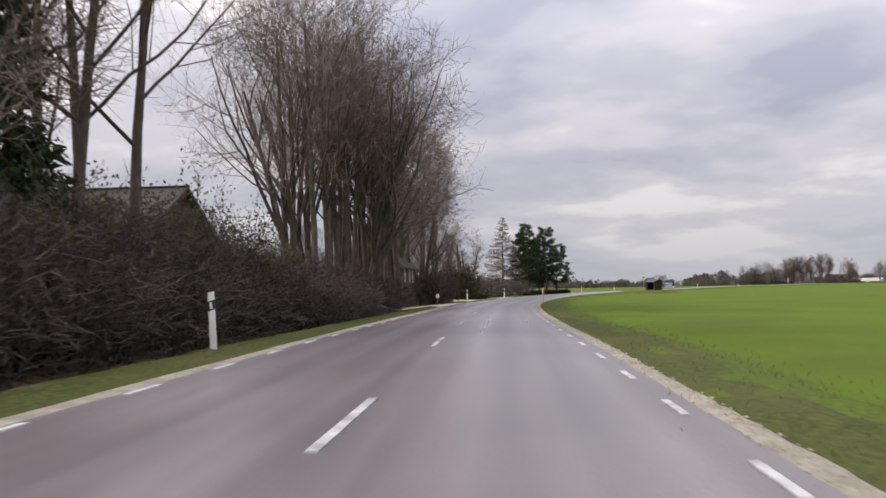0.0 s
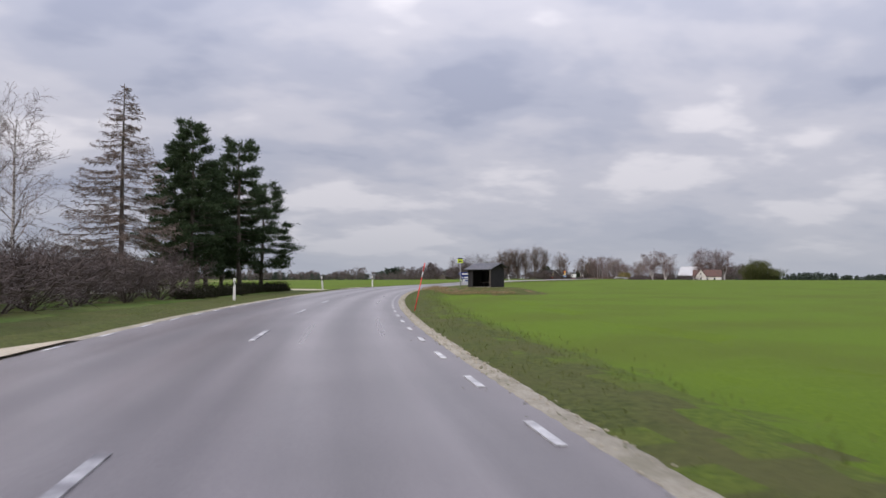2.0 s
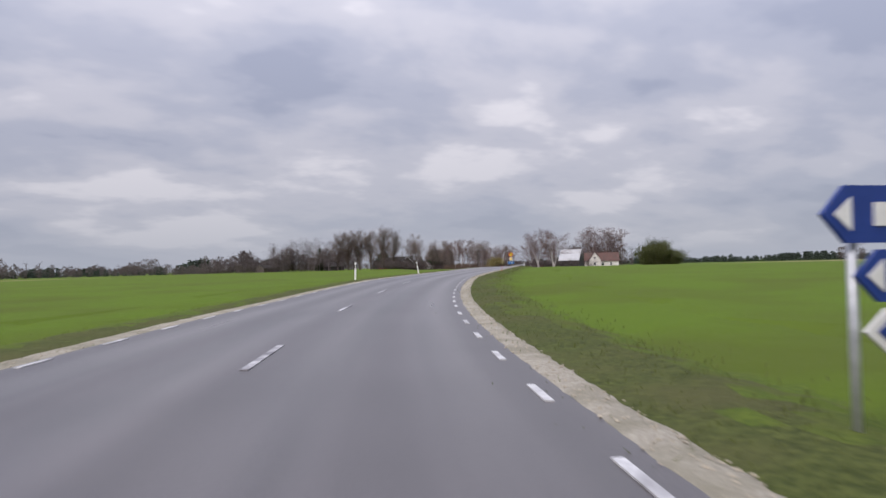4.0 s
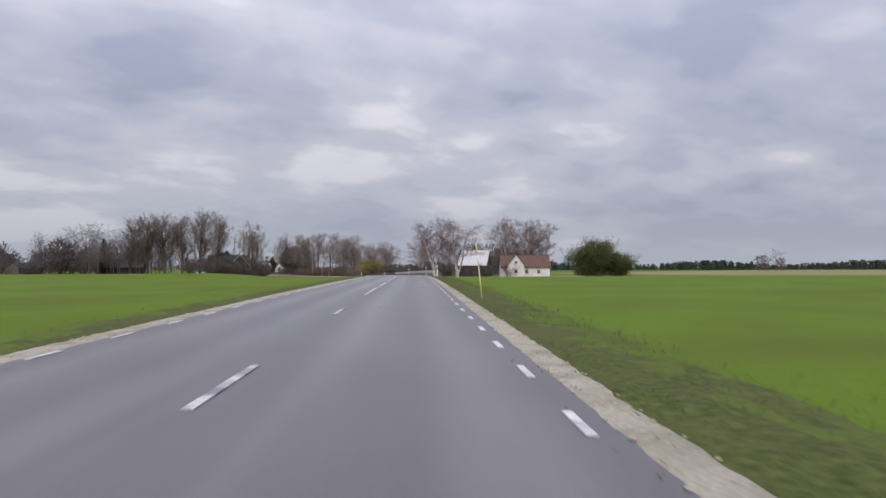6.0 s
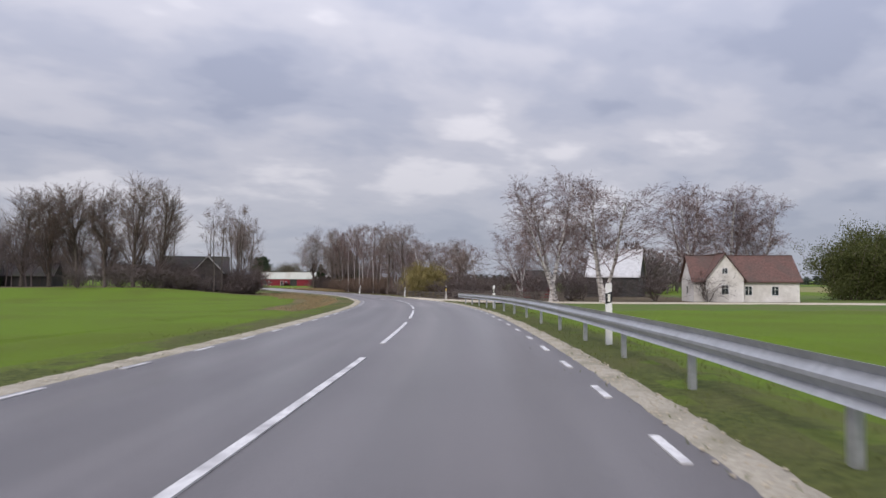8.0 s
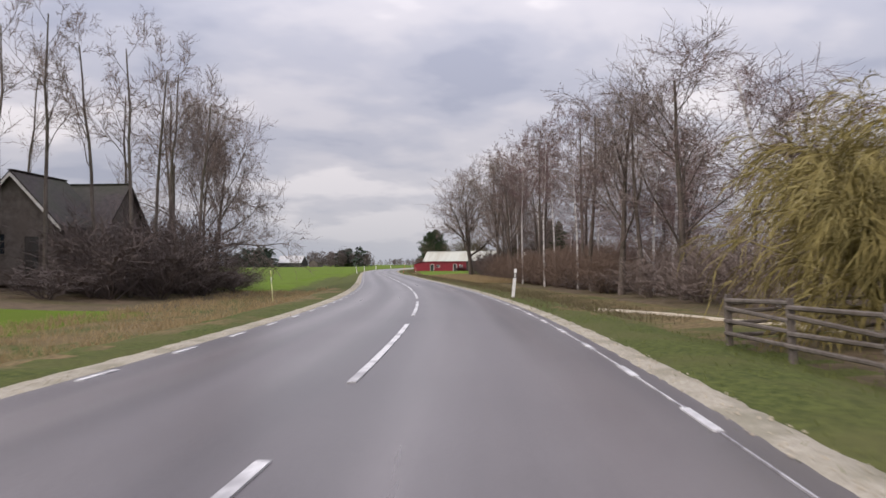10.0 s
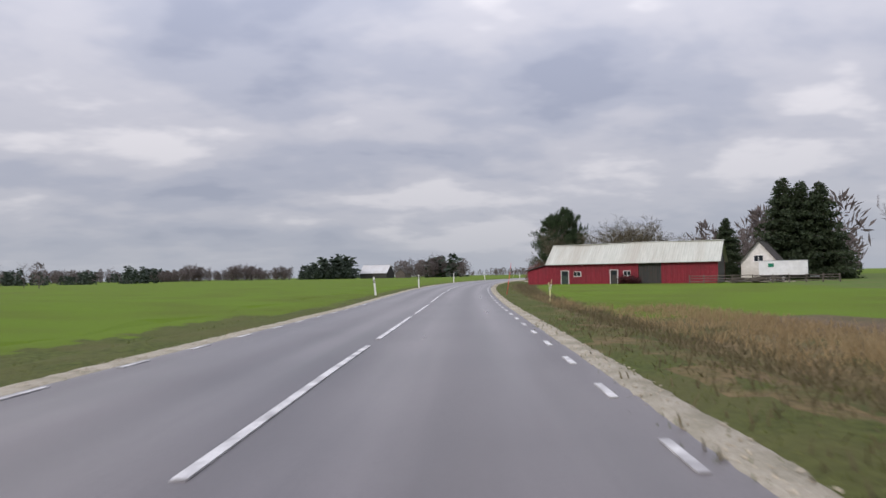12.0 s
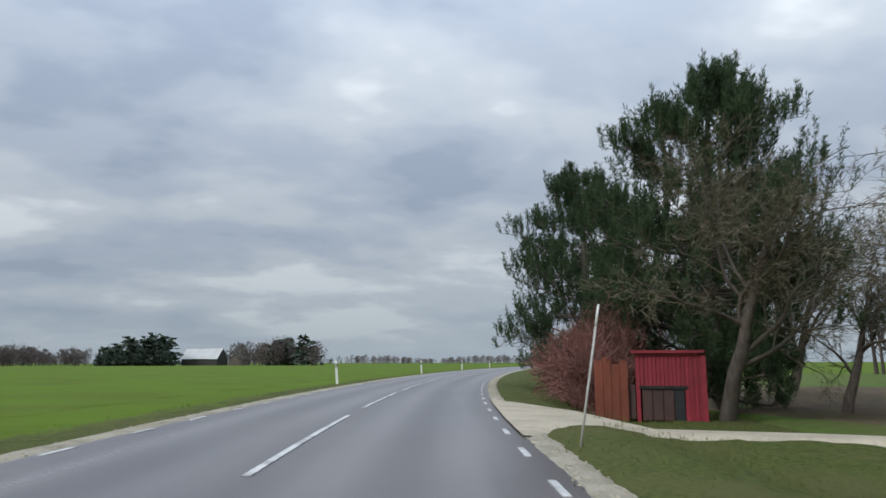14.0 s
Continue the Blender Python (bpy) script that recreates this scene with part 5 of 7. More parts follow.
def delineator(s, lat, lean=0.0, tall=1.0, face=False):
    x, y = at(s, lat)
    ob = thing("delineator_post", x, y, land(x, y) - 0.02, heading(s) + 180, "white plastic delineator post with a black band" if not face else "leaning white delineator post with a slanted black band", "road post", "delineator posts")
    ob.matrix_basis = pose(x, y, land(x, y) - 0.02, 0, lean, heading(s) + 180)
    h = tall
    part("shaft", prism([(-0.055, -0.25), (0.055, -0.25), (0.052, h * 0.66), (-0.052, h * 0.69)], 0.05, "y", -0.025), M["post_white"], ob)
    part("band", prism([(-0.052, h * 0.69), (0.052, h * 0.66), (0.05, h * 0.83), (-0.05, h * 0.86)], 0.05, "y", -0.025), M["black_plastic"], ob, "black band")
    part("cap", prism([(-0.05, h * 0.86), (0.05, h * 0.83), (0.048, h * 0.985), (-0.048, h * 1.0)], 0.05, "y", -0.025), M["post_white"], ob)
    part("reflector", box(-0.02, 0.02, -0.032, 0.032, h * 0.70, h * 0.82, bevel=0.004), M["reflector"], ob, "pale reflector")
    return ob


for row in ((-15.6, -4.0, 3), (31.2, -3.45, 0), (54.4, -4.3, 0), (76.2, -4.55, 0), (97.0, -4.15, 4), (113.5, -3.7, 0), (157.5, -4.1, -2), (178.6, -3.55, 9), (254.0, 3.65, 0), (275, 3.75, 0), (296, 3.75, 0),
            (341.4, 3.85, -3), (364.8, 3.5, -6), (453.4, -3.75, 6), (472.0, -3.25, 0), (493.4, -3.05, 0), (518.8, -3.9, 5), (543, -3.6, 3), (566, -3.6, 0), (590, -3.6, 0)):
    delineator(row[0], row[1], row[2], 1.06)


def snow_stake(s, lat, tall, lean, ahead, scheme, label):
    x, y = at(s, lat)
    z = land(x, y)
    ob = tagged(thing("snow_stake", x, y, z - 0.02, 0, label, "snow stake", "snow stakes"))
    ob.matrix_basis = pose(x, y, z - 0.02, ahead, lean, heading(s))
    for name, a, b, m in scheme:
        part(name, rod((0, 0, a * tall - (0.2 if a == 0 else 0)), (0, 0, b * tall), 0.016, 0.014), M[m], ob, smooth=True)
    return ob


RED = [("shaft", 0, 0.70, "stake_red"), ("band", 0.70, 0.82, "post_white"), ("tip", 0.82, 1.0, "stake_red")]
PALE = [("shaft", 0, 0.62, "stake_yellow"), ("band", 0.62, 0.8, "post_white"), ("tip", 0.8, 1.0, "stake_yellow")]
snow_stake(15.4, 3.15, 1.3, 8, 0, [("shaft", 0, 0.55, "stake_red"), ("band", 0.55, 0.66, "stake_yellow"), ("tip", 0.66, 1.0, "stake_red")], "leaning orange-red snow stake with a yellow band")
snow_stake(64.7, 3.15, 1.45, 12, 0, RED, "leaning orange-red snow stake with a white band")
snow_stake(182.6, 3.45, 1.85, 10, 0, [("shaft", 0, 0.34, "stake_red"), ("band", 0.34, 0.7, "stake_yellow"), ("tip", 0.7, 1.0, "steel")], "leaning snow stake in orange, yellow and grey")
snow_stake(209.0, 3.45, 1.62, -6, 0, PALE, "thin pale yellow snow stake leaning in the verge")
snow_stake(367.0, -5.5, 1.35, -4, 0, PALE, "pale yellow snow stake in the dry grass")
snow_stake(444.2, 4.9, 1.05, 6, 0, PALE, "pale yellow stake leaning in the dry ditch")
snow_stake(444.6, 5.0, 0.95, -4, 0, PALE, "pale yellow stake leaning in the dry ditch")
snow_stake(452.5, 3.5, 1.7, 9, 0, RED, "leaning orange-red snow stake with a white band")
snow_stake(495.4, 3.3, 1.72, 9, 0, [("shaft", 0, 0.85, "concrete"), ("tip", 0.85, 1.0, "post_white")], "tall thin pale stake leaning beside the drive")


def text_on(words, size, x, y, z, parent, material, label):
    cu = bpy.data.curves.new("lettering", "FONT")
    cu.body, cu.size, cu.align_x, cu.align_y, cu.extrude = words, size, "CENTER", "CENTER", 0.002
    cu.space_character = 1.2
    tmp = new("lettering_curve", cu)
    dg = bpy.context.evaluated_depsgraph_get()
    me = bpy.data.meshes.new_from_object(tmp.evaluated_get(dg))
    bpy.data.objects.remove(tmp)
    me.materials.clear()
    me.materials.append(material)
    ob = part("lettering", me, None, parent, label)
    ob.matrix_basis = pose(x, y, z, 90, 0, 0)
    return ob


def speed_sign(s, lat):
    x, y = at(s, lat)
    z = land(x, y)
    ob = thing("road_sign", x, y, z, heading(s) + 3, "sign post with round 80 sign, yellow diamond and blue 148 plate", "road sign")
    part("pole", rod((0, 0, -0.3), (0, 0, 1.78), 0.022, sides=10), M["steel"], ob, smooth=True)
    disc = part("round_sign", rod((0, -0.03, 1.57), (0, -0.045, 1.57), 0.225, sides=40), M["sign_red"], ob, "red-rimmed yellow speed limit disc")
    part("face", rod((0, -0.045, 1.57), (0, -0.051, 1.57), 0.172, sides=40), M["sign_yellow"], disc)
    text_on("80", 0.265, 0, -0.053, 1.57, disc, M["black_plastic"], "black figures 80")
    d = part("diamond_sign", prism([(0, 0.935), (0.2, 1.135), (0, 1.335), (-0.2, 1.135)], 0.015, "y", -0.045), M["white_paint"], ob, "white-edged yellow diamond")
    part("face", prism([(0, 0.985), (0.15, 1.135), (0, 1.285), (-0.15, 1.135)], 0.006, "y", -0.051), M["sign_yellow"], d)
    b = part("number_plate", box(-0.33, 0.33, -0.045, -0.03, 0.59, 0.89, bevel=0.004), M["white_paint"], ob, "white-edged blue route plate")
    part("face", box(-0.315, 0.315, -0.051, -0.045, 0.605, 0.875), M["sign_blue"], b)
    text_on("148", 0.2, 0, -0.053, 0.74, b, M["white_paint"], "white figures 148")


speed_sign(190.9, 4.0)


def bus_stop():
    x, y = at(98.2, 5.95)
    z = land(x, y)
    ob = thing("bus_stop_sign", x, y, z + 0.35, heading(84), "bus stop sign with a yellow-green flag on a grey pole", "road sign")
    part("pole", rod((0, 0, -0.65), (0, 0, 2.28), 0.022, sides=10), M["steel"], ob, smooth=True)
    f = part("flag", box(-0.19, 0.19, -0.02, 0.02, 1.93, 2.30, bevel=0.004), M["sign_lime"], ob, "yellow-green flag")
    part("top_band", box(-0.19, 0.19, -0.026, 0.026, 2.20, 2.30), M["black_plastic"], f, "dark top band")
    part("emblem", box(-0.12, 0.12, -0.026, -0.02, 2.0, 2.10), M["black_plastic"], f, "dark bus emblem as a plain bar")


def direction_signs():
    x, y = at(119.5, 4.9)
    z = land(x, y)
    ob = thing("direction_sign", x, y, z, heading(90), "stack of dark blue direction signs on two posts", "road sign")
    for px in (-0.75, 0.75):
        part("post", rod((px, 0, -0.3), (px, 0, 1.62), 0.03, sides=10), M["steel"], ob, smooth=True)
    for i, (z0, z1, half) in enumerate(((1.28, 1.62, 1.0), (0.93, 1.24, 0.78), (0.62, 0.89, 0.72))):
        b = part("board", prism([(-half, (z0 + z1) / 2), (-half + 0.16, z0), (0.95, z0), (0.95, z1), (-half + 0.16, z1)], 0.03, "y", -0.06), M["sign_dark_blue"] if i < 2 else M["white_paint"], ob, "dark blue arrow board" if i < 2 else "white board")
        m = M["white_paint"] if i < 2 else M["sign_dark_blue"]
        zc = (z0 + z1) / 2
        part("lettering_bar", box(-half + 0.36, 0.62, -0.068, -0.06, zc - 0.07, zc + 0.07), m, b)
        part("arrow", prism([(-half + 0.08, zc), (-half + 0.2, zc - 0.1), (-half + 0.2, zc + 0.1)], 0.008, "y", -0.068), m, b)


bus_stop()
direction_signs()


def concrete_marker(s, lat):
    x, y = at(s, lat)
    z = land(x, y)
    ob = thing("marker_pole", x, y, z, heading(s), "black and yellow marker pole on a pale concrete foot", "road post")
    part("foot", prism([(-0.11, -0.3), (0.11, -0.3), (0.08, 0.62), (-0.08, 0.62)], 0.18, "y", -0.09), M["concrete"], ob, "pale concrete foot")
    part("pole", rod((0, 0, 0.6), (0, 0, 1.02), 0.034, sides=10), M["post_white"], ob, smooth=True)
    part("yellow_band", rod((0, 0, 1.02), (0, 0, 1.22), 0.038, sides=10), M["sign_yellow"], ob, smooth=True)
    part("dark_band", rod((0, 0, 1.22), (0, 0, 1.4), 0.036, sides=10), M["black_plastic"], ob, smooth=True)
    part("top", rod((0, 0, 1.4), (0, 0, 1.5), 0.034, sides=10), M["post_white"], ob, smooth=True)


concrete_marker(331.2, 6.1)


def mailbox():
    x, y = at(21.5, -4.1)
    z = land(x, y)
    ob = thing("mailbox", x, y, z, heading(21) + 10, "white mailbox on a short wooden post beside the hedge", "mailbox")
    part("post", box(-0.04, 0.04, -0.04, 0.04, -0.25, 0.55, bevel=0.006), M["grey_wood"], ob)
    part("body", prism([(-0.11, 0.5), (0.11, 0.5), (0.11, 0.72), (0.07, 0.78), (-0.07, 0.78), (-0.11, 0.72)], 0.2, "y", -0.1), M["white_paint"], ob)
    part("flap", box(-0.08, 0.08, -0.112, -0.1, 0.58, 0.69, bevel=0.004), M["white_paint"], ob)


mailbox()


def guard_rail(s0, s1, lat):
    ob = tagged(thing("guard_rail", 0, 0, 0), "galvanised steel guard rail along the bend", "guard rail")
    ss = np.arange(s0, s1 + 0.1, 1.0)
    prof = [(-0.02, 0.30), (0.03, 0.35), (-0.03, 0.41), (-0.03, 0.44), (0.03, 0.50), (-0.02, 0.56)]
    V, F = [], []
    for i, s in enumerate(ss):
        sink = 0.0 if 5 < s - s0 else -0.55 * (1 - (s - s0) / 5)
        for q, h in prof:
            x, y = at(s, lat + q)
            V.append((x, y, float(road_z(s)) + h + sink))
        for q, h in prof[::-1]:
            x, y = at(s, lat + q + 0.006)
            V.append((x, y, float(road_z(s)) + h + sink))
    n = 2 * len(prof)
    for i in range(len(ss) - 1):
        for k in range(n):
            F.append((i * n + k, i * n + (k + 1) % n, (i + 1) * n + (k + 1) % n, (i + 1) * n + k))
    part("beam", mesh_of("beam", V, F, M["steel"]), None, ob)
    for s in np.arange(s0 + 6, s1, 3.0):
        x, y = at(s, lat + 0.09)
        z = float(road_z(s))
        p = part("post", box(-0.03, 0.03, -0.05, 0.05, -0.5, 0.52, bevel=0.004), M["steel"], ob)
        p.matrix_basis = pose(x, y, z, 0, 0, heading(s))


guard_rail(252, 309, 3.45)


def rail_fence(name, pts, rails, height, label, gap=2.0, slack=0.04, seed=0):
    """A wooden fence through the given places, with its own posts and rails."""
    rng = random.Random(seed)
    ob = tagged(thing(name, 0, 0, 0), label, "fence", "paddock fences")
    for (xa, ya), (xb, yb) in zip(pts[:-1], pts[1:]):
        d = math.hypot(xb - xa, yb - ya)
        n = max(1, round(d / gap))
        ang = math.degrees(math.atan2(yb - ya, xb - xa))
        for i in range(n + 1):
            x, y = xa + (xb - xa) * i / n, ya + (yb - ya) * i / n
            z = land(x, y)
            p = part("post", box(-0.045, 0.045, -0.045, 0.045, -0.3, height + rng.uniform(0, 0.08), bevel=0.008), M["grey_wood"], ob)
            p.matrix_basis = pose(x, y, z, rng.uniform(-3, 3), rng.uniform(-3, 3), ang)
            if i < n:
                x2, y2 = xa + (xb - xa) * (i + 1) / n, ya + (yb - ya) * (i + 1) / n
                z2 = land(x2, y2)
                for k in range(rails):
                    h = height * (0.28 + 0.66 * k / max(1, rails - 1))
                    a = Vector((x, y, z + h + rng.uniform(-slack, slack)))
                    b = Vector((x2, y2, z2 + h + rng.uniform(-slack, slack)))
                    side = (b - a).normalized().cross(Vector((0, 0, 1))) * 0.06
                    r = part("rail", rod(a + side, b + side, 0.036, 0.03, sides=6), M["grey_wood"], ob)
    return ob


rail_fence("rail_fence", [at(350.6, 5.35), at(346.5, 5.5), at(340, 5.65), at(337.5, 5.8), at(332.2, 6.3)], 4, 0.84, "weathered grey rail fence beside the gravel mouth", seed=1)
rail_fence("rail_fence", [at(330.2, 6.6), at(327.6, 7.6), at(325.6, 10), at(323.5, 15)], 3, 0.84, "weathered grey rail fence beside the gravel mouth", seed=2)
rail_fence("rail_fence", [at(343, 9.5), at(337, 10.5), at(332, 13), at(329, 19)], 3, 0.9, "weathered grey rail fence behind the paddock", seed=3)
rail_fence("rail_fence", [at(350.6, 5.35), at(351.7, 8.7)], 4, 0.78, "weathered grey rail fence at the paddock's corner", seed=4)


def gravel_patch(name, rows, label, fall=0.012, material="gravel", low=True):
    """rows: lat, s from, s to. A gravelled mouth that leaves the road."""
    V, F = [], []
    n = 9
    for lat, a, b in rows:
        for i in range(n):
            s = a + (b - a) * i / (n - 1)
            x, y = at(s, lat)
            z = float(road_z(s)) - 0.045 - fall * (abs(lat) - 2.7)
            if low:
                k = min(1.0, max(0.0, (abs(lat) - 3.0) / 1.6))
                z = max(z, land(x, y) + 0.03) * (1 - k) + (land(x, y) + 0.06) * k
            else:
                z = max(z, land(x, y) + 0.06) if abs(lat) > 3.1 else z
            V.append((x, y, z - (0.09 if i in (0, n - 1) and abs(lat) > 2.8 else 0)))
    for r in range(len(rows) - 1):
        for i in range(n - 1):
            F.append((r * n + i, r * n + i + 1, (r + 1) * n + i + 1, (r + 1) * n + i))
    ob = part(name, mesh_of(name, V, F, M[material], smooth=True), None)
    return tagged(ob, label, "track", kind="structure")


gravel_patch("gravel_track", [(2.93, 314, 340), (3.2, 315.5, 338.5), (4.2, 317, 336), (5.2, 318, 333), (6.6, 319, 330), (9, 319.5, 327), (14, 319, 325), (22, 317, 323), (40, 313, 319)], "wide pale gravel mouth of a side track", low=False)
gravel_patch("gravel_track", [(5.2, 361.2, 361.5), (5.6, 360.6, 361.2), (6.1, 359.6, 360.3), (6.8, 357.6, 358.3), (7.4, 355.2, 355.9), (9, 351.4, 352.1), (14, 346.5, 347.2)], "narrow pale gravel path into the wood")
gravel_patch("gravel_track", [(2.72, 496.3, 506.5), (3.3, 497, 505), (4.2, 498.2, 501.6), (5.5, 498.9, 500.4), (8, 497.6, 498.8), (14, 494, 495.2), (30, 484, 485.2)], "pale gravel drive beside the red shed")
gravel_patch("gravel_track", [(-2.74, 112, 100), (-3.3, 111, 101.5), (-4.4, 110.5, 103.5), (-6, 111, 106), (-10, 112.5, 108.5), (-18, 114, 110), (-40, 119, 115), (-90, 130, 126)], "pale gravel side road at the crossing")
gravel_patch("gravel_track", [(-2.74, 27, 15), (-3.3, 26, 16.5), (-4.4, 24.5, 18), (-6.5, 23, 19), (-12, 22, 19)], "pale gravel house drive")
gravel_patch("gravel_track", [(-2.74, 55.5, 45.5), (-3.3, 54.5, 46.5), (-4.4, 53, 48), (-6.5, 52, 49), (-14, 51.5, 49)], "pale gravel house drive")

# ---- houses ----


def window(parent, x, z, w, h, y=0.0, frame="white_paint", bars=1, axis=0):
    """A casement proud of the wall at depth y; axis 90 turns it to an end wall."""
    ob = new("window")
    ob.parent = parent
    ob.matrix_basis = pose(0, 0, 0, 0, 0, axis)
    t = 0.055 if w > 0.5 else 0.04
    bm = box(x - w / 2 - t, x + w / 2 + t, y - 0.035, y + 0.02, z - t, z)
    box(x - w / 2 - t, x + w / 2 + t, y - 0.035, y + 0.02, z + h, z + h + t, bm)
    box(x - w / 2 - t, x - w / 2, y - 0.034, y + 0.02, z, z + h, bm)
    box(x + w / 2, x + w / 2 + t, y - 0.034, y + 0.02, z, z + h, bm)
    part("frame", bm, M[frame], ob)
    part("pane", box(x - w / 2, x + w / 2, y - 0.008, y + 0.002, z, z + h), M["glass"], ob, "dark window pane")
    for i in range(bars):
        q = x - w / 2 + w * (i + 1) / (bars + 1)
        part("glazing_bar", box(q - 0.018, q + 0.018, y - 0.022, y - 0.008, z, z + h), M[frame], ob)
    if h > 0.7:
        part("glazing_bar", box(x - w / 2, x + w / 2, y - 0.021, y - 0.008, z + h * 0.62, z + h * 0.62 + 0.03), M[frame], ob)
    return ob


def gable_house(name, x, y, turn, length, depth, wall_h, ridge_h, wall, roof, label, windows=(), doors=(), chimney=None, over=0.25, trim=None, z=None, category="house", frames="white_paint"):
    """Ridge along local x; the front is at -depth/2. windows: side (f, b, l, r), place along it, sill, width, height."""
    z = land(x, y) - 0.05 if z is None else z
    ob = thing(name, x, y, z, turn, label, category)
    L, D = length / 2, depth / 2
    bm = prism([(-D, -0.3), (D, -0.3), (D, wall_h), (0, ridge_h - 0.04), (-D, wall_h)], 2 * L, "x", -L)
    part("wall", bm, M[wall], ob)
    k = (ridge_h - wall_h) / D
    for sgn in (-1, 1):
        e = D + over
        outline = [(0, ridge_h), (0, ridge_h + 0.11), (sgn * e, wall_h - k * over + 0.11), (sgn * e, wall_h - k * over)]
        part("roof", prism(outline, 2 * (L + over), "x", -L - over), M[roof], ob)
    part("ridge_cap", box(-L - over - 0.01, L + over + 0.01, -0.1, 0.1, ridge_h + 0.085, ridge_h + 0.135, bevel=0.01), M[roof], ob)
    if trim:
        for q in (-L - over - 0.02, L + over):
            for sgn in (-1, 1):
                e = D + over
                part("bargeboard", prism([(0, ridge_h - 0.14), (0, ridge_h + 0.02), (sgn * e, wall_h - k * over + 0.02), (sgn * e, wall_h - k * over - 0.14)], 0.025, "x", q), M[trim], ob)
    for side, u, sill, w, h in windows:
        a, dd = {"f": (0, D), "b": (180, D), "l": (-90, L), "r": (90, L)}[side]
        window(ob, u, sill, w, h, -dd, frame=frames, axis=a)
    for side, u, w, h, m in doors:
        a, dd = {"f": (0, D), "b": (180, D), "l": (-90, L), "r": (90, L)}[side]
        d = new("door")
        d.parent = ob
        d.matrix_basis = pose(0, 0, 0, 0, 0, a)
        part("leaf", box(u - w / 2, u + w / 2, -dd - 0.03, -dd + 0.01, 0.0, h, bevel=0.004), M[m], d)
        bm = box(u - w / 2 - 0.06, u - w / 2, -dd - 0.045, -dd + 0.01, 0, h + 0.06)
        box(u + w / 2, u + w / 2 + 0.06, -dd - 0.045, -dd + 0.01, 0, h + 0.06, bm)
        box(u - w / 2, u + w / 2, -dd - 0.044, -dd + 0.01, h, h + 0.06, bm)
        part("frame", bm, M[frames], d)
    if chimney is not None:
        part("chimney", box(chimney - 0.22, chimney + 0.22, -0.25, 0.25, ridge_h - 0.3, ridge_h + 0.6, bevel=0.02), M["tile_roof"], ob, "brick chimney")
    return ob


# the brown houses behind the hedge
gable_house("brown_house", -12.4, -6.4, 0, 7.2, 7.4, 2.3, 4.6, "brown_wood", "dark_roof", "dark wooden house behind the hedge and bare trees", windows=[("r", -1.2, 0.9, 0.6, 0.8), ("r", 1.2, 0.9, 0.6, 0.8)], chimney=-1.0)
gable_house("brown_house", -8.7, 28.6, 90, 9.0, 4.5, 3.3, 5.75, "brown_wood", "dark_roof", "two-storey brown wooden house with white windows", trim="grey_wood", over=0.3,
            windows=[("l", -0.95, 2.0, 0.52, 0.62), ("l", 0.95, 2.0, 0.52, 0.62), ("l", -0.68, 3.75, 0.5, 0.62), ("l", 0.68, 3.75, 0.5, 0.62), ("f", 0.7, 2.0, 0.5, 0.95), ("f", 2.6, 2.0, 0.5, 0.95), ("f", -1.9, 2.0, 0.5, 0.95)], chimney=0.5)
gable_house("grey_cottage", *at(55.0, -15.0), heading(55) + 25, 5.0, 4.0, 1.5, 2.9, "white_wall", "dark_roof", "small pale cottage with a dark tiled roof", windows=[("l", 0, 0.7, 0.6, 0.6), ("r", 0, 0.7, 0.6, 0.6), ("f", 1.0, 0.7, 0.6, 0.6)])
gable_house("white_cottage", *at(97.0, -20.5), heading(95) + 80, 6.5, 4.0, 1.5, 2.5, "white_wall", "dark_roof", "low white cottage behind the larch and pines", windows=[("f", -1.5, 0.6, 0.5, 0.7), ("f", 1.2, 0.6, 0.5, 0.7), ("r", 0, 0.6, 0.5, 0.7), ("l", 0, 0.6, 0.5, 0.7)])

# the derelict house by the second bend: a long dark roof with a pale gabled wing
gable_house("old_house", 154.6, 327.0, -22, 9.0, 4.6, 2.0, 4.3, "grey_wall", "dark_roof", "derelict grey house under a long dark roof", z=0.35)
gable_house("old_house_porch", 155.4, 323.6, 68, 3.6, 3.8, 2.3, 4.35, "grey_wall", "dark_roof", "pale boarded gable wing of the derelict house", trim="white_wall", z=0.4,
            windows=[("l", -0.7, 1.0, 0.7, 0.8)], doors=[("l", 0.8, 0.6, 1.7, "dark_door")], frames="grey_wood")

# the farm with the white house
gable_house("white_farmhouse", 186.0, 262.6, 137, 9.6, 5.0, 2.1, 4.4, "white_wall", "tile_roof", "white farmhouse with a red-brown tiled roof", windows=[("b", -3.4, 0.7, 0.6, 0.8), ("b", 2.6, 0.7, 0.6, 0.8), ("b", 0.2, 0.7, 0.6, 0.8), ("l", 0, 0.7, 0.7, 0.8), ("r", 0, 0.7, 0.7, 0.8)], z=-0.35)
gable_house("farmhouse_wing", 184.4, 263.9, 47, 5.6, 3.4, 2.3, 4.55, "white_wall", "tile_roof", "white gabled front of the farmhouse", windows=[("l", 0, 0.8, 0.6, 0.8), ("l", 0, 2.7, 0.45, 0.5)], z=-0.35)
gable_house("farm_barn", 196.8, 286.3, 120, 6.5, 6.5, 2.6, 6.0, "dark_door", "pale_roof", "dark wooden barn with a large pale roof", z=-0.35)
gable_house("red_shed", 183.0, 287.8, 150, 3.6, 3.0, 1.6, 3.2, "red_sheet", "dark_roof", "small red wooden shed with a dark roof", trim="white_paint", z=-0.5, windows=[("l", 0, 0.8, 0.4, 0.4)])
gable_house("field_barn", 136.2, 340.5, 150, 7.0, 4.0, 1.6, 3.2, "dark_door", "dark_roof", "low dark wooden shed among bare trees")

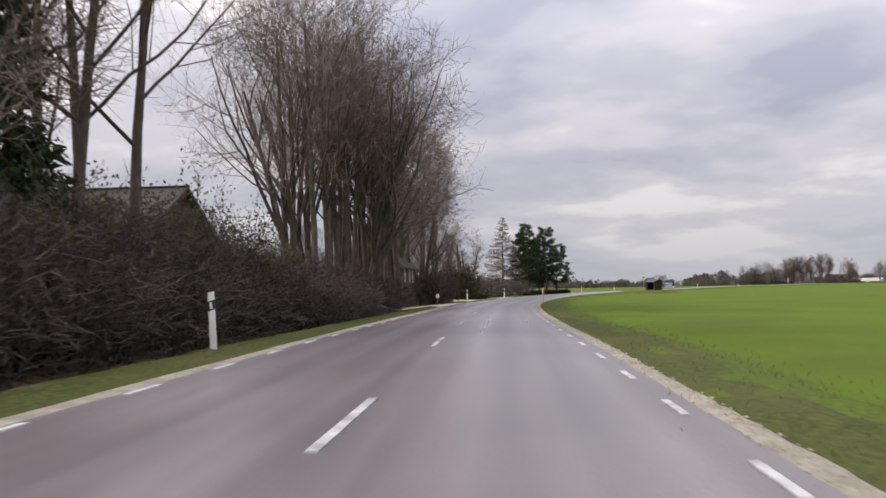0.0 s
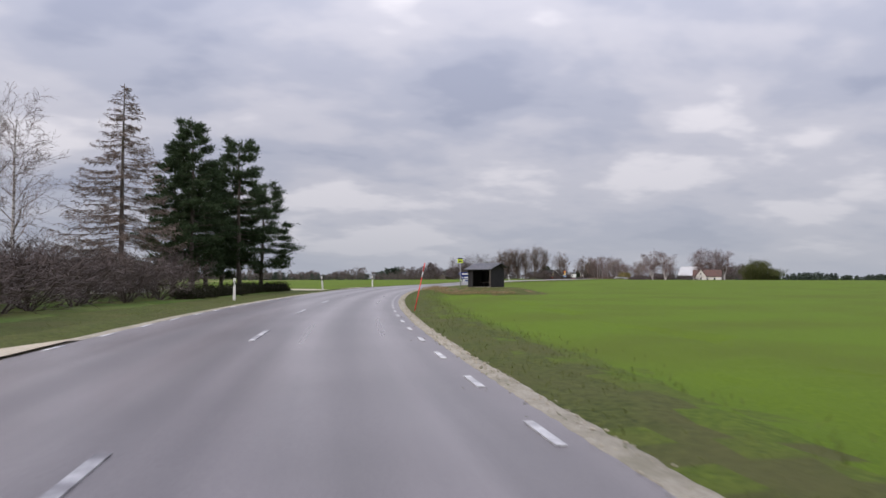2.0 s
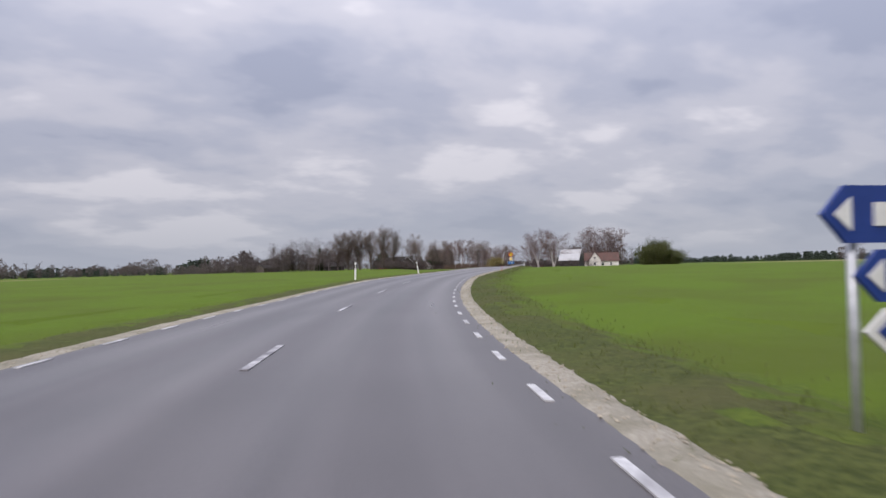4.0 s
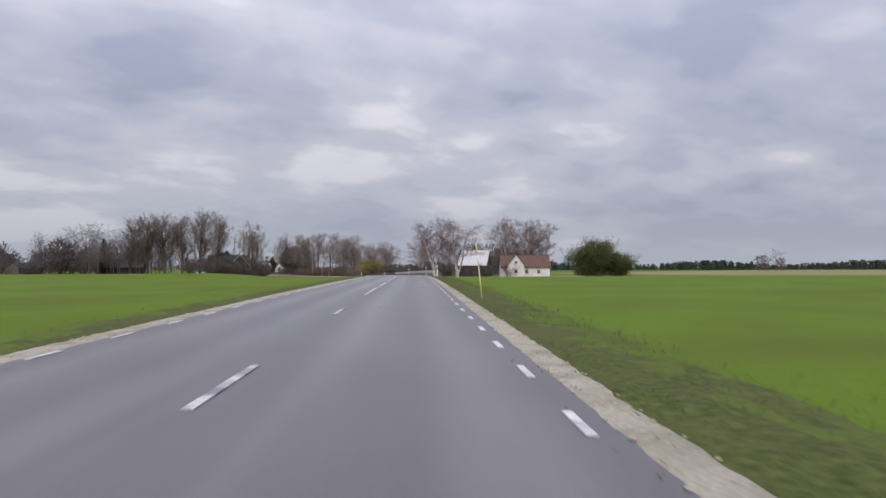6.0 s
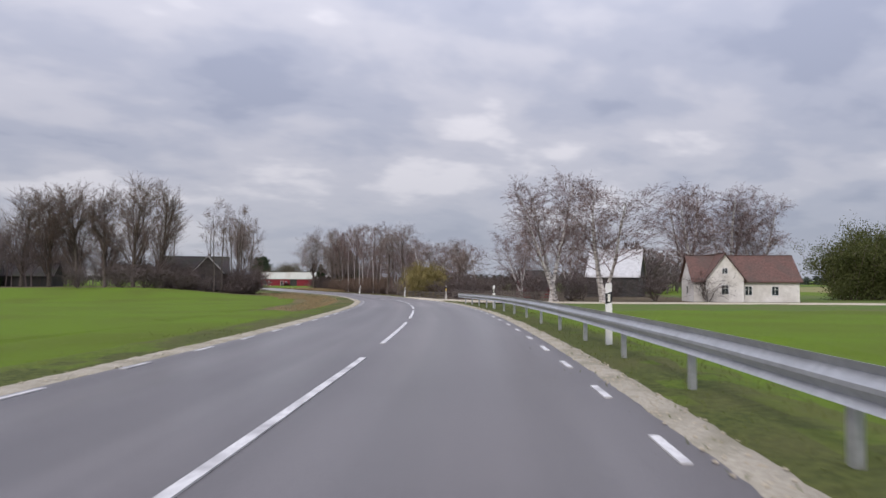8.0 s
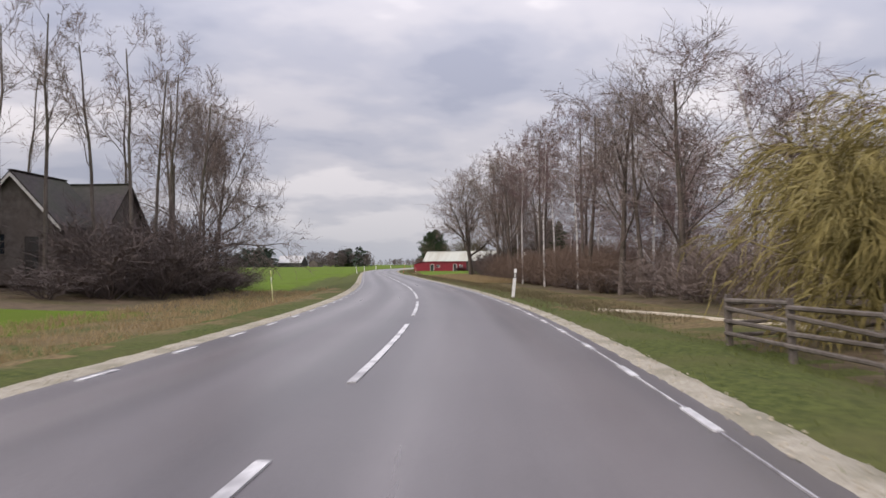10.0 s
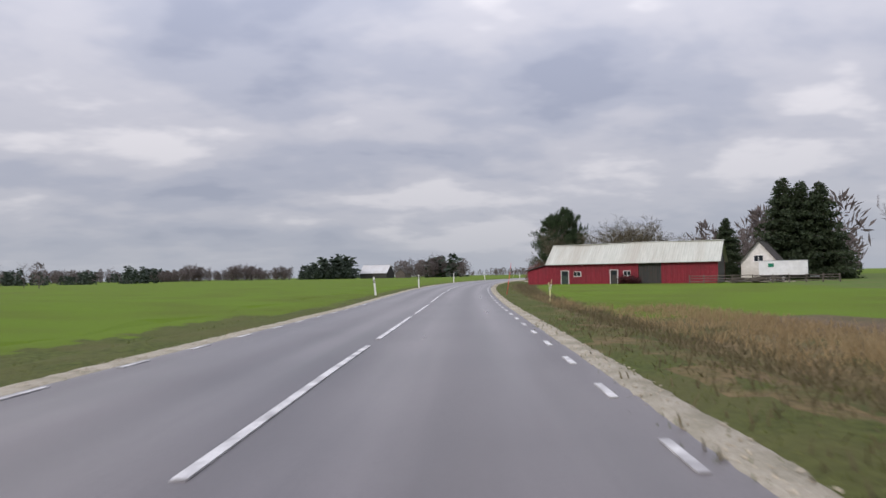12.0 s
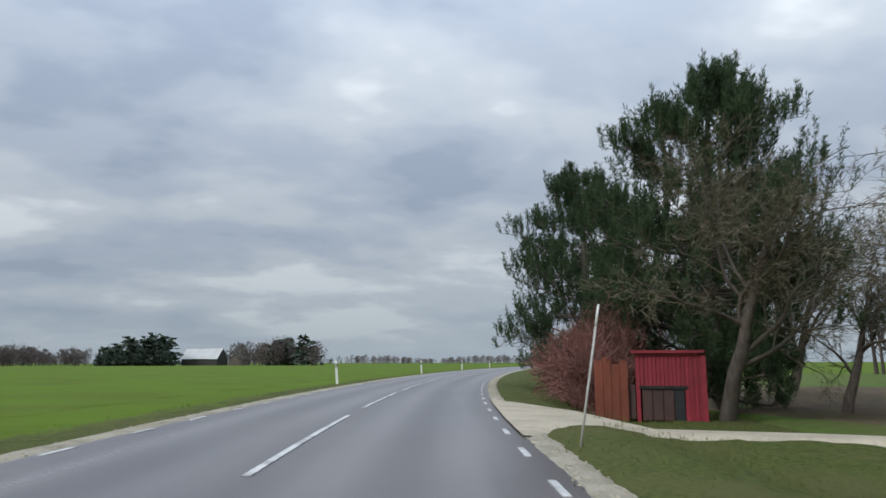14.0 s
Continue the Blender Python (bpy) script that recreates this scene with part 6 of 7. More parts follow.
# far farms
gable_house("far_farm", 229.0, 767.0, -35, 17, 9, 3.0, 7.4, "dark_door", "pale_roof", "far farm building with a pale roof")
gable_house("far_farm", 243.0, 760.0, 60, 9, 6, 2.6, 5.0, "grey_wall", "dark_roof", "far grey farmhouse among trees")
gable_house("far_house", 121.5, 367.0, 30, 7, 4, 1.6, 2.8, "grey_wall", "dark_roof", "far low grey house behind the fields")

# the white house at the barn
gable_house("white_house", 229.7, 425.2, -133, 6.0, 3.3, 2.0, 4.0, "white_wall", "dark_roof", "white rendered house with a steep gable", windows=[("l", 0, 2.0, 0.8, 0.55), ("r", 0, 2.0, 0.8, 0.55), ("f", -1, 0.8, 0.6, 0.7), ("b", -1, 0.8, 0.6, 0.7), ("b", 1, 0.8, 0.6, 0.7)])

# ---- the red barn ----


def strips(owner, x0, x1, z0, z1, holes, pitch, proud, thick):
    """A ribbed wall of upright strips, with holes (x0, x1, z0, z1) left open; z1 may be a function of x."""
    n = int(round((x1 - x0) / (pitch / 2)))
    for i in range(n):
        a, b = x0 + (x1 - x0) * i / n, x0 + (x1 - x0) * (i + 1) / n
        top = z1((a + b) / 2) if callable(z1) else z1
        spans = [(z0, top)]
        for hx0, hx1, hz0, hz1 in holes:
            if hx0 <= (a + b) / 2 <= hx1:
                nxt = []
                for s0, s1 in spans:
                    if hz0 > s0:
                        nxt.append((s0, min(hz0, s1)))
                    if hz1 < s1:
                        nxt.append((max(hz1, s0), s1))
                spans = nxt
        y = -proud if i % 2 else 0.0
        for s0, s1 in spans:
            if s1 - s0 > 0.01:
                part("board", box(a, b, y, thick, s0, s1), M["red_sheet"], owner)


def red_barn():
    ob = thing("red_barn", 212.83, 425.13, -0.63, -40.0, "long red barn with a weathered pale sheet roof", "barn")
    X0, X1, H, R, D = -6.2, 9.95, 2.25, 4.05, 4.6
    holes = [(-4.98, -4.13, -1, 1.47), (-3.68, -2.88, 0.82, 1.35), (0.0, 0.8, -1, 1.47), (1.31, 2.06, 0.82, 1.35), (2.75, 4.92, -1, 2.2)]
    strips(ob, X0, X1, -0.25, H, holes, 0.16, 0.042, 0.12)
    part("back_wall", box(X0, X1, D - 0.12, D, -0.25, H), M["red_sheet"], ob)
    for q in (X0, X1 - 0.12):
        part("end_wall", prism([(0.12, -0.25), (D - 0.12, -0.25), (D - 0.12, H), (D / 2, R - 0.1), (0.12, H)], 0.12, "x", q), M["red_sheet"] if q < 0 else M["dark_door"], ob)
    part("floor", box(X0 + 0.1, X1 - 0.1, 0.1, D - 0.1, -0.25, 0.02), M["leaf_litter"], ob)
    # ribbed roof sheets
    k = (R - H) / (D / 2)
    for sgn, name in ((-1, "roof_front"), (1, "roof_back")):
        V, F = [], []
        xs = np.arange(X0 - 0.35, X1 + 0.4, 0.115)
        for i, x in enumerate(xs):
            for q in (0.0, 1.0):
                yy = D / 2 + sgn * (D / 2 + 0.3) * q
                zz = R - k * (D / 2 + 0.3) * q + (0.03 if i % 2 else 0.0)
                sag = -0.05 * math.sin((x - X0) * 0.5) * (1 - q)
                V += [(x, yy, zz + sag + 0.04), (x, yy, zz + sag)]
        for i in range(len(xs) - 1):
            a, b = i * 4, (i + 1) * 4
            F += [(a, b, b + 2, a + 2), (a + 1, a + 3, b + 3, b + 1), (a + 2, b + 2, b + 3, a + 3), (a, a + 1, b + 1, b)]
        part(name, mesh_of(name, V, F, M["roof_sheet"]), None, ob, "weathered pale ribbed roof sheet")
    part("ridge_cap", box(X0 - 0.35, X1 + 0.35, D / 2 - 0.14, D / 2 + 0.14, R + 0.0, R + 0.07, bevel=0.02), M["roof_sheet"], ob)
    part("eave_board", box(X0 - 0.3, X1 + 0.3, -0.06, -0.03, H - 0.16, H - 0.02), M["dark_door"], ob, "dark eave board")
    for a, b, m in ((-4.98, -4.13, "green_door"), (0.0, 0.8, "dark_door")):
        d = new("door")
        d.parent = ob
        part("leaf", box(a + 0.05, b - 0.05, 0.02, 0.07, 0.02, 1.42, bevel=0.004), M[m], d)
        bm = box(a, a + 0.06, -0.045, 0.1, 0, 1.47)
        box(b - 0.06, b, -0.045, 0.1, 0, 1.47, bm)
        box(a + 0.06, b - 0.06, -0.044, 0.1, 1.41, 1.47, bm)
        part("frame", bm, M["white_paint"], d, "white door frame")
        part("handle", box(b - 0.16, b - 0.12, -0.01, 0.02, 0.68, 0.78, bevel=0.004), M["steel"], d)
        part("pane", box(a + 0.18, b - 0.18, 0.012, 0.02, 0.95, 1.3), M["glass"], d)
    for a, b in ((-3.68, -2.88), (1.31, 2.06)):
        window(ob, (a + b) / 2, 0.88, b - a - 0.12, 0.42, 0.0, bars=1)
    g = new("sliding_door")
    g.parent = ob
    for i in range(9):
        a = 2.78 + 2.12 * i / 9
        part("board", box(a, a + 2.12 / 9 - 0.012, 0.03 + 0.008 * (i % 2), 0.075, 0.03, 2.16), M["dark_door"], g)
    part("track", box(2.6, 5.1, -0.06, -0.02, 2.16, 2.24), M["dark_door"], g)
    part("roof_mast", rod((4.0, D / 2, R), (4.0, D / 2, R + 1.0), 0.03), M["steel"], ob, smooth=True)
    part("roof_vent", box(-1.3, -1.15, D / 2 - 0.1, D / 2 + 0.1, R, R + 0.18), M["dark_door"], ob)
    # lean-to at the road end
    lean = new("lean_to")
    lean.parent = ob
    strips(lean, -8.9, -6.22, -0.3, lambda x: 1.45 + (x + 8.9) * 0.235, [], 0.2, 0.028, 0.1)
    for b in list(lean.children):
        b.matrix_basis = Matrix.Translation((-6.22, 0, 0)) @ Matrix.Rotation(radians(-16), 4, "Z") @ Matrix.Translation((6.22, 0, 0))
    part("end_wall", box(-8.85, -8.75, 0.85, 4.3, -0.3, 1.42), M["red_sheet"], lean)
    part("back_wall", box(-8.75, -6.2, 4.2, 4.3, -0.3, 1.5), M["red_sheet"], lean)
    V = [(-9.1, 0.62, 1.46), (-6.2, -0.25, 2.12), (-6.2, 4.5, 2.12), (-9.1, 4.5, 1.46)]
    V += [(a, b, c + 0.06) for a, b, c in V]
    part("roof", mesh_of("roof", V, [(3, 2, 1, 0), (4, 5, 6, 7), (0, 1, 5, 4), (1, 2, 6, 5), (2, 3, 7, 6), (3, 0, 4, 7)], M["dark_roof"]), None, lean, "dark lean-to roof")


red_barn()
M["maroon_leaf"] = mat("maroon_leaves", (0.045, 0.012, 0.014), (0.11, 0.028, 0.03), grain=2, bump=0, thin=0.3)
plant("maroon_a", "maroon_bush", lambda: leafy_bush(37, 0.75, 1.5, "maroon_leaf", "twig_brown", stems=9, leaf=(0.12, 0.07), per=14), [(213.5, 423.6, 0, 1.0, 1.0), (214.2, 423.0, 70, 1.0, 0.9)],
      "low maroon bush beside the barn's sliding door", "shrub")


def box_trailer(x, y, turn):
    z = land(x, y)
    ob = thing("box_trailer", x, y, z, turn, "white box trailer standing beside the white house", "trailer")
    part("body", box(-2.1, 2.1, -0.85, 0.85, 0.55, 1.95, bevel=0.03), M["trailer"], ob)
    part("chassis", box(-2.0, 2.3, -0.5, 0.5, 0.40, 0.55), M["rubber"], ob)
    part("roof_edge", box(-2.12, 2.12, -0.87, 0.87, 1.93, 1.98, bevel=0.01), M["steel"], ob)
    part("hatch", box(-1.3, -0.8, -0.875, -0.85, 1.35, 1.7, bevel=0.01), mat("green_hatch", (0.0, 0.13, 0.07), (0.01, 0.2, 0.11), grain=4, rough=0.5), ob, "green hatch")
    part("drawbar", box(2.1, 3.1, -0.05, 0.05, 0.40, 0.48), M["steel"], ob)
    for wx in (-1.1, 0.0):
        for wy in (-0.78, 0.78):
            w = part("wheel", rod((wx, wy - 0.1, 0.3), (wx, wy + 0.1, 0.3), 0.31, sides=20), M["rubber"], ob)
            part("rim", rod((wx, wy - 0.11, 0.3), (wx, wy + 0.11, 0.3), 0.16, sides=14), M["steel"], w)


box_trailer(228.3, 420.3, -35)


def wood_pile(x, y, turn, seed, label):
    rng = random.Random(seed)
    ob = thing("timber_pile", x, y, land(x, y), turn, label, "timber pile")
    for i in range(16):
        yy, zz = rng.uniform(-0.5, 0.5), 0.06 + rng.uniform(0, 0.4)
        a = rng.uniform(-0.25, 0.25)
        part("plank", box(-1.4 + a, 1.4 + a, yy - 0.07, yy + 0.07, zz - 0.02, zz + 0.02), M["grey_wood"], ob).rotation_euler = (0, rng.uniform(-0.12, 0.12), rng.uniform(-0.4, 0.4))
    for q in (-1, 1):
        part("bearer", box(q - 0.06, q + 0.06, -0.7, 0.7, -0.03, 0.07), M["grey_wood"], ob)


wood_pile(221.8, 416.2, -40, 1, "untidy pile of grey planks beside the barn")
wood_pile(224.6, 417.2, -20, 2, "untidy pile of grey planks beside the trailer")
rail_fence("rail_fence", [(217.4, 418.4), (220.2, 416.2), (223.0, 414.6), (228, 412.6)], 3, 0.7, "weathered grey rail fence beside the barn", gap=1.3, seed=6)

# ---- the bus shelter ----


def bus_shelter():
    x, y = 24.85, 91.55
    ob = thing("bus_shelter", x, y, land(x, y) + 0.5, -63, "dark tarred wooden bus shelter with a ribbed metal roof", "bus shelter")
    W, D = 1.02, 0.79
    part("back_wall", box(-W, W, D - 0.06, D, -0.3, 1.36), M["black_wood"], ob)
    for q in (-W, W - 0.06):
        part("side_wall", prism([(-D, -0.3), (D - 0.06, -0.3), (D - 0.06, 1.36), (0.25, 1.62), (-D, 1.34)], 0.06, "x", q), M["black_wood"], ob)
    for i in range(9):
        z = -0.1 + 0.16 * i
        part("board", box(-W + 0.06, W - 0.06, D - 0.085, D - 0.06, z, z + 0.145), M["black_wood"], ob)
    part("corner_post", box(W - 0.05, W + 0.03, -D - 0.04, -D + 0.04, -0.3, 1.34, bevel=0.006), M["grey_wood"], ob, "silver-grey corner post")
    part("corner_post", box(-W - 0.03, -W + 0.05, -D - 0.04, -D + 0.04, -0.3, 1.34, bevel=0.006), M["black_wood"], ob)
    part("front_panel", box(-W + 0.06, -W + 0.42, -D - 0.02, -D + 0.03, -0.3, 1.3), M["black_wood"], ob)
    part("bench", box(-W + 0.1, W - 0.1, D - 0.42, D - 0.1, 0.28, 0.33, bevel=0.008), M["grey_wood"], ob)
    for q in (-0.7, 0.7):
        part("bench_leg", box(q - 0.04, q + 0.04, D - 0.38, D - 0.14, -0.2, 0.28), M["black_wood"], ob)
    part("floor", box(-W, W, -D, D - 0.06, -0.3, -0.02), M["concrete"], ob)
    for sgn in (-1, 1):
        V, F = [], []
        xs = np.arange(-W - 0.22, W + 0.23, 0.08)
        far = -D - 0.24 if sgn < 0 else D + 0.2
        drop = 1.66 - 0.34 * abs(far - 0.2) / 0.95
        for i, q in enumerate(xs):
            r = 0.025 if i % 3 == 0 else 0.0
            V += [(q, 0.2, 1.70 + r), (q, far, drop + 0.02 + r), (q, 0.2, 1.66), (q, far, drop - 0.02)]
        for i in range(len(xs) - 1):
            a, b = 4 * i, 4 * i + 4
            F += [(a, b, b + 1, a + 1), (a + 2, a + 3, b + 3, b + 2), (a + 1, b + 1, b + 3, a + 3)]
        F += [(0, 1, 3, 2), (len(V) - 4, len(V) - 2, len(V) - 1, len(V) - 3)]
        part("roof", mesh_of("roof", V, F, M["slate_roof"]), None, ob, "dark grey ribbed metal roof")


bus_shelter()


def earth_mound(x, y, turn, wide, deep, high, label):
    """A low uneven bank with a flat top."""
    rng = np.random.RandomState(5)
    n, rings = 60, ((0.0, 1.0), (0.35, 1.0), (0.5, 0.98), (0.6, 0.9), (0.7, 0.76), (0.8, 0.58), (0.9, 0.4), (1.0, 0.22), (1.1, 0.06), (1.22, -0.12), (1.35, -0.3))
    V, F = [], []
    z0 = land(x, y)
    for k, (r, h) in enumerate(rings):
        for i in range(n):
            a = 2 * math.pi * i / n
            q = r * (1 + (rng.uniform(-0.03, 0.03) if k > 1 else 0))
            V.append((wide * q * math.cos(a), deep * q * math.sin(a), high * h + (rng.uniform(-0.03, 0.03) if 2 < k < 9 else 0)))
    for k in range(len(rings) - 1):
        for i in range(n):
            F.append((k * n + i, (k + 1) * n + i, (k + 1) * n + (i + 1) % n, k * n + (i + 1) % n))
    slots = [1 if rng.uniform() < 0.25 + 0.07 * k else 0 for k in range(len(rings) - 1) for i in range(n)]
    ob = part("earth_mound", mesh_of("earth_mound", V, F, [M["tawny"], M["verge"]], smooth=True, slots=slots), None)
    ob.matrix_basis = pose(x, y, z0, 0, 0, turn)
    return tagged(ob, label, "earth bank", kind="structure")


earth_mound(24.85, 91.55, -56.7, 4.2, 3.0, 0.47, "low bank of rough brown grass under the bus shelter")

# ---- the red shed by the drive ----


M["rust_board"] = mat("rusty_red_boards", (0.15, 0.042, 0.026), (0.27, 0.082, 0.048), grain=4, patch=0.6, tint=(0.10, 0.035, 0.025), amount=0.6, stretch=(1, 1, 0.3))


def drive_shed():
    x, y = 212.3, 442.4
    ob = thing("red_hut", x, y, land(x, y), -44, "small red corrugated hut beside the gravel drive", "shed")
    strips(ob, -0.72, 0.62, -0.1, lambda q: 1.42 + 0.04 * q, [(-0.62, 0.28, -1, 0.68)], 0.085, 0.02, 0.05)
    part("back_wall", box(-0.7, 0.6, 0.85, 0.9, -0.1, 1.4), M["red_sheet"], ob)
    for q in (-0.72, 0.57):
        part("side_wall", box(q, q + 0.05, 0.05, 0.85, -0.1, 1.4), M["red_sheet"], ob)
    part("roof", box(-0.8, 0.7, -0.12, 1.0, 1.41, 1.47), M["red_sheet"], ob)
    part("edge_post", box(0.62, 0.72, -0.05, 0.04, -0.1, 1.36), M["red_sheet"], ob)
    for i in range(4):
        a = -0.6 + i * 0.22
        part("board", box(a, a + 0.205, 0.0, 0.03, 0.0, 0.66), M["brown_wood"] if i < 3 else M["black_plastic"], ob)
    part("lintel", box(-0.66, 0.34, -0.04, 0.0, 0.66, 0.72), M["black_wood"], ob)
    part("gate_panel", box(-1.02, -0.74, -0.03, 0.0, 0.02, 0.74, bevel=0.006), M["brown_wood"], ob, "weathered brown panel")
    x, y = 211.3, 443.05
    b = thing("board_stack", x, y, land(x, y), -20, "rusty orange upright boards behind the red hut", "boards")
    for i in range(4):
        part("board", box(-0.4 + 0.18 * i, -0.23 + 0.18 * i, -0.03, 0.03, -0.05, 1.25 + 0.08 * math.sin(i * 2.1)), M["rust_board"], b)


drive_shed()
x_, y_ = 8.35, 103.7
bench = thing("garden_bench", x_, y_, land(x_, y_), heading(100) - 25, "small weathered wooden bench under the pines", "bench")
part("seat", box(-0.6, 0.6, -0.2, 0.2, 0.38, 0.42, bevel=0.006), M["grey_wood"], bench)
part("backrest", box(-0.6, 0.6, 0.2, 0.24, 0.5, 0.72, bevel=0.006), M["grey_wood"], bench)
for q in (-0.5, 0.5):
    part("leg", box(q - 0.04, q + 0.04, -0.18, 0.24, -0.05, 0.38), M["grey_wood"], bench)

# ---- low hedges, dry grass, far woods ----
plant("lowhedge", "clipped_hedge", lambda: leafy_bush(33, 0.7, 1.6, "box_leaf", "twig_hedge", stems=12, leaf=(0.07, 0.04), per=16), beside([(84 + i * 1.5, -9.2 - 0.03 * i, 1, 1) for i in range(15)] + [(58, -8.6, 1.2, 0.9), (57, -8.9, 1.2, 0.8), (59.5, -8.3, 1.1, 0.8)], 31),
      "low dark clipped hedge beside the verge", "hedge", "low hedge under the pines")


def tufts(name, spots, height, width, blades, material, seed, label, wide=0.010):
    """Loose grass: thin blades that lean from each spot."""
    rng = np.random.RandomState(seed)
    P = np.asarray(spots)
    n = len(P) * blades
    base = np.repeat(P, blades, 0) + np.concatenate([rng.normal(size=(n, 2)) * width, np.zeros((n, 1))], 1)
    tip = base + np.concatenate([rng.normal(size=(n, 2)) * height * 0.45, (height * rng.uniform(0.5, 1.15, (n, 1)))], 1)
    mid = base * 0.5 + tip * 0.5 + np.array((0, 0, 1.0)) * height * 0.12
    a = rng.uniform(0, 2 * math.pi, n)
    w = np.stack([np.cos(a), np.sin(a), np.zeros(n)], 1) * wide
    V = np.stack([base - w, base + w, mid + w * 0.8, tip, mid - w * 0.8], 1).reshape(-1, 3)
    i = np.arange(n) * 5
    faces = [(k, k + 1, k + 2, k + 4) for k in i] + [(k + 4, k + 2, k + 3) for k in i]
    return tagged(part(name, mesh_of(name, V, faces, material), None), label, "grass", kind="stuff")


def strewn(s0, s1, lat0, lat1, count, seed):
    rng = np.random.RandomState(seed)
    out = []
    s, l = rng.uniform(s0, s1, count), rng.uniform(lat0, lat1, count)
    a = np.interp(s, RS, RT)
    x, y = np.interp(s, RS, RX) + l * np.cos(a), np.interp(s, RS, RY) + l * np.sin(a)
    z = land(x, y)
    return np.stack([x, y, z - 0.03], 1)


M["straw"] = mat("straw_grass", (0.22, 0.16, 0.08), (0.42, 0.315, 0.165), grain=3, bump=0, thin=0.5)
M["pale_straw"] = mat("pale_straw_grass", (0.29, 0.215, 0.11), (0.48, 0.37, 0.20), grain=3, bump=0, thin=0.5)
M["brown_blade"] = mat("brown_dead_grass", (0.090, 0.076, 0.039), (0.185, 0.152, 0.078), grain=3, bump=0, thin=0.4)
M["blade"] = mat("grass_blades", (0.092, 0.110, 0.028), (0.165, 0.180, 0.056), grain=2, bump=0, thin=0.5)
tufts("dry_grass", np.concatenate([strewn(404, 440, 7.1, 9.4, 600, 18), strewn(410, 442, 5.8, 6.9, 110, 38), strewn(438, 452, 4.6, 6.1, 70, 2)]), 0.26, 0.16, 12, M["straw"], 1, "tall straw-coloured dry grass in the ditch")
tufts("dry_grass", np.concatenate([strewn(396, 426, 8.6, 10.2, 600, 31), strewn(397, 424, 6.9, 9.2, 1300, 33)]), 0.46, 0.22, 12, M["pale_straw"], 11, "pale straw-coloured grass lying along the wood's edge")
tufts("dry_grass", np.concatenate([strewn(340, 381, -9.5, -4.4, 900, 4), strewn(300, 340, -7.0, -4.4, 250, 5)]), 0.22, 0.14, 10, M["straw"], 2, "short dry grass on the bank")
tufts("dry_grass", strewn(92, 103, 3.6, 9.5, 420, 19) + np.array((0, 0, 0.12)), 0.22, 0.25, 10, M["straw"], 7, "rough dry grass round the bus shelter")
tufts("dry_grass", np.concatenate([strewn(430, 486, 4.35, 6.2, 1500, 41), strewn(356, 430, 3.7, 7.0, 2400, 42)]), 0.13, 0.42, 11, M["brown_blade"], 12, "brown dead grass and stalks in the ditch")
tufts("verge_blades", np.concatenate([strewn(-30, 300, 3.15, 4.4, 4200, 6), strewn(300, 352, 3.3, 7, 1200, 16), strewn(352, 484, 3.2, 4.1, 1300, 17), strewn(484, 530, 3.3, 8.0, 1500, 7)]), 0.075, 0.4, 8, M["blade"], 3, "rough green grass of the verge", 0.006)
tufts("verge_blades", np.concatenate([strewn(-30, 300, -4.5, -3.05, 1500, 8), strewn(381, 560, -5.2, -3.05, 900, 9)]), 0.065, 0.35, 8, M["blade"], 4, "rough green grass of the verge", 0.006)


def loose_stones(name, s0, s1, lat0, lat1, count, seed, label):
    """Small stones strewn over the shoulder, one mesh."""
    rng = np.random.RandomState(seed)
    s = rng.uniform(s0, s1, count)
    l = lat0 + (lat1 - lat0) * rng.uniform(0, 1, count)
    a = np.interp(s, RS, RT)
    c = np.stack([np.interp(s, RS, RX) + l * np.cos(a), np.interp(s, RS, RY) + l * np.sin(a), np.interp(s, RS, RZ) - 0.034], 1)
    r = rng.uniform(0.006, 0.02, (count, 1, 1))
    o = np.array(((1, 0, 0), (0, 1, 0), (-1, 0, 0), (0, -1, 0), (0, 0, 0.8), (0, 0, -0.5)), float)
    V = (c[:, None] + o[None] * r * rng.uniform(0.6, 1.3, (count, 6, 1))).reshape(-1, 3)
    tri = np.array(((0, 1, 4), (1, 2, 4), (2, 3, 4), (3, 0, 4), (1, 0, 5), (2, 1, 5), (3, 2, 5), (0, 3, 5)))
    F = (tri[None] + np.arange(count)[:, None, None] * 6).reshape(-1, 3)
    return tagged(part(name, mesh_of(name, V, F.tolist(), M["gravel"]), None), label, "gravel", kind="stuff")


loose_stones("loose_gravel", -30, 110, 2.76, 3.02, 3000, 51, "loose pale stones along the shoulder")
loose_stones("loose_gravel", 110, 530, 2.74, 3.1, 9000, 52, "loose pale stones along the shoulder")
loose_stones("loose_gravel", 118, 530, -3.12, -2.76, 6000, 53, "loose pale stones along the shoulder")


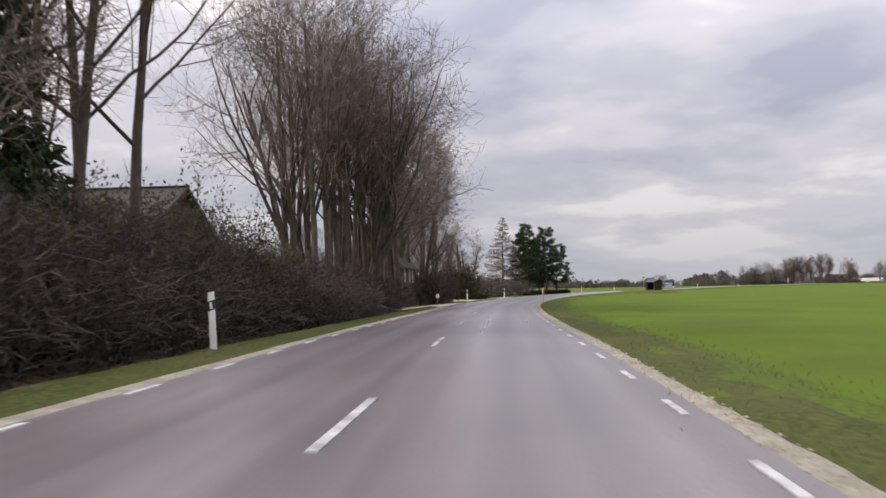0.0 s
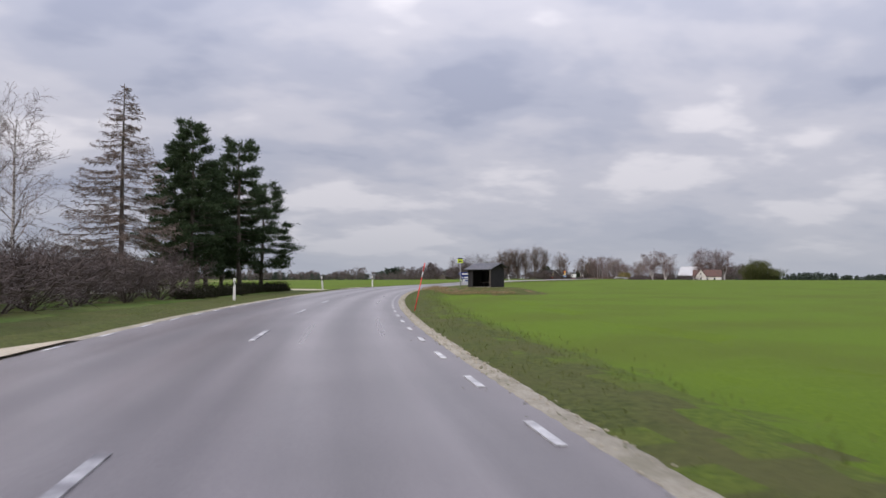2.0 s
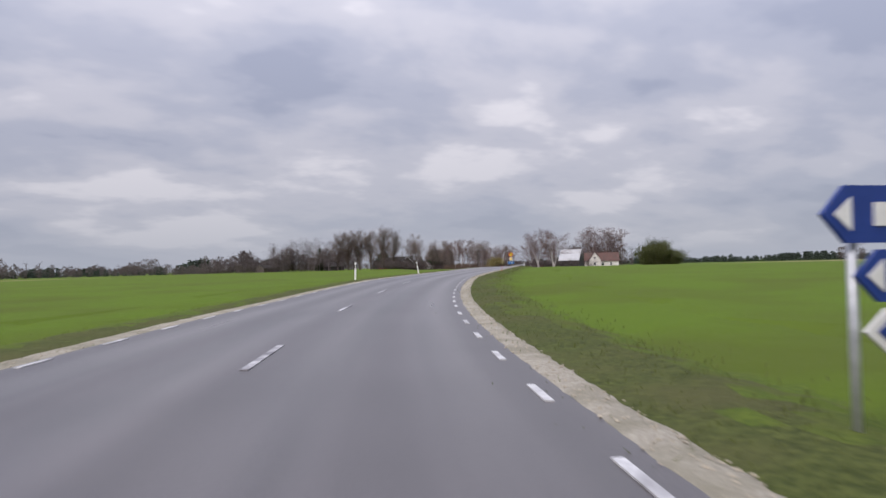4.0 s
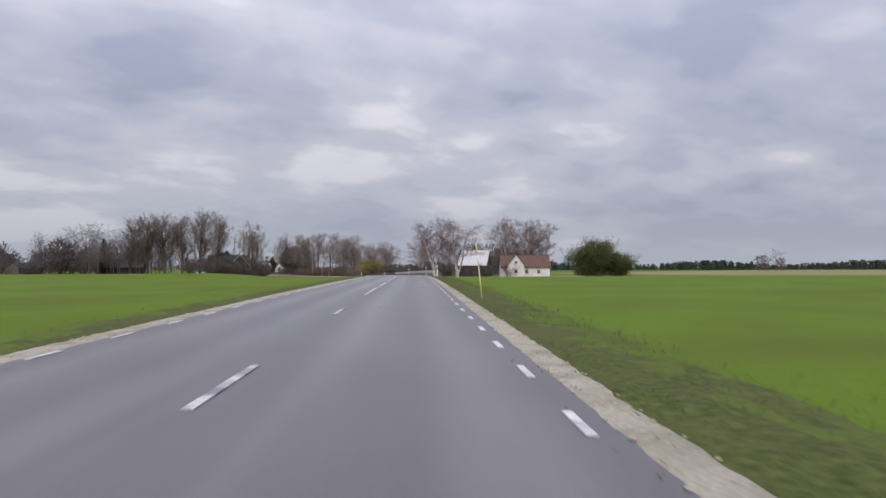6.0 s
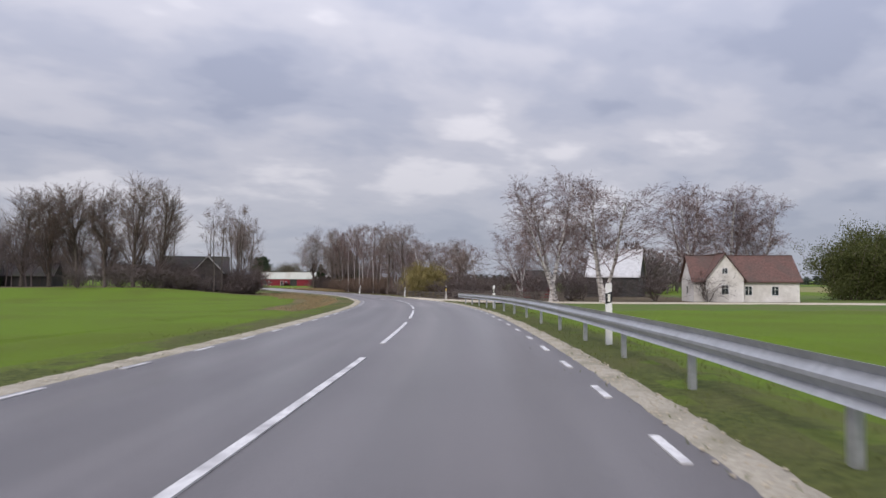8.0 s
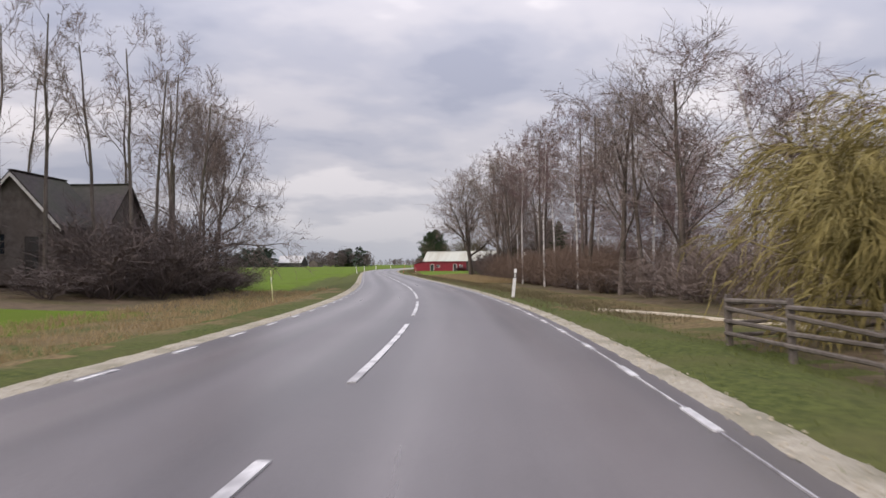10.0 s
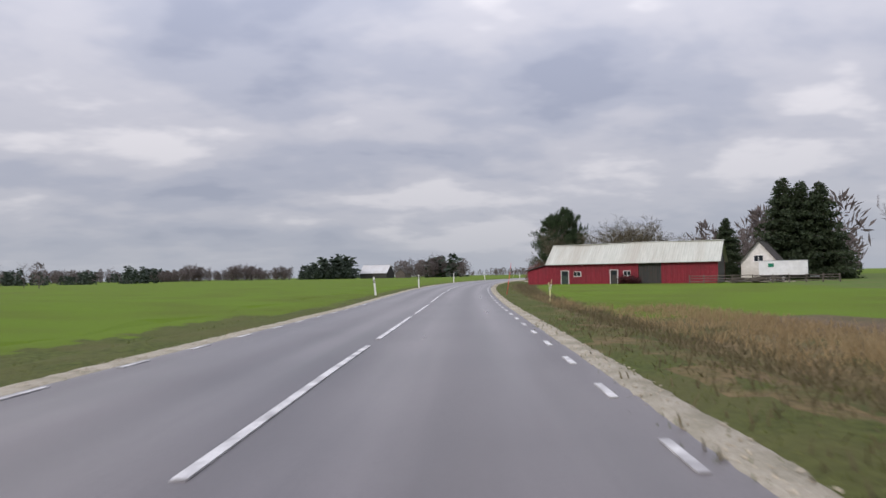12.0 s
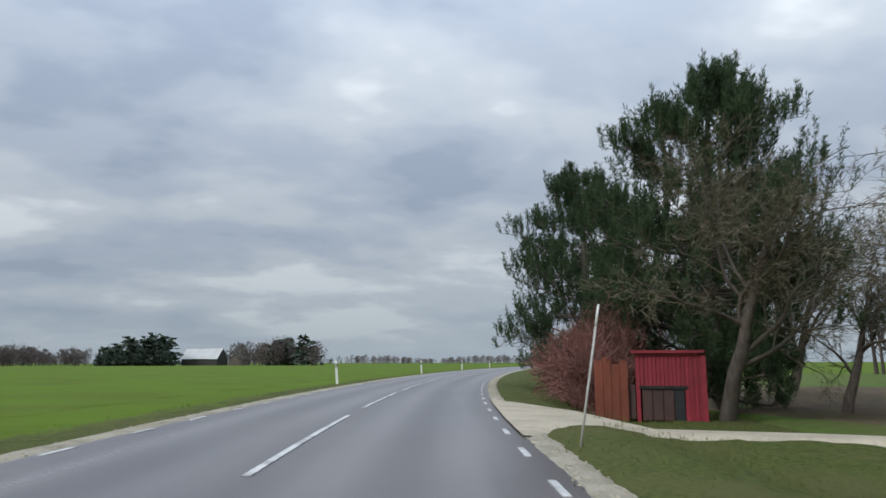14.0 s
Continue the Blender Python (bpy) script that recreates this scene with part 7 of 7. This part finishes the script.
def far_tree(kind, seed):
    rng = np.random.RandomState(seed)
    t = Tubes()
    if kind == "conifer":
        tips = []
        for i in range(15):
            u = 0.06 + 0.92 * i / 15
            for k in range(6):
                a = rng.uniform(0, 6.28)
                r = (1 - u) * 0.24 * rng.uniform(0.5, 1.1) + 0.01
                tips.append((math.cos(a) * r, math.sin(a) * r, u - 0.02))
        t.quads(leaves(rng, tips, 1, 0.015, (0.17, 0.11), droop=0.3))
        t.limb([(0, 0, -0.02), (0, 0, 0.98)], [0.02, 0.004], 4)
    elif kind == "thick":
        n = 150
        a, u = rng.uniform(0, 6.28, n), rng.uniform(0, 1, n) ** 0.8
        r = 0.30 * np.sqrt(rng.uniform(0, 1, n)) * np.sin(math.pi * (0.12 + 0.86 * u)) ** 0.7
        c = np.stack([np.cos(a) * r, np.sin(a) * r, 0.10 + 0.84 * u], 1)
        t.quads(leaves(rng, c, 1, 0.02, (0.15, 0.035), axis=np.stack([np.cos(a) * 0.5, np.sin(a) * 0.5, np.ones(n)], 1)))
        t.limb([(0, 0, -0.02), (0, 0, 0.7)], [0.02, 0.006], 4)
    elif kind == "fine":
        grow(rng, t, t, np.array((0, 0, -0.02)), np.array((0, 0, 1.0)), 0.95, 0.014, 0, [(3, 0.05, 0.05, 13, 0.2, 40, 14, 0.42, 0.5), (2, 0.12, 0.08, 8, 0.15, 42, 15, 0.55, 0.6), (1, 0.16, 0.03, 4, 0.2, 40, 15, 0.6, 0.7), (1, 0.16, 0, 0, 0, 0, 0, 0, 0)], 9, 0.0016)
    elif kind == "round":
        c = rng.normal(size=(190, 3)) * (0.17, 0.17, 0.20) + (0, 0, 0.5)
        c[:, 2] = np.abs(c[:, 2])
        t.quads(leaves(rng, c, 4, 0.03, (0.10, 0.06)))
        t.limb([(0, 0, -0.02), (0, 0, 0.7)], [0.025, 0.01], 4)
    else:
        grow(rng, t, t, np.array((0, 0, -0.02)), np.array((0, 0, 1.0)), 0.95, 0.02, 0, [(2, 0.05, 0.05, 11, 0.22, 40, 14, 0.40, 0.5), (1, 0.12, 0.08, 8, 0.15, 42, 15, 0.6, 0.9), (1, 0.16, 0.03, 0, 0, 0, 0, 0, 0)], 9, 0.0045)
    return np.concatenate(t.v), np.concatenate([f if f.shape[1] == 4 else f for f in t.f])


FAR_SHAPES = {"bare": [far_tree("bare", 200 + i) for i in range(5)], "fine": [far_tree("fine", 600 + i) for i in range(4)], "thick": [far_tree("thick", 500 + i) for i in range(4)], "conifer": [far_tree("conifer", 300 + i) for i in range(3)], "round": [far_tree("round", 400 + i) for i in range(3)]}


def far_wood(x0, y0, x1, y1, depth, height, count, kind, material, label, seed):
    """A belt of far trees, one mesh."""
    rng = np.random.RandomState(seed)
    V, F, n = [], [], 0
    dx, dy = x1 - x0, y1 - y0
    q = math.hypot(dx, dy)
    for i in range(count):
        u, w = rng.uniform(0, 1), rng.uniform(-0.5, 0.5) * depth
        x, y = x0 + dx * u - dy / q * w, y0 + dy * u + dx / q * w
        h = height * rng.uniform(0.65, 1.12) * (0.85 + 0.2 * math.sin(u * 17 + seed))
        shapes = FAR_SHAPES["thick"] if kind == "bare" and i % 3 else FAR_SHAPES[kind]
        v, f = shapes[rng.randint(len(shapes))]
        a = rng.uniform(0, 6.28)
        wide = h * rng.uniform(0.85, 1.3) * (1.5 if kind == "conifer" else 1.0)
        R = np.array(((math.cos(a), -math.sin(a), 0), (math.sin(a), math.cos(a), 0), (0, 0, 1)))
        V.append((v @ R.T) * (wide, wide, h) + (x, y, land(x, y) - 0.1))
        F.append(f + n)
        n += len(v)
    t = Tubes()
    t.v, t.f, t.n = V, F, n
    me = t.mesh("far_wood", material, smooth=False)
    return tagged(part("far_wood", me, None), label, "wood", kind="stuff")


BR, GR = M["far_twigs"], M["far_green"]
far_wood(16, 806, 66, 900, 30, 8, 200, "bare", BR, "far bare wood on the skyline", 1)
far_wood(66, 900, 107, 800, 30, 8, 50, "conifer", GR, "far dark wood on the skyline", 2)
far_wood(107, 796, 180, 782, 24, 8, 260, "bare", BR, "far bare wood on the skyline", 3)
far_wood(186, 763, 200, 762, 12, 10, 16, "conifer", GR, "dark conifer grove beside the far farm", 4)
far_wood(199, 762, 214, 760, 12, 13.5, 20, "conifer", GR, "dark conifer grove beside the far farm", 34)
far_wood(187, 758, 212, 756, 8, 7, 26, "round", GR, "dark conifer grove beside the far farm", 35)
far_wood(240, 792, 274, 772, 14, 9, 50, "bare", BR, "bare trees round the far farm", 5)
far_wood(250, 745, 266, 720, 10, 12.5, 9, "conifer", GR, "tall conifers at the far farm", 6)
far_wood(246, 750, 268, 710, 12, 10.5, 34, "bare", BR, "bare trees round the far farm", 7)
far_wood(300, 1100, 560, 980, 60, 7, 330, "bare", BR, "far bare wood on the skyline", 8)
far_wood(-260, 760, 10, 830, 40, 8, 420, "bare", BR, "far bare wood on the skyline", 9)
far_wood(-40, 560, 108, 470, 20, 7.5, 90, "bare", BR, "far bare hedgerow on the skyline", 10)
far_wood(40, 620, 140, 590, 20, 5, 80, "conifer", GR, "far dark wood on the skyline", 11)
far_wood(106, 430, 140, 496, 16, 5, 40, "bare", BR, "far bare trees behind the field", 12)
far_wood(124, 372, 137, 355, 8, 10, 16, "fine", BR, "bare trees at the field's edge", 13)
far_wood(137, 345, 142, 330, 5, 9, 7, "fine", BR, "bare trees at the field's edge", 14)
far_wood(320, 480, 480, 430, 30, 5.5, 220, "conifer", GR, "far bare wood on the skyline", 15)
far_wood(470, 430, 620, 230, 50, 5.6, 520, "conifer", GR, "far dark wood on the skyline", 16)
far_wood(395, 300, 404, 292, 6, 9, 8, "bare", BR, "far bare trees in the stubble", 17)
far_wood(520, 250, 660, 60, 50, 6.2, 480, "conifer", GR, "far bare wood on the skyline", 18)
far_wood(204, 300, 240, 340, 18, 6, 40, "fine", BR, "bare wood behind the farm", 19)
far_wood(-120, 330, 40, 430, 20, 7, 110, "bare", BR, "far bare hedgerow on the skyline", 22)
far_wood(-40, 60, -18, 46, 14, 9, 22, "fine", BR, "bare trees behind the houses", 23)
far_wood(-40, -30, -26, 40, 12, 8, 16, "fine", BR, "bare trees behind the houses", 24)
far_wood(-24, 60, -12, 96, 12, 8, 46, "fine", BR, "bare trees behind the cottages", 25)
far_wood(126, 330, 148, 352, 14, 9, 36, "fine", BR, "bare trees behind the poplars", 26)
far_wood(104, 386, 143, 353, 12, 7.5, 110, "bare", BR, "dense bare wood behind the poplars", 28)
far_wood(100, 378, 150, 348, 8, 3.6, 130, "bare", BR, "low dense brush under the bare wood", 29)
far_wood(236, 432, 268, 470, 16, 9, 60, "bare", BR, "bare wood behind the white house", 30)
far_wood(214, 300, 262, 326, 16, 7.5, 110, "bare", BR, "dense bare wood behind the farm", 32)
far_wood(132, 372, 152, 365, 12, 6, 30, "fine", BR, "bare trees behind the old house", 27)
